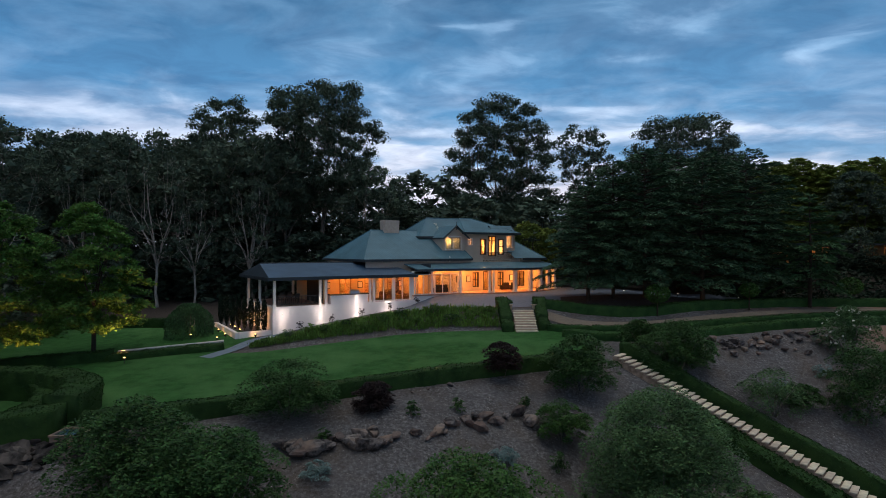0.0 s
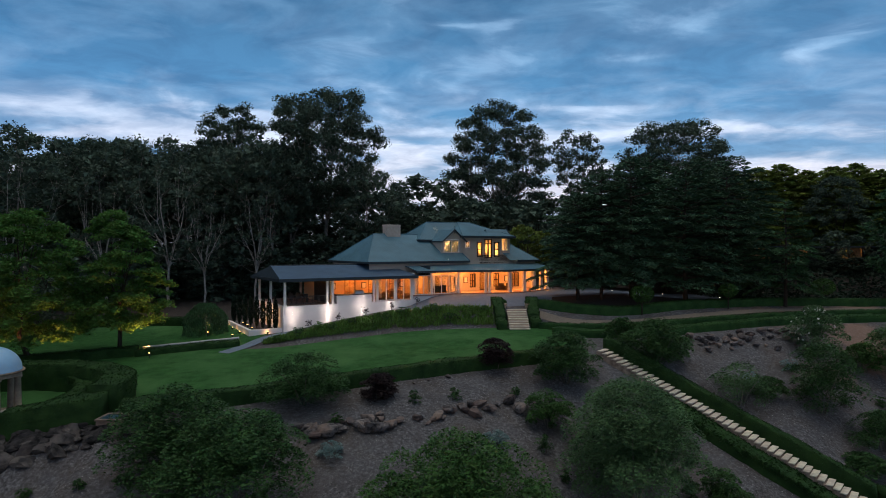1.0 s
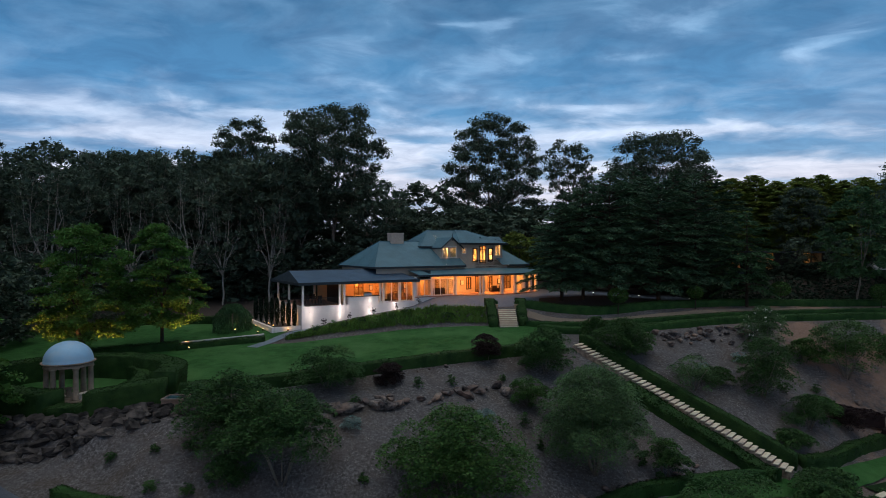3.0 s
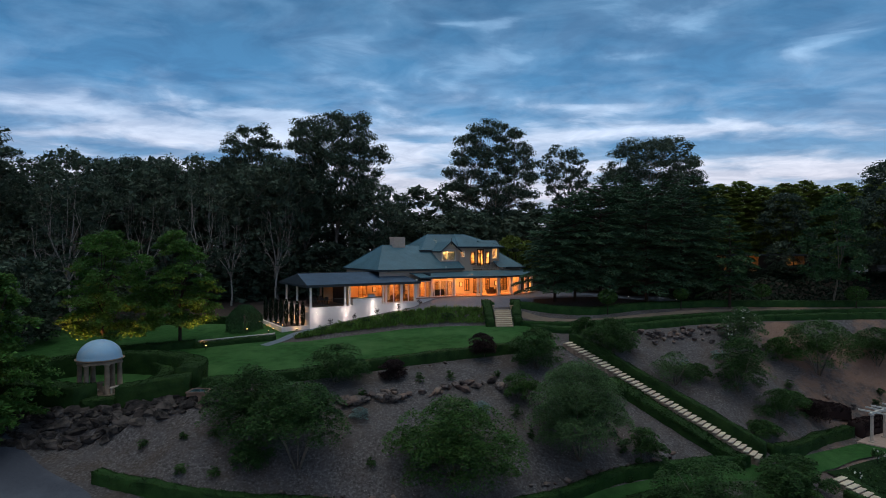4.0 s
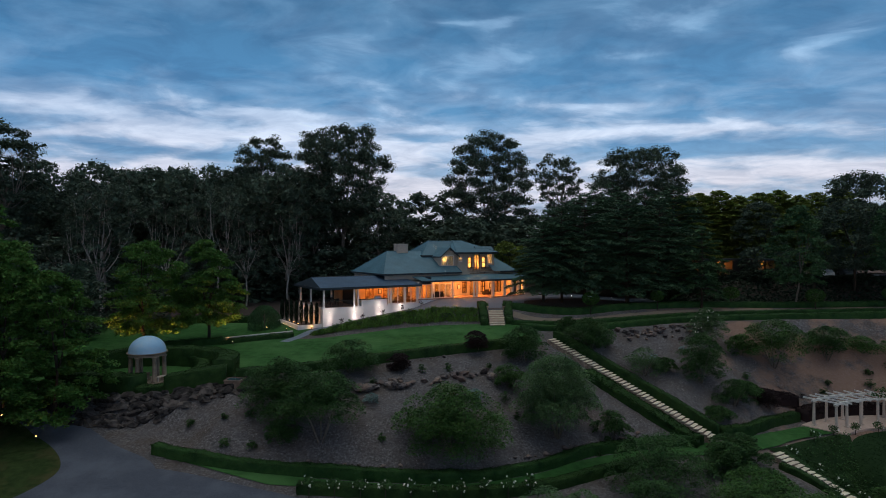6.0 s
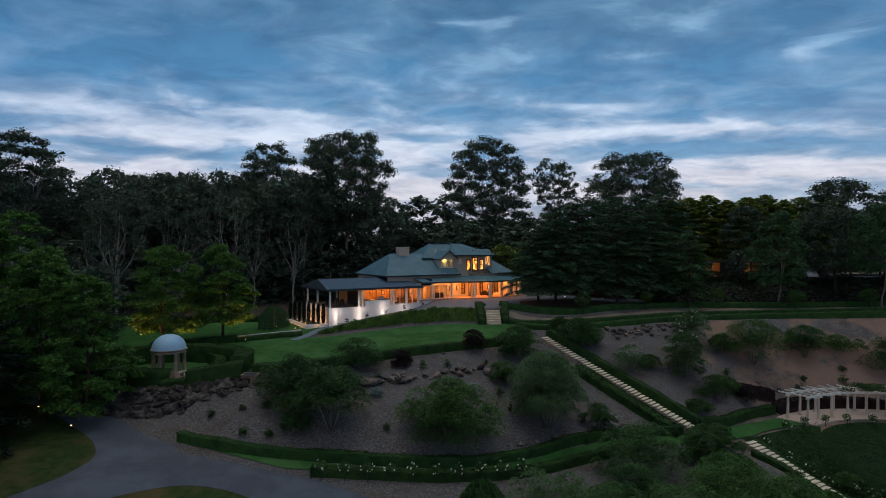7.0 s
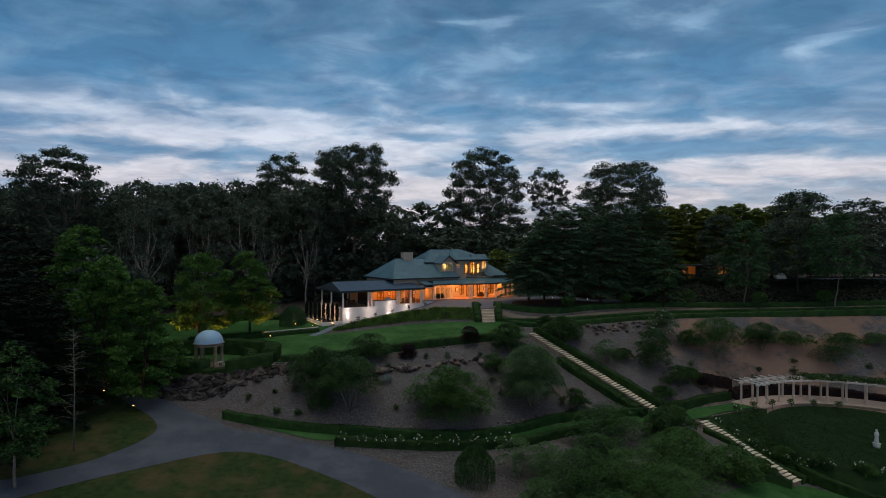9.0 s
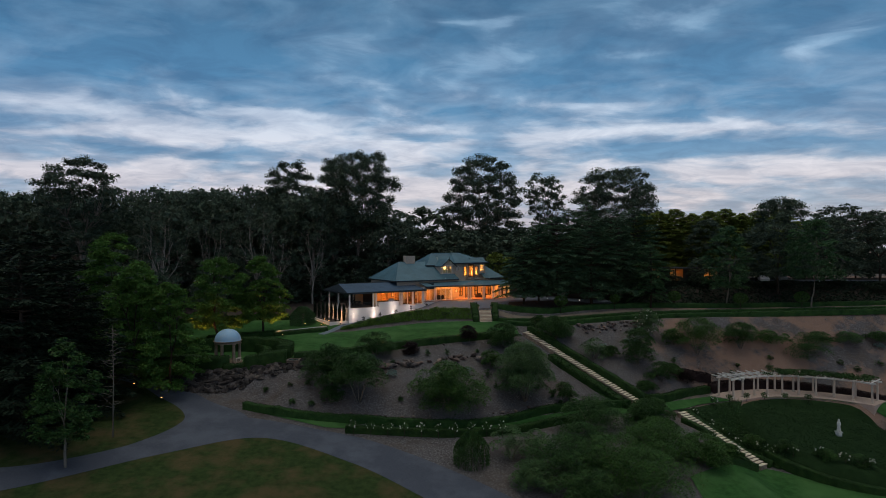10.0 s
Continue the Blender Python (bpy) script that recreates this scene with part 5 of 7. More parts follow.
def broadleaf(seed, tall, wide, low, leaves, size, leafmat, barkmat=None, stem=0.16, corners=4, point=0.0):
    """A full leafy tree: flat leaf sprays over an uneven dome. point: how far the head tapers to a tip."""
    rng = np.random.default_rng(seed)
    g, ends = limb_tree(rng, tall, 0.6, 0.33, stem, 2)
    fit_crown(g, ends, tall * (0.85 + 0.08 * point), wide * (0.8 - 0.25 * point), low)
    pts, core, n = [], [], 150
    lobes = rng.uniform(0, 6.28, 2)
    for k in range(n):
        u, a = rng.uniform(0, 1) ** (1.0 + 0.35 * point), rng.uniform(0, 6.28)
        dome = math.sqrt(max(0.02, 1 - abs((u - 0.40) / 0.62) ** 2.4))
        cone = min(1.0, 0.62 + 1.5 * u) * (1 - u) ** 0.62 + 0.06
        env = dome * (1 - point) + cone * point
        env *= 1 + 0.14 * math.sin(3 * a + lobes[0] + 5 * u) + 0.08 * math.sin(5 * a + lobes[1])
        r = env * wide * 0.46 * (1 - 0.6 * rng.uniform(0, 1) ** 1.8)
        q = wide * 0.092 * rng.uniform(0.7, 1.4) * (1 - 0.45 * point * u)
        m = leaves // n
        off = np.clip(rng.normal(scale=0.5, size=(m, 3)), -0.85, 0.85) * (q, q, q * 0.34)
        off[:, 2] -= 0.25 * (off[:, 0] * math.cos(a) + off[:, 1] * math.sin(a))
        pts.append(off + (r * math.cos(a), r * math.sin(a), low + (tall - low) * (0.03 + 0.95 * u)))
        core.append(off[: m // 12] * 0.5 + pts[-1].mean(0))
    sprays = [leaf_quads(rng, np.concatenate(pts), size, 0.15, 0.55, 0.75 if corners == 4 else 1.1)[:, :corners], leaf_quads(rng, np.concatenate(core), size * 2.2, 0.0, 0.3, 1.0)[:, :corners]]
    return g.mesh("trunk", barkmat or DARK_BARK, True), quads("crown", np.concatenate(sprays), leafmat)


def spray_quads(rng, centres, ways, size, slim=0.34):
    """Needle sprays that point along ways and lie nearly level."""
    n = len(centres)
    a = ways + rng.normal(scale=0.32, size=(n, 3))
    a /= np.linalg.norm(a, axis=1)[:, None]
    b = np.cross(a, np.array((0, 0, 1.0)) + rng.normal(scale=0.5, size=(n, 3)))
    b /= np.linalg.norm(b, axis=1)[:, None] + 1e-9
    c = np.cross(b, a)
    ln = size * rng.uniform(0.6, 1.4, n)[:, None]
    mid = centres + c * ln * 0.06
    return np.stack([centres - a * ln * 0.5, mid + b * ln * slim * 0.5, centres + a * ln * 0.5, mid - b * ln * slim * 0.5], 1)


def conifer(seed, tall, wide, low, boughs, leaves, size, leafmat, droop=0.10, blunt=0.0, lift=0.5, tiers=15):
    """A dark conifer: many level feathery boughs, longest low down, upswept and short towards a soft tip."""
    rng = np.random.default_rng(seed)
    g = Geo().tube([(0, 0, -0.4), (0.1, 0, tall * 0.5), (0, 0.1, tall * 0.97)], [tall * 0.018, tall * 0.011, 0.03], 8)
    pts, ways = [], []
    lobe = rng.uniform(0, 6.28)
    reaches = []
    for i in range(boughs):
        u = (i + rng.uniform(0, 1)) / boughs
        u = min(0.99, (math.floor(u * tiers) + 0.5 + rng.normal() * 0.27) / tiers) if u < 0.9 else u
        u = max(0.0, u)
        shape = (1 - u ** (1.7 + 2 * blunt)) ** (0.8 - 0.3 * blunt)
        a = 2.39996 * i + rng.normal() * 0.3
        reaches.append((u, a, max(0.35, wide / 2 * shape * (1 + 0.12 * math.sin(2 * a + lobe)) * rng.uniform(0.62, 1.12))))
    total = sum(r ** 1.5 for _, _, r in reaches)
    for u, a, ln in reaches:
        z = low + (tall - low) * u
        fall = droop * (1 - 1.4 * u) - lift * 0.45 * u * u
        tip = (ln * math.cos(a), ln * math.sin(a), z - fall * ln)
        g.tube([(0, 0, z - 0.1 * ln), (tip[0] * 0.5, tip[1] * 0.5, z - 0.02 * ln), tip], [0.06, 0.035, 0.01], 4, False)
        m = max(14, int(leaves * ln ** 1.5 / total))
        t = rng.uniform(0.22, 1.04, m) ** 0.8
        fan = ln * 0.30 * np.sin(np.pi * np.clip(t * 0.82 + 0.12, 0, 1)) + 0.12
        off = rng.uniform(-1, 1, m) * fan
        x = ln * t * math.cos(a) - off * math.sin(a)
        y = ln * t * math.sin(a) + off * math.cos(a)
        zz = z + 0.09 * ln * np.sin(np.pi * t) - fall * ln * t * t - 0.16 * np.abs(off) + rng.normal(scale=0.07, size=m)
        pts.append(np.column_stack([x, y, zz]))
        ways.append(np.column_stack([np.full(m, math.cos(a)) - np.sign(off) * math.sin(a) * 0.8, np.full(m, math.sin(a)) + np.sign(off) * math.cos(a) * 0.8, np.full(m, -0.15 - fall)]))
    return g.mesh("trunk", DARK_BARK, True), quads("crown", spray_quads(rng, np.concatenate(pts), np.concatenate(ways), size * 1.15, 0.6)[:, :3], leafmat)


def tree(name, meshes, x, y, label, category, group="", turn=0.0, scale=(1, 1, 1), z=None):
    z = float(height(x, y)) if z is None else z
    ob = thing(name, label, category, group, at=pose(x, y, z, 0, 0, turn) @ Matrix.Diagonal((*scale, 1)))
    part("trunk", meshes[0], ob)
    part("crown", meshes[1], ob)
    return ob


GUMS = [gum(41, 35, 25, 0.42, 66000, 0.27, 90, belly=0.50, foot=0.55, limbs=7, full=1.15, apart=0.14), gum(46, 35, 25, 0.22, 92000, 0.27, 150, limbs=7, full=1.25, apart=0.122, belly=0.30, foot=0.9, wob=0.35), gum(43, 25, 21, 0.50, 7500, 0.44, 44, 1.5), gum(44, 23, 19, 0.52, 7000, 0.44, 40, -1.5),
        gum(45, 26, 22, 0.46, 9500, 0.42, 48), gum(47, 34, 28.5, 0.42, 60000, 0.28, 110, full=1.2, apart=0.12, belly=0.28, foot=0.85, wob=0.4), gum(148, 32, 13.5, 0.40, 15000, 0.30, 80, 1.0, full=1.15, belly=0.50, wob=0.4, apart=0.16), gum(149, 33, 15.5, 0.42, 36000, 0.26, 74, -1.0, belly=0.55, foot=0.6, wob=0.4, full=1.2, apart=0.165)]
FAR_GUMS = [gum(51, 24, 20, 0.4, 3600, 0.7, 30), gum(52, 22, 19, 0.4, 3400, 0.7, 28)]


def tall_gum(k, tall, x, y, top, label, turn, wide=1.0, group="tall gum trees"):
    """A gum whose crown reaches the height top."""
    return tree("gum_tree", GUMS[k], x, y, label, "tree", group, turn, (wide, wide, (top - float(height(x, y))) / tall))


tall_gum(0, 35, -21.4, 104.5, 35.2, "tall gum tree with pale limbs behind the house", 20)
tall_gum(7, 33, -39.6, 108, 33.2, "tall gum tree with a rounded head in dark woods", 80)
tall_gum(4, 26, -13.2, 102, 20.5, "spreading gum tree lower than its neighbours", 130, 0.8)
tall_gum(4, 26, -29.5, 99, 24.5, "dense gum tree below taller crowns", 250, 0.8)
tall_gum(1, 35, 11.4, 118, 36.0, "dense domed gum tree dark against the sky", 140)
tall_gum(5, 34, 50.0, 123, 33.6, "broad gum tree behind the conifers", 10)
tall_gum(6, 32, 31.2, 128, 32.6, "open-crowned gum tree behind the conifers", 200)
tall_gum(7, 33, -71, 71, 28.6, "dense gum tree above the dark woods", 60, 1.1)
tall_gum(4, 26, -61, 82, 24.0, "dense gum tree above the dark woods", 10, 0.95)
rng = np.random.default_rng(5)
PALE = gum(61, 22, 13, 0.30, 3000, 0.32, 34, barkmat=PALE_BARK, limbs=8, stout=0.85, full=1.0, foot=0.7)
tree("gum_tree", PALE, -56.4, 73.7, "pale forked gum tree at the front of the dark woods", "tree", "gum trees of the woods", 30)
tree("gum_tree", PALE, -60.5, 72.5, "leaning pale gum tree at the front of the dark woods", "tree", "gum trees of the woods", 200, (0.8, 0.8, 0.75))
for x, y, turn, f, h in ((-41.6, 86.0, 110, 0.95, 1.05), (-36.8, 87.5, 290, 0.7, 0.85), (-49.0, 82.0, 350, 0.9, 0.95), (-30.0, 91.0, 160, 0.8, 0.9)):
    tree("gum_tree", PALE, x, y, "pale forked gum tree at the front of the dark woods", "tree", "gum trees of the woods", turn, (f, f, h))
for i in range(40):
    u = i / 39
    x = -124 + 97 * u + rng.normal() * 2
    y = 78 + 22 * u + rng.uniform(-6, 16) + (8 if x < -60 else 0)
    if -34 < x and y < 90:
        y = 94
    k = int(rng.integers(2, 5))
    f = rng.uniform(0.88, 1.02)
    tree("gum_tree", GUMS[k], x, y, "gum tree standing in the dark woods", "tree", "gum trees of the woods", rng.uniform(0, 360), (f * 1.0, f * 1.0, f * 1.13))
for i in range(22):
    x = 8 + 112 * i / 21 + rng.normal() * 3
    f = rng.uniform(0.5, 0.66)
    tree("gum_tree", FAR_GUMS[i % 2], x, 132 + rng.uniform(0, 24), "distant gum tree closing the view", "tree", "distant gum trees", rng.uniform(0, 360), (f * 1.5, f * 1.5, f))
for i in range(16):
    x = -126 + 122 * i / 15
    f = rng.uniform(0.8, 1.05)
    tree("gum_tree", FAR_GUMS[i % 2], x, 116 + rng.uniform(0, 20) - (12 if x < -50 else 0), "gum tree deep in the dark woods", "tree", "gum trees of the woods", rng.uniform(0, 360), (f * 1.2, f * 1.2, f * 1.0))
UNDER = [broadleaf(70, 11, 9, 0.3, 2700, 0.62, GUM_LEAF, corners=3), broadleaf(71, 7.5, 8, 0.2, 2200, 0.56, GUM_LEAF, corners=3)]
for i in range(44):
    x = -116 + 200 * i / 43 + rng.normal()
    y = 84 + 16 * i / 43 + rng.uniform(-3, 14)
    if x > -34:
        y = 98 + rng.uniform(0, 10)
    f = rng.uniform(0.8, 1.3)
    tree("understorey_tree", UNDER[i % 2], x, y, "dark understorey tree filling the woods", "tree", "understorey of the woods", rng.uniform(0, 360), (f * 1.3, f * 1.3, f))

for i, (x, y, f) in enumerate(((-7.5, 122, 0.8), (0.5, 121, 0.95), (4.5, 113, 1.3), (10.5, 112, 1.35), (16.5, 113, 1.35), (22.5, 114, 1.4), (28.5, 116, 1.3))):
    tree("understorey_tree", UNDER[0], x, y, "dark leafy tree at the feet of the tall gums", "tree", "understorey of the woods", 53 * i, (f * 1.2, f * 1.2, f))
for i in range(10):
    tree("understorey_tree", UNDER[0], 60 + 7 * i, 97 + (i * 5 % 4), "dark tree closing the car park", "tree", "trees behind the car park", 71 * i, (1.4, 1.4, 1.15 + 0.1 * (i % 3)))
CON = [conifer(81, 19, 14, 2.4, 150, 25000, 0.44, PINE_LEAF, blunt=0.25, tiers=17), conifer(82, 17.5, 13, 2.2, 140, 23000, 0.44, PINE_LEAF, blunt=0.4, tiers=16), conifer(83, 15, 11.5, 2.0, 120, 24000, 0.38, PINE_LEAF, blunt=0.3, tiers=14)]
for i, (x, y, k, f, h) in enumerate(((15.2, 62.0, 2, 0.84, 0.80), (18.0, 62.5, 2, 0.80, 0.98), (21.6, 63.2, 1, 0.82, 0.92), (28.2, 64.2, 1, 0.9, 0.92), (33.6, 65.6, 0, 0.82, 0.84),
                                     (19.6, 78, 2, 1.0, 0.98), (23.5, 79, 1, 1.0, 0.95), (27, 79, 0, 0.95, 0.98), (31.5, 79, 1, 1.0, 1.05), (36, 79, 0, 1.0, 1.0), (41, 79, 1, 1.0, 1.05),
                                     (34, 92, 0, 1.1, 1.12), (44, 90, 0, 1.1, 0.92))):
    tree("conifer", CON[k], x, y, "dark tiered conifer beside the forecourt", "conifer", "conifers by the forecourt", 47 * i, (f, f, h))
ROW = conifer(85, 20, 12.5, 3.6, 260, 22000, 0.76, GOLD_LEAF, droop=0.06, blunt=0.5, lift=0.6, tiers=26)
for i in range(9):
    x = 46.5 + 3.7 * i if i < 7 else 72.0 + 5.0 * (i - 7)
    tree("screen_conifer", ROW, x, 90 - 0.25 * i, "yellow-green screen conifer in a clipped row", "conifer", "screen conifers", 61 * i, (0.9, 0.9, (18.6 + 0.5 * (i % 3) - float(height(x, 90 - 0.25 * i))) / 20))
MAPLE = [broadleaf(91, 12.8, 8.6, 2.2, 26000, 0.27, MAPLE_LEAF, DARK_BARK, 0.22, 3, 0.55), broadleaf(92, 13.2, 10.2, 1.8, 28000, 0.27, MAPLE_LEAF, DARK_BARK, 0.24, 3, 0.5)]
tree("maple", MAPLE[0], -28.5, 48.1, "green maple on the lawn, lit gold from below", "tree", "maples on the lawn")
tree("maple", MAPLE[1], -34.3, 45.3, "broad green maple on the lawn, lit gold from below", "tree", "maples on the lawn")
SIDE = [broadleaf(93, 19.5, 11, 1.0, 28000, 0.31, MAPLE_LEAF, DARK_BARK, 0.24, 3, 0.7), broadleaf(94, 13.5, 9.0, 0.6, 22000, 0.31, MAPLE_LEAF, DARK_BARK, 0.2, 3, 0.6)]
tree("maple", SIDE[0], -42.6, 30, "tall green maple beside the drive", "tree", "maples beside the drive", scale=(1, 1, (13.4 - float(height(-42.6, 30))) / 19.5))
tree("maple", SIDE[1], -33.6, 26.8, "green maple overhanging the drive", "tree", "maples beside the drive", 80)
tree("maple", SIDE[1], -37.6, 26.6, "green maple between its taller neighbours beside the drive", "tree", "maples beside the drive", 200, (0.95, 0.95, 1.15))
tree("young_tree", broadleaf(95, 12, 6.6, 2.8, 9000, 0.27, SHRUB_LEAF, TWIG, 0.14, 3, 0.75), -34.6, 8.0, "young dark green tree on the verge", "tree")
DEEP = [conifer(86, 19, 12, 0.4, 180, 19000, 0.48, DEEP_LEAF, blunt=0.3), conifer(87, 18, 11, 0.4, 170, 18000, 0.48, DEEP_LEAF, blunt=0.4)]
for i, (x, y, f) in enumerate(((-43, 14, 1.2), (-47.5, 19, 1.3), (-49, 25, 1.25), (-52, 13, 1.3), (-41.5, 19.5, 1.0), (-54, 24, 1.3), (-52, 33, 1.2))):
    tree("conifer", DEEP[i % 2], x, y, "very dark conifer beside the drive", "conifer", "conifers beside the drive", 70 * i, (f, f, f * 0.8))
for i, (x, y, f) in enumerate(((-46, 40, 1.0), (-52, 46, 1.1), (-47, 50, 0.9), (-56, 38, 1.2), (-58, 54, 1.2), (-50, 58, 1.0), (-41, 58, 0.8), (-64, 46, 1.3))):
    tree("understorey_tree", UNDER[i % 2], x, y, "dark leafy tree at the edge of the lawn", "tree", "trees at the lawn edge", 50 * i, (f, f, f))
for i in range(22):
    x = -104 + 5.2 * i
    tree("understorey_tree", UNDER[0], x, 112 + (i * 29 % 13), "dark tree deep in the woods", "tree", "understorey of the woods", 31 * i, (1.5, 1.5, 1.2))
# bushes coloured near-black for the tree shade that falls here
SHADE_BUSH = broadleaf(72, 7.5, 8, 0.2, 3400, 0.46, DEEP_LEAF, corners=3)
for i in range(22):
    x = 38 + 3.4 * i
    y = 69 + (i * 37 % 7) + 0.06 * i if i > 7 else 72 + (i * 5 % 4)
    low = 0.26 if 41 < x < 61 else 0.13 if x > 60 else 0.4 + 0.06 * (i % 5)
    tree("understorey_tree", SHADE_BUSH, x, y, "low bush beneath the conifers, coloured dark for their shade", "tree", "understorey beneath the conifers", 50 * i, (0.6, 0.6, low))
# scattered leaves, coloured dark to stand for shade beneath the trees
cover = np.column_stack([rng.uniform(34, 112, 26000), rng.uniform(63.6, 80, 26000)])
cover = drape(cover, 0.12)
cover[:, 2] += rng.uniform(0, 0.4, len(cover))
thing("ground_cover", "added low leaves on the bank, coloured dark for tree shade", "planting", kind="stuff", mesh=quads("ground_cover", leaf_quads(rng, cover, 0.5, 0, 0.5, 1.0)[:, :3], DEEP_LEAF))
for x, y, f in ((53.2, 76, 0.5), (47.4, 76.3, 0.36), (59.4, 75.6, 0.5)):
    tree("understorey_tree", UNDER[0], x, y, "dark leafy tree beside the far pavilion", "tree", "understorey beneath the conifers", 90 * x, (f * 0.9, f * 0.9, f))
def bare_tree(x, y, tall):
    """A dead straight stem with thin level twigs."""
    r = np.random.default_rng(96)
    g = Geo().tube([(0, 0, -0.4), (0.08, 0.05, tall * 0.5), (-0.05, 0.1, tall)], [0.085, 0.055, 0.012], 8)
    for k in range(50):
        u = 0.22 + 0.76 * r.uniform(0, 1)
        a, ln = r.uniform(0, 6.28), (2.2 * (1 - u) + 0.5) * r.uniform(0.25, 1.2)
        p, q = (0.05, 0.05, tall * u), (ln * math.cos(a), ln * math.sin(a), tall * u + ln * r.uniform(-0.1, 0.7))
        g.tube([p, ((p[0] + q[0]) / 2, (p[1] + q[1]) / 2, tall * u + ln * 0.18), q], [0.025, 0.018, 0.006], 4, False)
        for f in (0.5, 0.75):
            b = a + r.choice((-0.7, 0.7))
            c = (q[0] * f, q[1] * f, tall * u + ln * 0.2 * f)
            g.tube([c, (c[0] + 0.45 * ln * math.cos(b), c[1] + 0.45 * ln * math.sin(b), c[2] + 0.1 * ln)], [0.012, 0.004], 3, False)
    thing("bare_tree", "slim leafless pale tree on the verge", "tree", at=pose(x, y, float(height(x, y))), mesh=g.mesh("bare_tree", TWIG, True))


bare_tree(-33.8, 14.4, 11.5)
tree("fir", DEEP[0], -5.0, 118, "small pointed fir dark against the sky", "conifer", "", 0, (0.55, 0.55, (15.2 - float(height(-5, 118))) / 19))
FEATHER = conifer(96, 12.5, 8.5, 2.2, 52, 6500, 0.48, FEATHER_LEAF, droop=0.26, blunt=0.3)
AIRY = [broadleaf(196, 15.5, 9.5, 3.6, 9000, 0.34, FEATHER_LEAF, TWIG, 0.15, 3, 0.55), broadleaf(197, 16, 10.5, 5.2, 9000, 0.34, FEATHER_LEAF, TWIG, 0.15, 3, 0.35)]
for i, (x, y, k, f) in enumerate(((38.6, 62.2, FEATHER, 0.95), (52.7, 62.4, AIRY[0], 0.97), (66, 58.6, AIRY[1], 1.0))):
    tree("feathery_tree", k, x, y, "feathery green tree with a slim stem beside the hedges", "tree", "feathery trees by the hedges", 75 * i, (f, f, f))
BROAD = [broadleaf(98, 19, 17, 3.6, 20000, 0.40, GUM_LEAF, DARK_BARK, 0.26, corners=3), broadleaf(99, 20, 16, 2.6, 18000, 0.40, GUM_LEAF, DARK_BARK, 0.26, corners=3)]
for i, (x, y, k, f, top) in enumerate(((65.3, 68, 0, 0.88, 20.4), (58.6, 84, 1, 0.6, 17.0), (78, 74, 1, 0.9, 17.0), (97, 84, 0, 0.95, 19.0))):
    tree("tall_tree", BROAD[k], x, y, "broad dark tree beyond the hedges", "tree", "broad dark trees", 63 * i, (f, f, (top - float(height(x, y))) / (19, 20)[k]))
tall_gum(6, 32, 88, 84, 20.6, "small open gum tree beyond the car park", 40, 0.9, "broad dark trees")
tree("golden_tree", broadleaf(101, 9, 6, 0.8, 4500, 0.34, GOLD_LEAF), 12, 84, "yellow-green tree beyond the house corner", "tree")
tree("golden_tree", broadleaf(102, 8.0, 5, 0.8, 4000, 0.34, GOLD_LEAF), 15.4, 86, "yellow-green tree beyond the house corner", "tree")

# ---- shrubs ----


def shrub(name, x, y, wide, tall, label, seed, mat, leaves=3500, size=0.2, stems=5, low=0.12, category="shrub", group="", slim=0.6, tufts=26):
    """A shrub: branching stems under a lumpy, open leaf mass."""
    rng = np.random.default_rng(seed)
    if wide > 2:
        wide, tall, leaves, tufts, size = wide * 1.04, tall * 1.02, int(leaves * 1.6), int(tufts * 1.9), size * 0.88
    ob = thing(name, label, category, group, at=pose(x, y, float(height(x, y))))
    g = Geo()
    pts = []
    for k in range(stems):
        a = 6.28 * k / stems + rng.normal() * 0.3
        r = wide * 0.30
        g.tube([(0.1 * math.cos(a), 0.1 * math.sin(a), -0.3), (r * 0.4 * math.cos(a), r * 0.4 * math.sin(a), tall * 0.3), (r * math.cos(a), r * math.sin(a), tall * 0.7)], [0.03 + wide * 0.006, 0.02 + wide * 0.004, 0.012], 5)
    tufts, lobe = int(tufts * 1.15), rng.uniform(0, 6.28, 2)
    for k in range(tufts):
        u, a = rng.uniform(0, 1), 2.39996 * k + rng.normal() * 0.4
        reach = wide * 0.46 * math.sqrt(1 - 0.96 * u ** 3.0) * min(1.0, 0.80 + 0.8 * u)
        reach *= 1 + 0.13 * math.sin(2 * a + lobe[0]) + 0.10 * math.sin(5 * a + lobe[1] + 3 * u)
        r = reach * (1 - 0.6 * rng.uniform(0, 1) ** 1.8)
        q = wide * (0.10 if wide < 4 else 0.115) * rng.uniform(0.65, 1.4)
        m = leaves * 7 // (4 * tufts)
        off = clump_points(rng, (0, 0, 0), (q, q, min(q, 0.3 * tall) * 0.58), int(m * 1.35), 0.72)
        off = off[off[:, 2] > -0.12 * q]
        out = off[:, 0] * math.cos(a) + off[:, 1] * math.sin(a)
        off[:, 2] -= 0.34 * np.maximum(out, -0.3 * q)
        pts.append(off + (r * math.cos(a), r * math.sin(a), tall * (low + (0.94 - low) * u)))
    part("trunk", g.mesh("trunk", TWIG, True), ob)
    # shaded leaves inside the mass
    k = 1 - rng.uniform(0.25, 0.75, leaves // 2)
    inner = clump_points(rng, (0, 0, 0), (1, 1, 1), leaves // 2, 0.2) * k[:, None]
    inner = inner * (wide * 0.46, wide * 0.46, tall * (0.86 - low) * 0.5) + (0, 0, tall * (low + 0.86) * 0.5)
    pts = np.concatenate(pts + [inner])
    pts[:, 2] = np.maximum(pts[:, 2], 0.03)
    part("leaves", quads("leaves", leaf_quads(rng, pts, size * 0.85, 0.12, 0.76, slim * 1.6)[:, :3], mat), ob)
    return ob


SL = "rounded green shrub on the mulched slope"
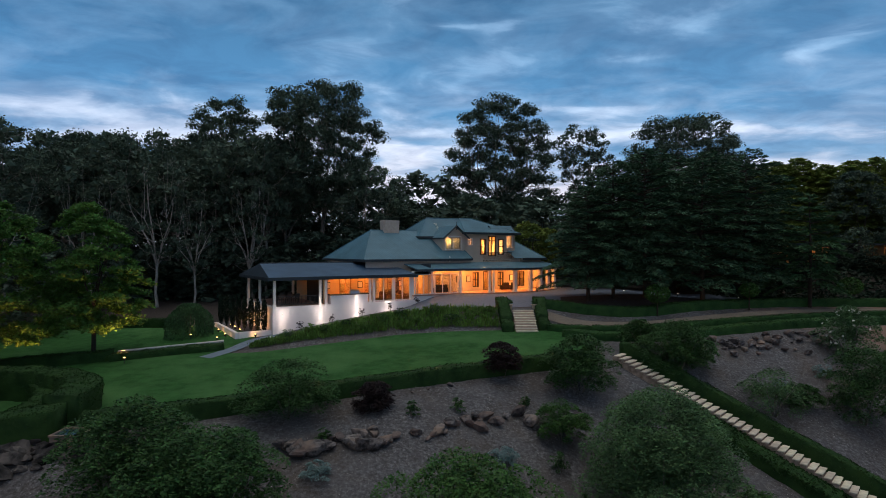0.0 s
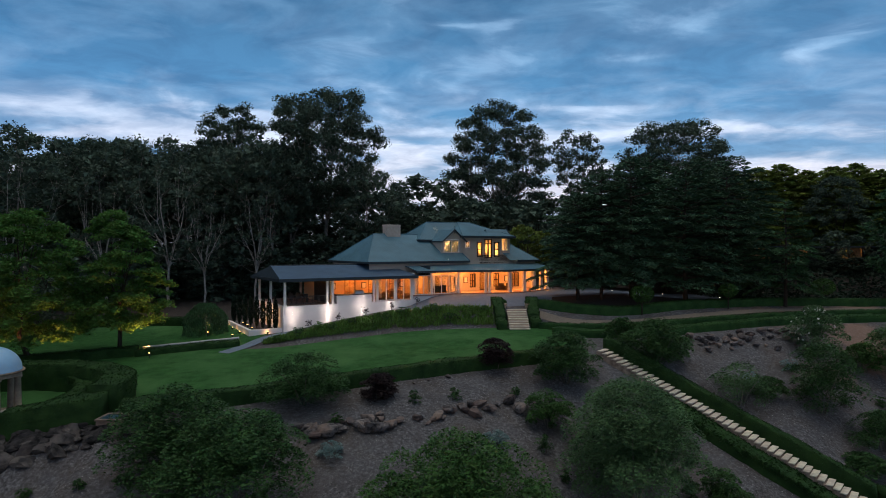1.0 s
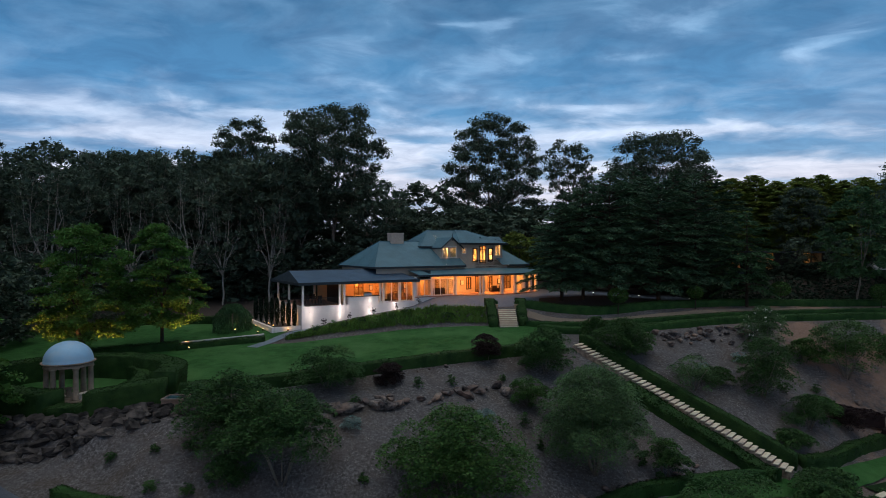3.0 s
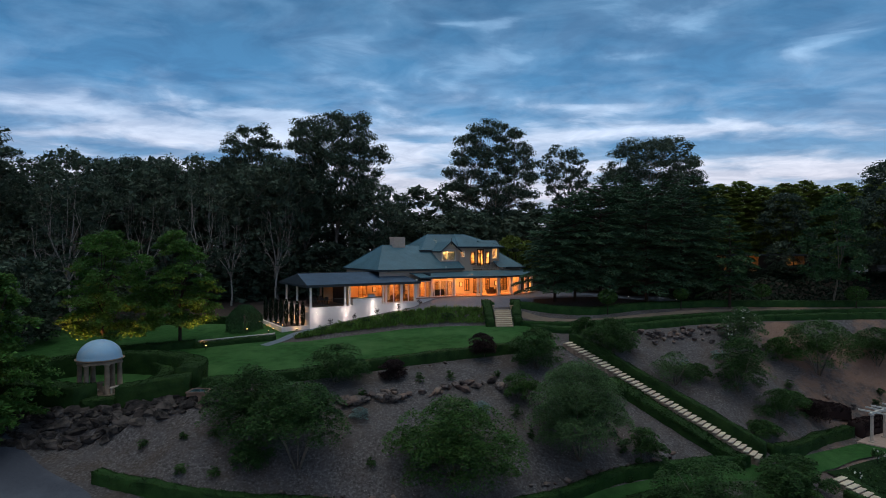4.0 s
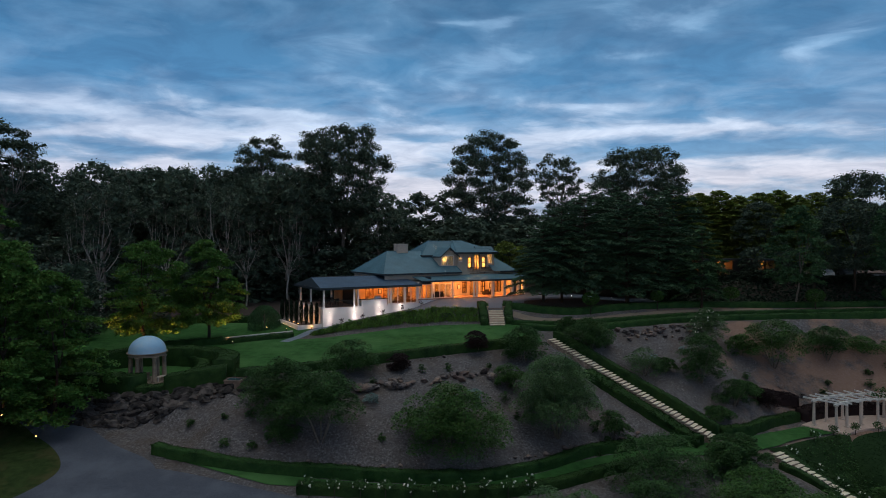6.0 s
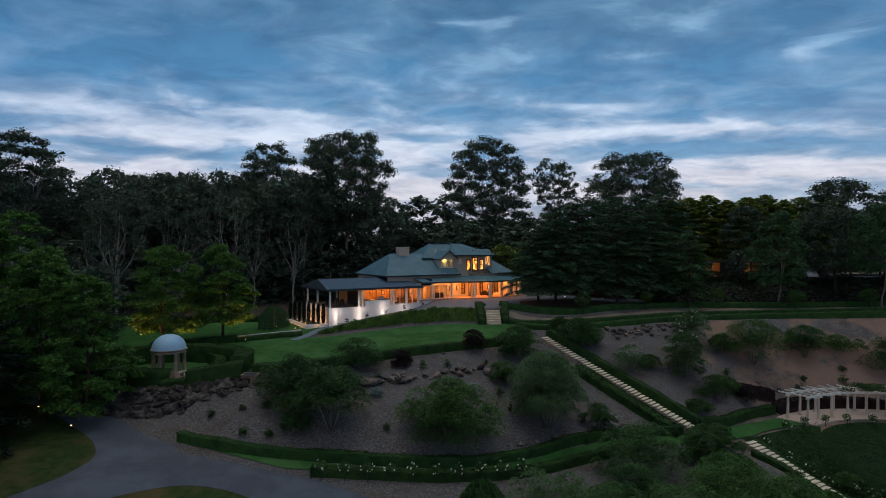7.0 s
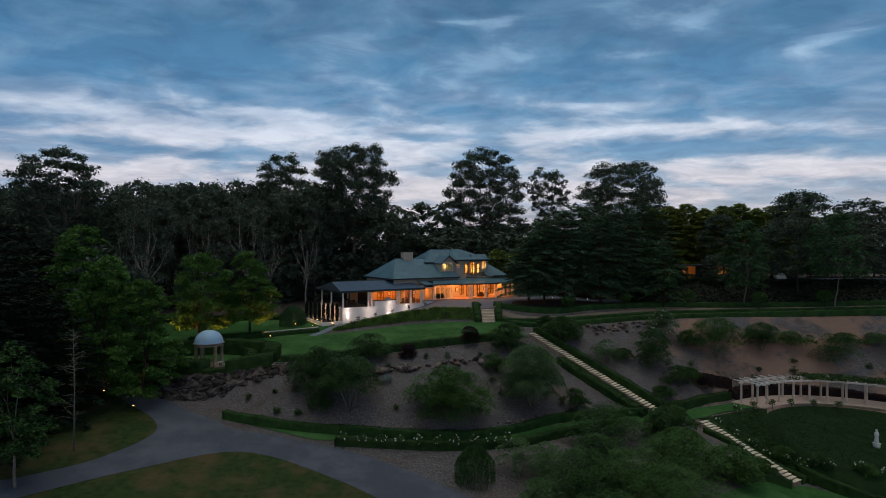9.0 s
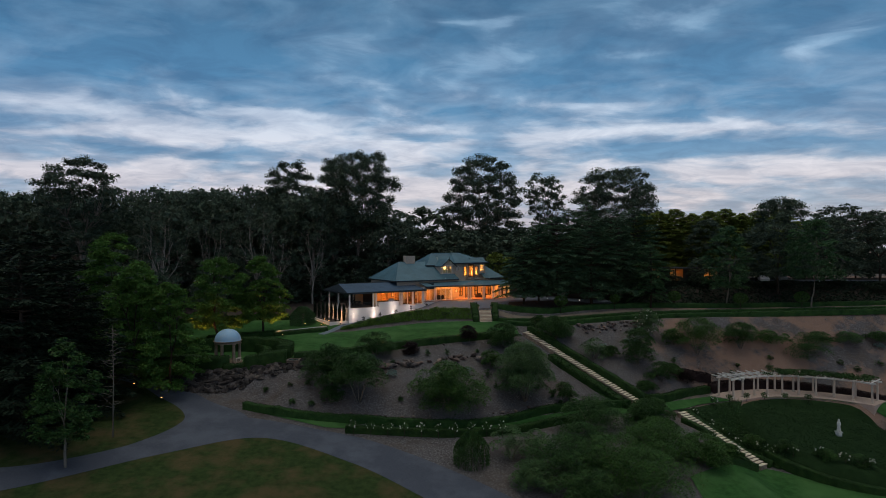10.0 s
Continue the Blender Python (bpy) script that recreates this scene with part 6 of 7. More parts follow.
shrub("shrub", -13.7, 26.4, 6.8, 5.0, "large spreading green shrub on the mulched slope", 201, SHRUB_LEAF, 9000, 0.22, tufts=40)
shrub("shrub_tree", -9.8, 24.1, 7.2, 5.7, "multi-stemmed shrub tree with bare pale legs", 202, SHRUB_LEAF, 9000, 0.22, 6, 0.38, tufts=44)
shrub("shrub", -13.0, 23.8, 3.0, 2.0, "low dark shrub below the larger one", 203, SHRUB_LEAF, 2600, 0.18)
shrub("shrub", -8.9, 34.0, 5.4, 3.0, "dense dark round shrub below the lawn hedge", 204, SHRUB_LEAF, 6000, 0.18, tufts=40)
shrub("shrub", 1.1, 24.2, 8.2, 5.4, "very large layered green shrub on the slope", 205, BRIGHT_LEAF, 13000, 0.24, tufts=60)
shrub("shrub_tree", 10.8, 28.9, 7.7, 7.3, "tall rounded grey-green shrub with visible stems", 206, GREY_LEAF, 27000, 0.18, 7, 0.22, tufts=84)
shrub("shrub", 16.1, 29.8, 3.3, 2.7, "drooping dark green shrub beside the steps", 207, SHRUB_LEAF, 3500, 0.18)
shrub("purple_maple", 4.0, 40.2, 2.9, 2.4, "small mop-headed purple maple below the hedge", 208, PURPLE_LEAF, 3600, 0.18, 1, 0.25, "small tree", tufts=60)
shrub("purple_maple", -4.1, 35.0, 2.4, 1.6, "low purple maple below the hedge", 209, PURPLE_LEAF, 3000, 0.18, 3, 0.05, "small tree", tufts=50)
shrub("shrub", 7.0, 34.4, 3.3, 2.3, SL, 210, BRIGHT_LEAF, 3800, 0.16)
shrub("shrub", 9.2, 39.6, 5.2, 3.5, "broad dark green shrub beside the steps", 211, SHRUB_LEAF, 6500, 0.2, tufts=40)
shrub("shrub", 17.3, 43.6, 5.4, 3.6, "broad dark green shrub beyond the stair hedge", 212, SHRUB_LEAF, 6000, 0.2, tufts=40)
shrub("shrub", 22.6, 40.4, 5.0, 2.9, "sparse twiggy grey shrub on the slope", 213, GREY_LEAF, 2200, 0.18)
shrub("shrub", 29.2, 41.0, 5.4, 5.2, "large grey-green shrub on the slope", 214, SHRUB_LEAF, 7000, 0.2, tufts=40)
rose = shrub("rose_shrub", 33.2, 48.4, 4.4, 4.6, "tall loose rose shrub with white flowers", 215, GREY_LEAF, 4000, 0.2, tufts=34)
shrub("shrub", 40.4, 46.4, 7.6, 5.6, "spreading maple-like shrub on the bare slope", 216, BRIGHT_LEAF, 6500, 0.22, 5, 0.25, tufts=40)
shrub("shrub", 48.0, 48.2, 5.8, 4.0, "spreading green shrub on the bare slope", 217, SHRUB_LEAF, 5000, 0.22, 5, 0.25, tufts=36)
shrub("shrub", 31.6, 38.2, 4.3, 2.5, SL, 218, SHRUB_LEAF, 3500, 0.18)
shrub("shrub", 36.0, 39.8, 2.8, 1.8, "low dark purple shrub near the pergola", 219, PURPLE_LEAF, 2000, 0.18)
for i, (x, y, w, h, m) in enumerate(((6.3, 32.0, 1.15, 1.1, 0), (-1.8, 34.6, 0.95, 0.9, 0), (0.85, 35.6, 0.95, 0.8, 0), (7.2, 30, 0.75, 0.7, 0), (-4.8, 24.6, 0.7, 0.7, 0), (-17.6, 23.5, 1.1, 0.6, 0), (-15.3, 23.4, 1.1, 0.6, 0),
                                     (-16.3, 26.2, 1.1, 1.0, 0), (-21.6, 26.4, 0.9, 0.6, 0), (-18.5, 26, 0.7, 0.5, 0), (3.4, 31.6, 1.9, 0.95, 1), (-6.2, 29.0, 1.7, 0.8, 1), (5.2, 37.2, 0.7, 0.6, 0), (-6.4, 31.6, 0.9, 0.8, 0),
                                     (12.8, 31.6, 0.9, 0.7, 0), (14.2, 27.6, 0.6, 0.5, 0), (24.8, 43.2, 1.8, 0.9, 1), (29.4, 45.6, 2.0, 1.0, 1), (22.6, 42.5, 1.0, 0.9, 0), (31.8, 42.2, 1.2, 0.9, 0), (35.6, 43.6, 1.0, 0.8, 0), (44.6, 43.6, 1.1, 0.9, 0), (51, 45, 1.3, 1.0, 0))):
    shrub("tuft" if m == 0 else "silver_shrub", x, y, w, h, ("small green tuft planted in the mulch", "low silver-blue mounded shrub in the mulch")[m], 230 + i, (SHRUB_LEAF, BLUE_LEAF)[m], 1100 + 700 * m, 0.10, 3, 0.02, "shrub", ("small tufts on the slope", "silver shrubs on the slope")[m], 0.5, 22)
def weeping_shrub(x, y, wide, tall, label, seed, mat, name="weeping_shrub", category="shrub"):
    """A mop of hanging strands over a short stem."""
    r = np.random.default_rng(seed)
    ob = thing(name, label, category, at=pose(x, y, float(height(x, y))))
    part("trunk", Geo().tube([(0, 0, -0.3), (0.05, 0, tall * 0.5), (0, 0.05, tall * 0.85)], [0.09, 0.07, 0.03], 7).mesh("trunk", TWIG, True), ob)
    strands = int(64 * wide)
    a, reach = r.uniform(0, 6.28, strands), wide / 2 * np.sqrt(r.uniform(0.15, 1, strands))
    k = 46
    t = np.linspace(0, 1, k)[None, :] + r.uniform(0, 0.02, (strands, k))
    out = reach[:, None] * np.minimum(1.0, t * 2.2) ** 0.6
    z = tall * (0.98 - 0.36 * (reach[:, None] / wide * 2) ** 2) - np.maximum(0, t - 0.3) * tall * r.uniform(0.75, 1.15, (strands, 1))
    p = np.stack([out * np.cos(a)[:, None], out * np.sin(a)[:, None], np.maximum(z, 0.05)], -1).reshape(-1, 3)
    p += r.normal(scale=0.05, size=p.shape)
    part("leaves", quads("leaves", leaf_quads(r, p, 0.20, 2.2, 0.0, 0.5)[:, :3], mat), ob)


weeping_shrub(-24.0, 56.0, 4.4, 3.3, "small weeping tree with brown-green strands beside the terrace path", 266, FEATHER_LEAF, "weeping_tree", "tree")
weeping_shrub(3.2, 13.4, 3.7, 3.5, "weeping dark green shrub on bare mulch", 268, SHRUB_LEAF)
shrub("shrub", 7.4, 15.0, 4.4, 3.3, "open twiggy grey-green shrub on bare mulch", 269, GREY_LEAF, 1500, 0.2, 7, 0.2, tufts=20)
shrub("shrub", 10.2, 16.4, 3.8, 2.6, "open twiggy grey-green shrub on bare mulch", 267, GREY_LEAF, 1300, 0.2, 6, 0.2, tufts=18)
for i, (x, y, w, h, m) in enumerate(((18.0, 22.6, 7.6, 4.2, SHRUB_LEAF), (12.3, 11.4, 7.6, 4.2, SHRUB_LEAF), (17.2, 11.0, 8.6, 4.6, BRIGHT_LEAF), (23.0, 15.4, 8.6, 4.4, BRIGHT_LEAF), (28.2, 17.0, 5.6, 2.9, BRIGHT_LEAF), (24.6, 19.8, 6.0, 3.2, BRIGHT_LEAF),
                                     (31.6, 18.4, 2.8, 1.5, BRIGHT_LEAF), (19.3, 8.6, 9.4, 4.2, BRIGHT_LEAF), (15.0, 16.0, 6.4, 3.6, SHRUB_LEAF), (26.8, 28.0, 4.6, 2.5, SHRUB_LEAF), (24.6, 25.6, 4.2, 2.6, SHRUB_LEAF), (9.0, 9.8, 4.6, 2.4, GREY_LEAF), (13.6, 7.0, 6.4, 3.0, SHRUB_LEAF))):
    shrub("shrub", x, y, w, h, "large garden shrub above the lower lawn", 270 + i, m, 5600, 0.22, 5, 0.1, "shrub", "shrubs above the lower lawn", 0.6, 34)

EAST = "shrubs on the eastern slope"
for i, (x, y, w, h) in enumerate(((57.7, 46.9, 6.6, 3.8), (53.1, 49.2, 5.8, 1.8), (61.4, 49.4, 5.0, 1.5), (66.0, 49.4, 5.0, 1.5), (71.4, 49.6, 4.2, 1.4), (37.0, 47.6, 3.4, 2.4), (25.2, 41.6, 2.6, 1.6), (18.8, 44.6, 3.6, 2.4), (15.6, 46.8, 3.2, 2.2), (33.8, 40.6, 3.4, 1.4), (28.6, 35.6, 3.2, 1.0))):
    shrub("shrub", x, y, w, h, "green shrub planted on the eastern slope", 290 + i, (SHRUB_LEAF, BRIGHT_LEAF, SHRUB_LEAF, GREY_LEAF)[i % 4], 2600, 0.22, 4, 0.08, "shrub", EAST, 0.6, 24)
for i, (x, y, w, h) in enumerate(((51.9, 46.5, 1.2, 0.7), (62.7, 46.1, 1.4, 0.8), (64.8, 45.2, 1.3, 0.9), (69.0, 46.1, 1.6, 1.0), (59.6, 44.6, 1.0, 0.6), (46.0, 45.0, 1.0, 0.7))):
    shrub("tuft", x, y, w, h, "small green tuft planted in bare pink soil", 310 + i, SHRUB_LEAF, 1100, 0.10, 3, 0.02, "shrub", "small tufts on the slope", 0.5, 22)
shrub("silver_shrub", 70.8, 48.6, 2.0, 0.8, "low silver-blue mounded shrub in the mulch", 318, BLUE_LEAF, 1800, 0.10, 3, 0.02, "shrub", "silver shrubs on the slope", 0.5, 22)

# ---- topiary standards along the path ----


def standard(x, y, wide, tall, seed):
    rng = np.random.default_rng(seed)
    ob = thing("topiary_tree", "ball-headed topiary tree rising from the hedge", "topiary tree", "topiary along the path", at=pose(x, y, float(height(x, y))))
    part("stem", Geo().tube([(0, 0, -0.3), (0.02, 0, tall * 0.5), (0, 0, tall * 0.75)], [0.08, 0.07, 0.05], 7).mesh("stem", DARK_BARK, True), ob)
    c = (0, 0, tall - wide * 0.38)
    p = np.concatenate([clump_points(rng, c, (wide / 2, wide / 2, wide * 0.38), 1800, 0.8)])
    part("head", quads("head", leaf_quads(rng, p, 0.18, 0, 0.1, 0.7), BRIGHT_LEAF), ob)


for i, (x, y, w, h) in enumerate(((21.4, 59.0, 2.5, 3.2), (31.6, 61.0, 2.0, 2.8), (43, 62.4, 2.4, 3.1), (54, 60.0, 2.6, 3.0), (65, 59.8, 2.6, 3.0))):
    standard(x, y, w, h, 300 + i)

# columnar trees by the terrace side
for i in range(8):
    u = i / 7
    p = place_house @ Vector((-15.1 - 2.2 * u, 1.0 + 8.2 * u, 0))
    rng = np.random.default_rng(320 + i)
    ob = thing("column_cypress", "slim dark column cypress against the lit wall", "cypress", "column cypresses", at=pose(p.x, p.y, float(height(p.x, p.y))))
    part("stem", Geo().tube([(0, 0, -0.3), (0, 0, 3.0)], [0.05, 0.02], 6).mesh("stem", DARK_BARK), ob)
    q = clump_points(rng, (0, 0, 1.75), (0.30, 0.30, 1.62), 1700, 0.5)
    part("crown", quads("crown", leaf_quads(rng, q, 0.13, 0, 0.0, 0.6), DEEP_LEAF), ob)


# ---- rotunda ----
ROTUNDA_STONE = material("brown_sandstone", (0.40, 0.30, 0.22), 0.9, (0.27, 0.20, 0.15), 3, 0.6, 0.4, 25, stain=(0.20, 0.15, 0.12), stain_scale=0.8)



PALE_BENCH = material("pale_bench_stone", (0.62, 0.52, 0.45), 0.9, (0.48, 0.40, 0.34), 5, 0.6, 0.3, 25)


def rotunda():
    x, y = GAZ
    z = float(height(x, y)) - 0.05
    ob = thing("rotunda", "small stone garden rotunda with a pale domed roof", "rotunda", at=pose(x, y, z))
    part("plinth", Geo().lathe([(2.05, -0.6), (2.05, 0.14), (1.9, 0.16), (1.9, 0.3), (1.86, 0.32)], sides=36).mesh("plinth", ROTUNDA_STONE), ob, "round sandstone plinth")
    col = Geo().lathe([(0.28, 0.3), (0.28, 0.42), (0.22, 0.48), (0.205, 1.5), (0.18, 2.6), (0.24, 2.66), (0.27, 2.78)], sides=14).mesh("column", ROTUNDA_STONE, True)
    for k in range(6):
        a = 6.283 * k / 6 + 0.35
        part("column", col, ob, "sandstone column", at=pose(1.5 * math.cos(a), 1.5 * math.sin(a), 0))
    part("entablature", Geo().lathe([(1.34, 2.78), (1.68, 2.78), (1.68, 2.98), (1.76, 3.0), (1.86, 3.08), (1.86, 3.14), (1.3, 3.14)], sides=40).mesh("entablature", ROTUNDA_STONE), ob, "sandstone ring beam")
    prof = [(1.74, 3.14)] + [(1.7 * math.cos(radians(a)), 3.2 + 1.5 * math.sin(radians(a))) for a in range(0, 90, 8)] + [(0.03, 4.7)]
    part("dome", Geo().lathe(prof, sides=40).mesh("dome", DOME, True), ob, "pale blue-grey metal dome")
    for side in (-34, 34):
        b = radians(side - 52)
        bench = thing("stone_bench", "small pale stone bench on the rotunda floor", "bench", "rotunda benches", at=pose(x + 1.55 * math.cos(b), y + 1.55 * math.sin(b), z + 0.32, 0, 0, math.degrees(b) + 90))
        part("seat", Geo().box(-0.55, -0.2, 0.40, 0.55, 0.2, 0.50, chamfer=0.02).mesh("seat", PALE_BENCH), bench)
        for q in (-0.38, 0.38):
            part("support", Geo().box(q - 0.08, -0.15, 0, q + 0.08, 0.15, 0.40).mesh("support", PALE_BENCH), bench)
    seat = Geo().lathe([(0.3, 0.3), (0.22, 0.4), (0.2, 0.9), (0.34, 1.0), (0.3, 1.06)], sides=16).mesh("pedestal", ROTUNDA_STONE, True)
    part("pedestal", seat, ob)


rotunda()


# ---- pergola ----
def pergola():
    cx, cy, r0, r1 = 48.4, 25.5, 14.9, 12.8
    floor_z = -10.0
    ob = thing("pergola", "curved stone colonnade pergola with white beams and climbing plants", "pergola", at=pose(cx, cy, floor_z))
    a0, a1, n = 126, 38, 10
    g = Geo()
    m = 40
    for i in range(m + 1):
        a = radians(a0 + 3 + (a1 - a0 - 6) * i / m)
        for r, z in ((11.6, -2.2), (11.6, 0.0), (15.8, 0.0), (15.8, -2.2)):
            g.v.append((r * math.cos(a), r * math.sin(a), z))
    for i in range(m):
        for k in range(3):
            b = 4 * i + k
            g.f.append((b, b + 4, b + 5, b + 1))
    g.f += [(3, 2, 1, 0), (4 * m, 4 * m + 1, 4 * m + 2, 4 * m + 3)]
    part("paving", g.mesh("paving", PINK_PAVING), ob, "pale pink paved pergola floor")
    col = Geo().box(-0.2, -0.2, 0, 0.2, 0.2, 0.12).lathe([(0.15, 0.12), (0.14, 1.2), (0.125, 2.38), (0.15, 2.42), (0.16, 2.48)], sides=12).box(-0.17, -0.17, 2.48, 0.17, 0.17, 2.55).mesh("column", PALE_BENCH)
    for r in (r0, r1):
        for i in range(n):
            a = a0 + (a1 - a0) * i / (n - 1)
            part("column", col, ob, "pale stone column", at=pose(r * math.cos(radians(a)), r * math.sin(radians(a)), 0, 0, 0, a))
        b = Geo()
        pts = [(r * math.cos(radians(q)), r * math.sin(radians(q))) for q in np.linspace(a0 + 2, a1 - 2, 37)]
        for i in range(36):
            (xa, ya), (xb, yb) = pts[i], pts[i + 1]
            ux, uy = -ya / r * 0 + xa / r * 0.1, ya / r * 0.1
            vx, vy = xb / r * 0.1, yb / r * 0.1
            k = len(b.v)
            for z in (2.55, 2.74):
                b.v += [(xa - ux, ya - uy, z), (xb - vx, yb - vy, z), (xb + vx, yb + vy, z), (xa + ux, ya + uy, z)]
            b.f += [(k + 4, k + 5, k + 6, k + 7), (k + 3, k + 2, k + 1, k), (k, k + 1, k + 5, k + 4), (k + 2, k + 3, k + 7, k + 6)]
        part("beam", b.mesh("beam", WHITE_PAINT), ob, "curved white beam")
    rng = np.random.default_rng(77)
    raf = Geo().box(-2.1, -0.04, 0, 2.1, 0.04, 0.14).mesh("rafter", WHITE_PAINT)
    for i in range(19):
        a = a0 + (a1 - a0) * i / 18
        r = (r0 + r1) / 2
        part("rafter", raf, ob, at=pose(r * math.cos(radians(a)), r * math.sin(radians(a)), 2.745, 0, 0, a + rng.normal() * 3))
    pts = []
    for _ in range(60):
        a = radians(rng.uniform(a1 + 2, a0 - 30))
        r = rng.uniform(12.4, 15.4)
        pts.append(clump_points(rng, (r * math.cos(a), r * math.sin(a), 3.05 + rng.normal() * 0.1), (0.9, 0.9, 0.22), 70, 0.1))
    part("climber", quads("climber", leaf_quads(rng, np.concatenate(pts), 0.22, 0, 0.3, 0.7), CLIMBER_LEAF), ob, "leafy climber over the rafters")


pergola()


def statue():
    x, y = 49.0, 26.0
    g = Geo().box(-0.45, -0.45, -0.4, 0.45, 0.45, 0.12).box(-0.32, -0.32, 0.12, 0.32, 0.32, 0.75).box(-0.4, -0.4, 0.75, 0.4, 0.4, 0.85)
    g.lathe([(0.3, 0.85), (0.27, 1.1), (0.21, 1.5), (0.25, 1.8), (0.28, 2.05), (0.22, 2.2), (0.09, 2.28), (0.13, 2.4), (0.13, 2.55), (0.05, 2.64)], sides=14)
    thing("statue", "pale stone garden statue on a pedestal among roses", "statue", at=pose(x, y, float(height(x, y)) - 0.1) @ Matrix.Diagonal((0.8, 0.8, 0.86, 1)), mesh=g.mesh("statue", STATUE, True))


statue()

# ---- rocks ----


def rock_mesh(seed, rough=0.28):
    """A weathered boulder about one metre across."""
    rng = np.random.default_rng(seed)
    bm = bmesh.new()
    bmesh.ops.create_icosphere(bm, subdivisions=2, radius=0.5)
    planes = rng.normal(size=(11, 3))
    planes /= np.linalg.norm(planes, axis=1)[:, None]
    for v in bm.verts:
        for p in planes:
            d = float(np.dot(p, v.co))
            if d > 0.27:
                v.co -= Vector(p) * (d - 0.27) * 0.97
        v.co *= 1 + rough * 0.4 * noise.noise(v.co * 4 + Vector((seed, 0, 0)))
    me = bpy.data.meshes.new("rock")
    bm.to_mesh(me)
    bm.free()
    me.materials.append(ROCK)
    return me


ROCKS = [rock_mesh(s) for s in range(6)]
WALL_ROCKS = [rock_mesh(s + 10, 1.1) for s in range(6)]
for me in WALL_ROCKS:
    me.materials[0] = DARK_ROCK
rng = np.random.default_rng(11)


def rocks_along(line, step, size, jitter, label, group, lift=0.24):
    for p in along(line, step):
        x, y = p + rng.normal(size=2) * jitter
        f = size * 1.05 * rng.uniform(0.55, 1.35)
        thing("rock", label, "rock", group, mesh=ROCKS[int(rng.integers(0, 6))],
              at=pose(x, y, float(height(x, y)) + lift * f, rng.uniform(-15, 15), rng.uniform(-15, 15), rng.uniform(0, 360)) @ Matrix.Diagonal((f * 1.35, f * 1.05, f * 0.8, 1)))


RL = "weathered brown boulder set in the mulched slope"
RG = "boulders on the slope"
rocks_along([(-8.4, 30.5), (-5.5, 31.1), (-3.6, 31.6)], 0.42, 0.95, 0.28, RL, RG)
rocks_along([(-8.0, 31.2), (-5.5, 31.9), (-3.0, 32.4)], 0.6, 0.8, 0.25, RL, RG)
rocks_along([(-3.4, 31.7), (-2.1, 32.5), (-0.4, 32.9), (1.5, 34.2)], 0.5, 0.72, 0.28, RL, RG)
rocks_along([(1.4, 34.3), (3.2, 35.2), (5.2, 35.6)], 0.42, 0.8, 0.3, RL, RG)
rocks_along([(-6.6, 35.4), (-2.4, 37.2), (0.5, 38.2)], 1.2, 0.45, 0.2, RL, RG)
rocks_along([(21.4, 48.2), (23.1, 47.9), (26.8, 49.5), (29.7, 50.4), (33.5, 51.2)], 0.42, 0.75, 0.4, "brown boulder along the top of the bare slope", "boulders below the hedges")
rocks_along([(22.4, 47.2), (26, 48.4), (31, 49.8)], 0.7, 0.55, 0.5, "brown boulder along the top of the bare slope", "boulders below the hedges")
rocks_along([(6, 24.6), (10, 26.8), (14, 28.8), (19, 30.8)], 0.7, 0.5, 0.2, "small dark boulder behind the foot hedge", "boulders by the foot hedge")
rocks_along([(-10, 22.3), (-5, 22.2), (0, 22.6)], 0.8, 0.4, 0.2, "small dark boulder behind the foot hedge", "boulders by the foot hedge")
rocks_along([(32, 39.0), (35, 41), (38, 42.2), (42, 43)], 0.7, 0.6, 0.3, "brown boulder beside the pergola", "boulders by the pergola")

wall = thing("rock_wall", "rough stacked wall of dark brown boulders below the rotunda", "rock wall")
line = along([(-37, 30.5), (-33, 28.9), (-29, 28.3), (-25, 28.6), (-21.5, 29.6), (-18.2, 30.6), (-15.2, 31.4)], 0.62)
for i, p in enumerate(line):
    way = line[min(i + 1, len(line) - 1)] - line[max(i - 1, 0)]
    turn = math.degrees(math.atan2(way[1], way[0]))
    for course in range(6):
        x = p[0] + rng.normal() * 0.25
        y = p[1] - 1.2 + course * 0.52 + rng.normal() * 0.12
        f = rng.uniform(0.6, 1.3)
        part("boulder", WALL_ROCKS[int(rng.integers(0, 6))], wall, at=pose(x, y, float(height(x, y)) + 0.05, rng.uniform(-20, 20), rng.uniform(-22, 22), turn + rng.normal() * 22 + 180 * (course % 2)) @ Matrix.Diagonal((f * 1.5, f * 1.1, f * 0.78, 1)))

PEBBLE = material("pebble", (0.36, 0.33, 0.32), 0.9, (0.14, 0.12, 0.115), 1.0, 0.6, island=0.5)
# ---- pebbles and litter on the slope ----
n = 26000
px, py = rng.uniform(-20, 40, n), rng.uniform(20, 47, n)
keep = (py > curve(px, FOOT_X, FOOT_Y)) & (py < curve(px, CREST_X, CREST_Y))
c = drape(np.column_stack([px[keep], py[keep]]), 0.02)
thing("pebbles", "loose stones and bark litter on the mulch", "stones", kind="stuff", mesh=quads("pebbles", leaf_quads(rng, c, 0.085, 0, 0.5, 1.0)[:, :3], PEBBLE))

# ---- strap-leaved planting on the bank before the house ----
toe, top = along([(-16.5, 49.8), (-9, 52.8), (-2.3, 55.3), (5.2, 55.8)], 0.3), along([(-15.4, 51.4), (-9, 54.9), (-2, 57.6), (5.2, 57.9)], 0.3)
n = 2600
i, u = rng.uniform(0, 1, n), rng.uniform(0, 1, n)
clumpy = rng.uniform(0, 1, n) ** 1.5
line = lambda q, t: np.column_stack([np.interp(t, np.linspace(0, 1, len(q)), q[:, k]) for k in (0, 1)])
base = drape(line(toe, i) * (1 - u)[:, None] + line(top, i) * u[:, None])
blades = []
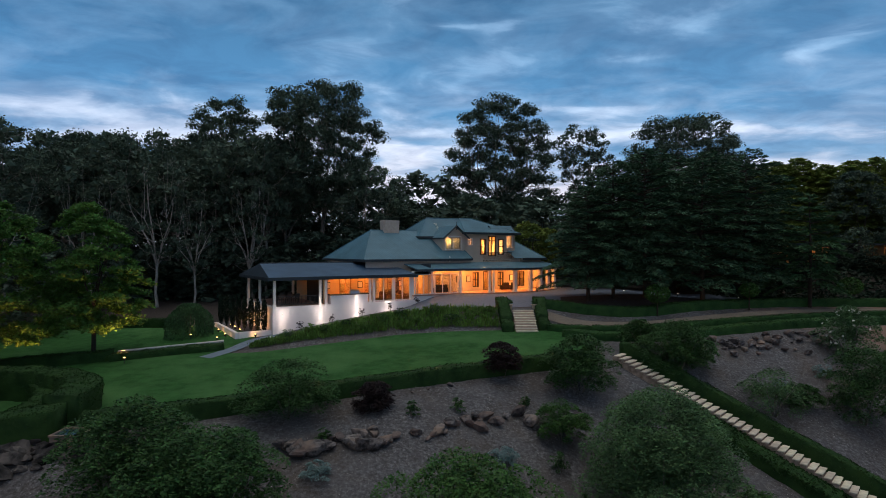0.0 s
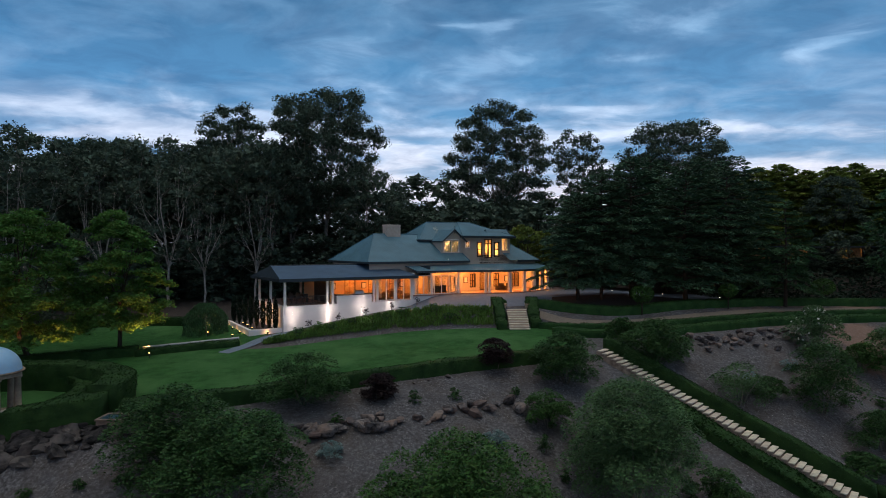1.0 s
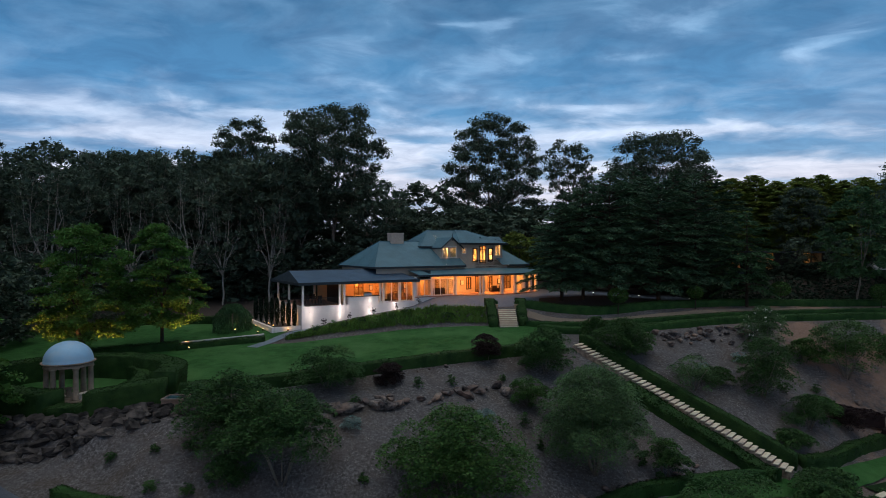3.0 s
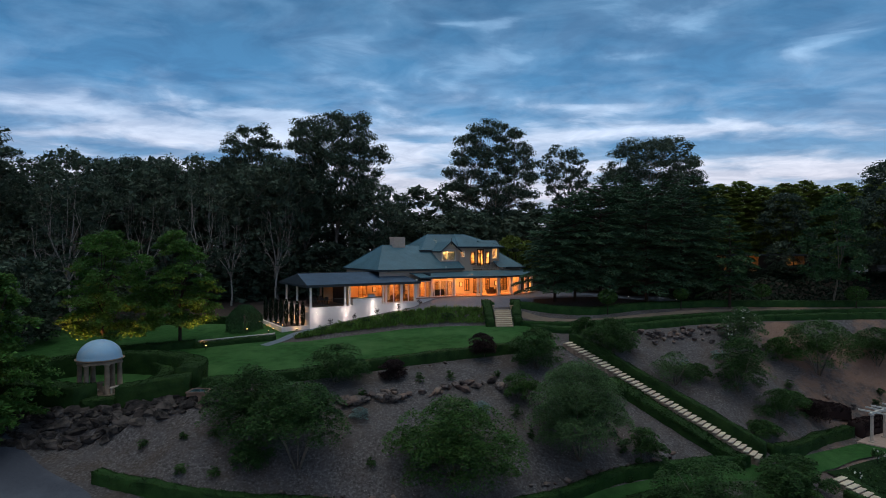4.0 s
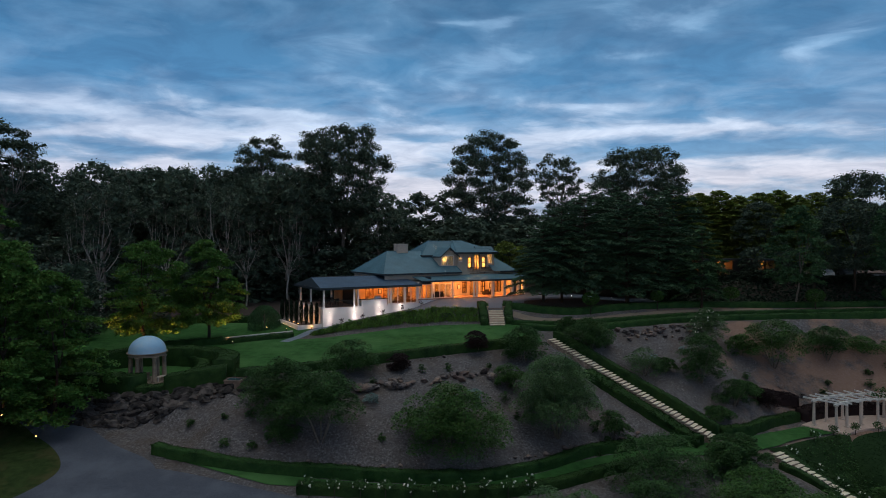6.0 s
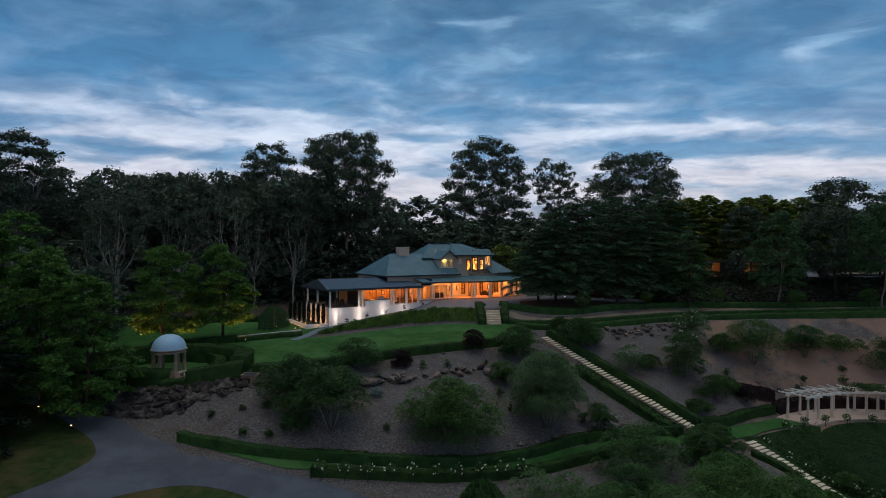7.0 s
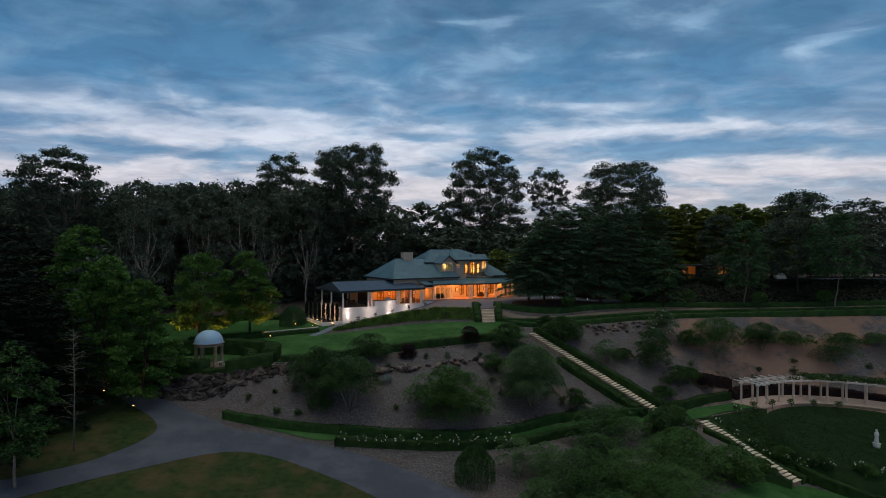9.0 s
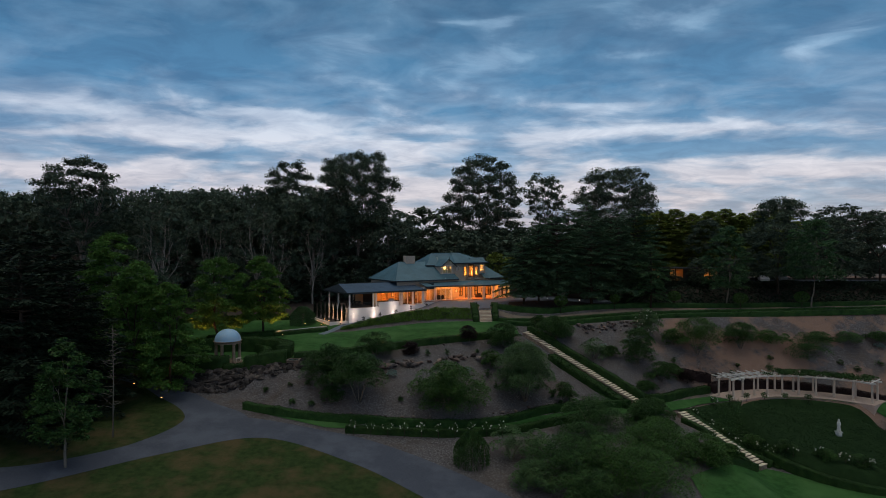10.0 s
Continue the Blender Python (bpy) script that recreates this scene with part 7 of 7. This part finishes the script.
for k in range(7):
    a = rng.uniform(0, 6.283, n)
    ln = rng.uniform(0.25, 0.62, n) * (0.45 + 0.9 * clumpy)
    lean = rng.uniform(0.15, 0.6, n)
    root = base + np.column_stack([rng.normal(scale=0.12, size=n), rng.normal(scale=0.12, size=n), np.zeros(n)])
    tip = root + np.column_stack([np.cos(a) * lean * ln, np.sin(a) * lean * ln, ln * 0.85])
    mid = (root + tip) / 2 + np.array((0, 0, 0.12))
    side = np.column_stack([-np.sin(a), np.cos(a), np.zeros(n)]) * 0.036
    blades.append(np.stack([root, mid + side, tip, mid - side], 1))
thing("strap_planting", "dense strap-leaved planting on the bank", "planting", kind="stuff", mesh=quads("strap_planting", np.concatenate(blades), BANK_LEAF))

for k in range(13):
    f = (k + 0.5) / 13
    q = 0.25 + 0.5 * ((k * 7) % 5) / 4
    x, y = (1 - q) * line(toe, np.array([f]))[0] + q * line(top, np.array([f]))[0]
    w = 0.9 + 0.5 * ((k * 3) % 4) / 3
    shrub("bank_shrub", x, y, w * 1.3, w * 0.75, "loose green perennial among strap leaves on the bank", 400 + k, (BRIGHT_LEAF, SHRUB_LEAF, BANK_LEAF)[k % 3], 700, 0.13, 3, 0.05, "shrub", "perennials on the bank", 0.5, 16)
for k in range(5):
    p = place_house @ Vector((-12.4 + 3.1 * k, -1.2, 0))
    shrub("wall_rose", p.x, p.y, 0.7, 1.0, "small dark rose bush against the white wall", 420 + k, PURPLE_LEAF, 260, 0.12, 3, 0.3, "rose", "roses along the white wall", 0.5, 9)

# ---- roses ----


def rose_standard(x, y, tall, seed, label, group):
    r = np.random.default_rng(seed)
    ob = thing("rose_bush", label, "rose", group, at=pose(x, y, float(height(x, y))))
    part("stem", Geo().tube([(0, 0, -0.2), (0.03, 0, tall * 0.6)], [0.04, 0.03], 6).mesh("stem", DARK_BARK), ob)
    p = clump_points(r, (0, 0, tall * 0.75), (0.5, 0.5, 0.4), 260, 0.2)
    part("leaves", quads("leaves", leaf_quads(r, p, 0.14), SHRUB_LEAF), ob)
    p = clump_points(r, (0, 0, tall * 0.8), (0.62, 0.62, 0.45), 7, 0.8)
    f = np.concatenate([leaf_quads(r, p + r.normal(scale=0.03, size=p.shape), 0.14, 0, 0.2, 1.0) for _ in range(3)])
    part("flowers", quads("flowers", f, PETAL), ob, "white rose flowers", "stuff")


for i, p in enumerate(along([(-9.5, 18.2), (-3, 18.5), (2, 19.0), (7, 20.4)], 1.7)):
    rose_standard(p[0], p[1], 1.6, 400 + i, "standard rose with white flowers along a low hedge", "standard roses")
for i, p in enumerate([(33.2, 30.6), (34.4, 29.0), (35.6, 27.4), (36.6, 25.6), (37.6, 24.0), (38.6, 22.4), (40.2, 20.6), (42.6, 19.6), (44.8, 18.6), (47.0, 18.0), (49.4, 17.4), (33.6, 20.6), (32.0, 22.8), (28.8, 30.4), (36.8, 33.0), (39.6, 34.4), (42.4, 35.2), (45.2, 35.8), (48.2, 36.0), (51.2, 35.6)]):
    rose_standard(p[0], p[1], 1.1, 430 + i, "low rose bush with white flowers beside the rose garden", "roses of the rose garden")
r = np.random.default_rng(9)
p = clump_points(r, (0, 0, 2.5), (1.9, 1.9, 1.9), 34, 0.9)
f = np.concatenate([leaf_quads(r, p + r.normal(scale=0.05, size=p.shape), 0.17, 0, 0.2, 1.0) for _ in range(4)])
part("flowers", quads("flowers", f, PETAL), rose, "white rose flowers", "stuff")
n = 24000
a, q = r.uniform(0, 6.283, n), 10.7 * np.sqrt(r.uniform(0, 1, n))
c = drape(np.column_stack([48.4 + q * np.cos(a), 25.5 + q * np.sin(a)]), 0.15) + r.normal(scale=0.12, size=(n, 3))
bed = Geo()
for k in range(25):
    for m in range(61):
        t = 6.283 * m / 60
        bed.v.append((48.4 + 10.9 * k / 24 * math.cos(t), 25.5 + 10.9 * k / 24 * math.sin(t), 0))
bed.f = [(61 * k + m, 61 * (k + 1) + m, 61 * (k + 1) + m + 1, 61 * k + m + 1) for k in range(24) for m in range(60)]
bed.v = [tuple(q) for q in drape(np.array(bed.v)[:, :2], 0.10)]
thing("rose_lawn", "dark green circular bed round the statue", "planting", kind="structure", mesh=bed.mesh("rose_lawn", BED_GREEN, True))
thing("rose_border", "dark green planted border between the lower steps and the round bed", "planting", kind="structure",
      mesh=ruled("rose_border", [(31.2, 31.2), (33.2, 28.4), (35.2, 25.2), (38.2, 20.4)], [(42, 35.6), (39.6, 31), (38.2, 25.5), (40.4, 19.2)], BED_GREEN, 0.09, 0.5, 10))
u, w = r.uniform(0, 1, 5200), r.uniform(0, 1, 5200)
edge = lambda q, t: np.column_stack([np.interp(t, np.linspace(0, 1, 4), [k[j] for k in q]) for j in (0, 1)])
border = edge([(31.6, 30.6), (33.5, 28.0), (35.4, 25.0), (38.2, 20.6)], u) * (1 - w)[:, None] + edge([(41.6, 35.2), (39.4, 31), (38.4, 25.5), (40.2, 19.4)], u) * w[:, None]
border = drape(border, 0.2) + r.normal(scale=0.14, size=(5200, 3))
thing("border_planting", "leafy green border planting beside the lower steps", "planting", kind="stuff", mesh=quads("border_planting", leaf_quads(r, border, 0.18, 0, 0.5, 0.7), CLIMBER_LEAF))
thing("rose_bed", "dark green low planting filling the rose garden", "planting", kind="stuff", mesh=quads("rose_bed", leaf_quads(r, c, 0.15, 0, 0.6, 0.9)[:, :3], BED_GREEN))

for i, (x, y, w, h) in enumerate(((36.2, 28.4, 2.4, 1.2), (38.0, 25.0, 2.6, 1.3), (40.0, 21.8, 2.4, 1.2), (43.2, 19.6, 2.4, 1.1), (46.4, 18.4, 2.4, 1.2), (50.0, 17.4, 2.4, 1.2))):
    shrub("shrub", x, y, w, h, "low leafy shrub among the border roses", 520 + i, (SHRUB_LEAF, BRIGHT_LEAF)[i % 2], 1400, 0.16, 4, 0.05, "shrub", "border shrubs of the rose garden", 0.6, 20)

# ---- garden lights ----


def spike_light(x, y, power, aim, label, lift=0.0):
    z = float(height(x, y)) + lift
    ob = thing("garden_light", label, "garden light", "garden lights", at=pose(x, y, z))
    part("spike", Geo().tube([(0, 0, -0.2), (0, 0, 0.3)], [0.03, 0.03], 8).mesh("spike", BLACK_METAL), ob)
    part("head", Geo().lathe([(0.06, 0.28), (0.10, 0.32), (0.11, 0.45), (0.09, 0.46)], sides=12).mesh("head", BLACK_METAL), ob)
    part("lens", Geo().lathe([(0.07, 0.462), (0.065, 0.49), (0.03, 0.51)], sides=12).mesh("lens", LENS), ob, "glowing lamp lens")
    beam("garden_beam", (x, y, z + 0.75), aim, power, (1.0, 0.43, 0.13), 95, 0.7)


for x, y, power, aim in ((-24.8, 46.0, 1700, (-27.0, 47.8, 3.2)), (-30.8, 43.0, 900, (-32.6, 45.2, 2.8)), (-37.2, 41.8, 1400, (-35.4, 44.6, 2.6)), (-33.3, 24.0, 140, (-34.4, 26.6, 3)), (-42.8, 30.2, 25, (-41.8, 29.2, -2.0)), (-37.8, 26.3, 25, (-36.8, 25.3, -2.0)), (-20.1, 52.6, 60, (-20.0, 51.6, -2.4)), (-26.0, 48.3, 60, (-25.8, 47.3, -3.0)), (-23.2, 54.4, 45, (-24, 56, 1.5))):
    spike_light(x, y, power, aim, "small glowing garden spotlight on a spike")
for i in range(4):
    u = (i + 0.5) / 4
    p = place_house @ Vector((-16.6, 1.2 + 7.8 * u, 0))
    t = place_house @ Vector((-14.7, 1.2 + 7.8 * u, -0.4))
    spike_light(p.x, p.y, 170, tuple(t), "small warm uplight among the cypresses", -0.25)
for s, w in ((-18.35, 8.6), (-18.35, 5.2), (-18.35, 2.2), (-16.2, -0.15)):
    p, t = place_house @ Vector((s, w, 0)), place_house @ Vector((s + (0.6 if s < -17 else 0.1), w + (0.0 if s < -17 else 0.7), -2.2))
    spike_light(p.x, p.y, 30, tuple(t), "small warm spotlight washing the low white wall", -0.15)
for x, y in ((20.2, 66), (26.6, 67), (33, 66)):
    ob = thing("path_light", "tiny white light beneath the conifers", "garden light", "path lights", at=pose(x, y, float(height(x, y))))
    part("spike", Geo().tube([(0, 0, -0.2), (0, 0, 0.4)], [0.02, 0.02], 6).mesh("spike", BLACK_METAL), ob)
    part("lens", Geo().lathe([(0.03, 0.4), (0.035, 0.43), (0.02, 0.46)], sides=10).mesh("lens", SPARK), ob)

# ---- terrace furniture ----


def at_house(s, w, z, turn=0.0):
    return place_house @ pose(s, w, z, 0, 0, turn)


tb = thing("dining_table", "dark outdoor dining table on the terrace", "table", at=at_house(-12, 4.2, TERR_Z))
part("tabletop", Geo().box(-1.2, -0.55, 0.70, 1.2, 0.55, 0.76).mesh("tabletop", DARK_TIMBER), tb)
leg = Geo().box(-0.04, -0.04, 0, 0.04, 0.04, 0.70).mesh("leg", DARK_TIMBER)
for x in (-1.1, 1.1):
    for y in (-0.45, 0.45):
        part("leg", leg, tb, at=pose(x, y, 0))


def chair(m, mat, label, group):
    ob = thing("dining_chair", label, "chair", group, at=m)
    part("seat", Geo().box(-0.24, -0.24, 0.42, 0.24, 0.24, 0.47).mesh("seat", mat), ob)
    part("backrest", Geo().box(-0.24, 0.2, 0.55, 0.24, 0.24, 0.95).mesh("backrest", mat), ob)
    l = Geo().box(-0.02, -0.02, 0, 0.02, 0.02, 0.42).mesh("leg", mat)
    for x in (-0.21, 0.21):
        for y in (-0.21, 0.21):
            part("leg", l, ob, at=pose(x, y, 0))
    return ob


first = chair(at_house(-12.9, 3.2, TERR_Z, 180), DARK_TIMBER, "dark outdoor dining chair on the terrace", "terrace chairs")
for s, w, t in ((-12.1, 3.2, 180), (-11.3, 3.2, 180), (-12.9, 5.2, 0), (-12.1, 5.2, 0), (-11.3, 5.2, 0)):
    copy_thing(first, at_house(s, w, TERR_Z, t))
first = chair(at_house(-3.6, 1.9, TERR_Z, 160), TIMBER, "timber dining chair inside the sunroom", "sunroom chairs")
for s, w, t in ((-2.7, 1.7, 190), (-1.5, 2.0, 170), (-0.6, 1.8, 200), (-3.0, 3.4, 0), (-1.2, 3.4, 10)):
    copy_thing(first, at_house(s, w, TERR_Z, t))
tb = thing("dining_table", "timber dining table inside the sunroom", "table", at=at_house(-2.2, 2.7, TERR_Z))
part("tabletop", Geo().box(-1.5, -0.5, 0.70, 1.5, 0.5, 0.76).mesh("tabletop", TIMBER), tb)
part("pedestal", Geo().box(-0.5, -0.2, 0, 0.5, 0.2, 0.7).mesh("pedestal", TIMBER), tb)
bq = thing("barbecue", "stainless steel barbecue on the counter", "barbecue", at=at_house(-6.3, 0.45, 1.53))
part("body", Geo().box(-0.55, -0.3, 0, 0.55, 0.3, 0.14).mesh("body", STEEL), bq)
hood = Geo()
for x in (-0.5, 0.5):
    hood.v += [(x, 0.28 * math.cos(radians(a)), 0.14 + 0.26 * math.sin(radians(a))) for a in range(0, 181, 20)]
hood.f = [(k, k + 1, k + 11, k + 10) for k in range(9)] + [tuple(range(9, -1, -1)), tuple(range(10, 20))]
part("hood", hood.mesh("hood", STEEL), bq, "rounded steel hood")
for s, w in ((3.9, 1.2), (4.8, 1.3), (14.2, 0.6), (13.2, 0.9)):
    ob = thing("armchair", "dark cushioned armchair on the verandah", "armchair", "verandah armchairs", at=at_house(s, w, VER_Z, 170))
    part("seat", Geo().box(-0.38, -0.36, 0.12, 0.38, 0.36, 0.44, chamfer=0.05).mesh("seat", DARK_TIMBER), ob)
    part("backrest", Geo().box(-0.38, 0.26, 0.44, 0.38, 0.42, 0.95, chamfer=0.05).mesh("backrest", DARK_TIMBER), ob)
    for x in (-0.42, 0.42):
        part("armrest", Geo().box(x - 0.05, -0.36, 0.1, x + 0.05, 0.36, 0.62, chamfer=0.03).mesh("armrest", DARK_TIMBER), ob)


# ---- pots ----
def pot(x, y, z, s, label):
    ob = thing("planter", label, "planter", "planters", at=pose(x, y, z) @ Matrix.Diagonal((s, s, s, 1)))
    part("pot", Geo().lathe([(0.22, 0), (0.3, 0.3), (0.36, 0.55), (0.4, 0.58), (0.4, 0.64), (0.34, 0.64)], sides=18).mesh("pot", SANDSTONE, True), ob)
    r = np.random.default_rng(int(x * 10) % 97)
    part("plant", quads("plant", leaf_quads(r, clump_points(r, (0, 0, 0.9), (0.4, 0.4, 0.35), 260, 0.2), 0.16), SHRUB_LEAF), ob)


OLD_STONE = material("weathered_stone", (0.27, 0.19, 0.15), 0.9, (0.15, 0.105, 0.085), 3, 0.6, 0.5, 12)
WATER = material("still_water", (0.05, 0.10, 0.13), 0.12, (0.035, 0.08, 0.11), 2, 0.3, 0.1, 6, spec=0.6)
ob = thing("stone_basin", "square brown stone water basin at the end of the lawn hedge", "basin", at=pose(-19.2, 30.6, float(height(-19.2, 31.2)) - 0.6))
part("base", Geo().box(-0.75, -0.65, -0.8, 0.75, 0.65, 0.9).mesh("base", OLD_STONE), ob)
part("rim", Geo().box(-0.8, -0.7, 0.9, 0.8, -0.55, 1.0).box(-0.8, 0.55, 0.9, 0.8, 0.7, 1.0).box(-0.8, -0.549, 0.9, -0.66, 0.549, 1.0).box(0.66, -0.549, 0.9, 0.8, 0.549, 1.0).mesh("rim", OLD_STONE), ob)
part("water", Geo().box(-0.66, -0.548, 0.904, 0.66, 0.548, 0.96).mesh("water", WATER), ob, "still water mirroring the sky")
part("spout", Geo().tube([(0, -0.66, 0.45), (0, -0.74, 0.45)], [0.05, 0.05], 8).mesh("spout", STEEL), ob)
for x, y in ((6.5, 57.6), (8.95, 57.7)):
    pot(x, y, 0.12, 0.8, "stone urn with a small plant at the top of the steps")

# ---- far pavilion, cars ----
PAV_Z = float(height(53.5, 78))
pav = thing("pavilion", "low distant building with warmly lit openings", "building", at=pose(53.5, 78, PAV_Z, 0, 0, -6))
part("wall", Geo().box(-8, 3.6, 0, 7, 3.9, 3.2).mesh("wall", INNER), pav)
part("roof", Geo().box(-8.6, -0.6, 3.25, 7.6, 4.4, 3.5).mesh("roof", FASCIA), pav, "dark flat roof")
part("floor", Geo().box(-8.4, -0.4, -1.0, 7.4, 4.2, 0.45).mesh("floor", PAVING), pav)
# black panels stand in for the dark tree masses between the openings
for s0, s1 in ((-8, -7.75), (-7.3, -5.1), (-2.4, 1.8), (4.6, 7)):
    part("front_panel", Geo().box(s0, 0, 0.45, s1, 0.3, 3.25).mesh("front_panel", BLACK_METAL), pav, "black panel standing in for dark trees between the openings")
for s0 in (-4.0, 2.9):
    part("pier", Geo().box(s0, 0.02, 0.46, s0 + 0.16, 0.2, 3.24).mesh("pier", DARK_TIMBER), pav)
    part("rail", Geo().box(s0 - 1.05, 0.05, 1.25, s0 + 1.6, 0.12, 1.33).mesh("rail", DARK_TIMBER), pav)
for s0 in (-4.2, 3.0):
    lamp("pavilion_lamp", (s0, 2.2, 2.7), 60, parent=pav)


def car(x, y, turn, paint, label):
    ob = thing("car", label, "car", "parked cars", at=pose(x, y, float(height(x, y)) + 0.05, 0, 0, turn))
    side = [(-2.15, 0.35), (-2.2, 0.75), (-1.9, 0.95), (-1.2, 1.02), (-0.7, 1.45), (0.9, 1.5), (1.7, 1.05), (2.15, 0.9), (2.2, 0.4)]
    g = Geo()
    for y0 in (-0.88, 0.88):
        g.v += [(a, y0 * (1 if z < 1.1 else 0.82), z) for a, z in side]
    m = len(side)
    g.f = [(k, k + 1, k + 1 + m, k + m) for k in range(m - 1)] + [tuple(range(m - 1, -1, -1)), tuple(range(m, 2 * m)), (m - 1, 0, m, 2 * m - 1)]
    part("body", g.mesh("body", paint), ob)
    for a in (-1.35, 1.4):
        for b in (-0.85, 0.85):
            part("wheel", Geo().tube([(a, b - 0.1, 0.33), (a, b + 0.1, 0.33)], [0.33, 0.33], 14).mesh("wheel", BLACK_METAL), ob)
    glass = Geo().face((-0.98, -0.7, 1.1), (-0.98, 0.7, 1.1), (-0.72, 0.68, 1.42), (-0.72, -0.68, 1.42)).face((-0.7, -0.86, 1.06), (1.4, -0.86, 1.1), (0.9, -0.745, 1.44), (-0.6, -0.745, 1.42))
    part("window", glass.mesh("window", BLACK_METAL), ob)


CAR_WHITE = material("white_car_paint", (0.7, 0.7, 0.72), 0.3, (0.66, 0.66, 0.68), 2, 0.3, spec=0.6)
CAR_GREY = material("grey_car_paint", (0.18, 0.19, 0.2), 0.3, (0.15, 0.16, 0.17), 2, 0.3, spec=0.6)
car(71.5, 84.5, 70, CAR_WHITE, "white car parked beneath the trees")
car(76, 85.5, 75, CAR_GREY, "grey car parked beneath the trees")
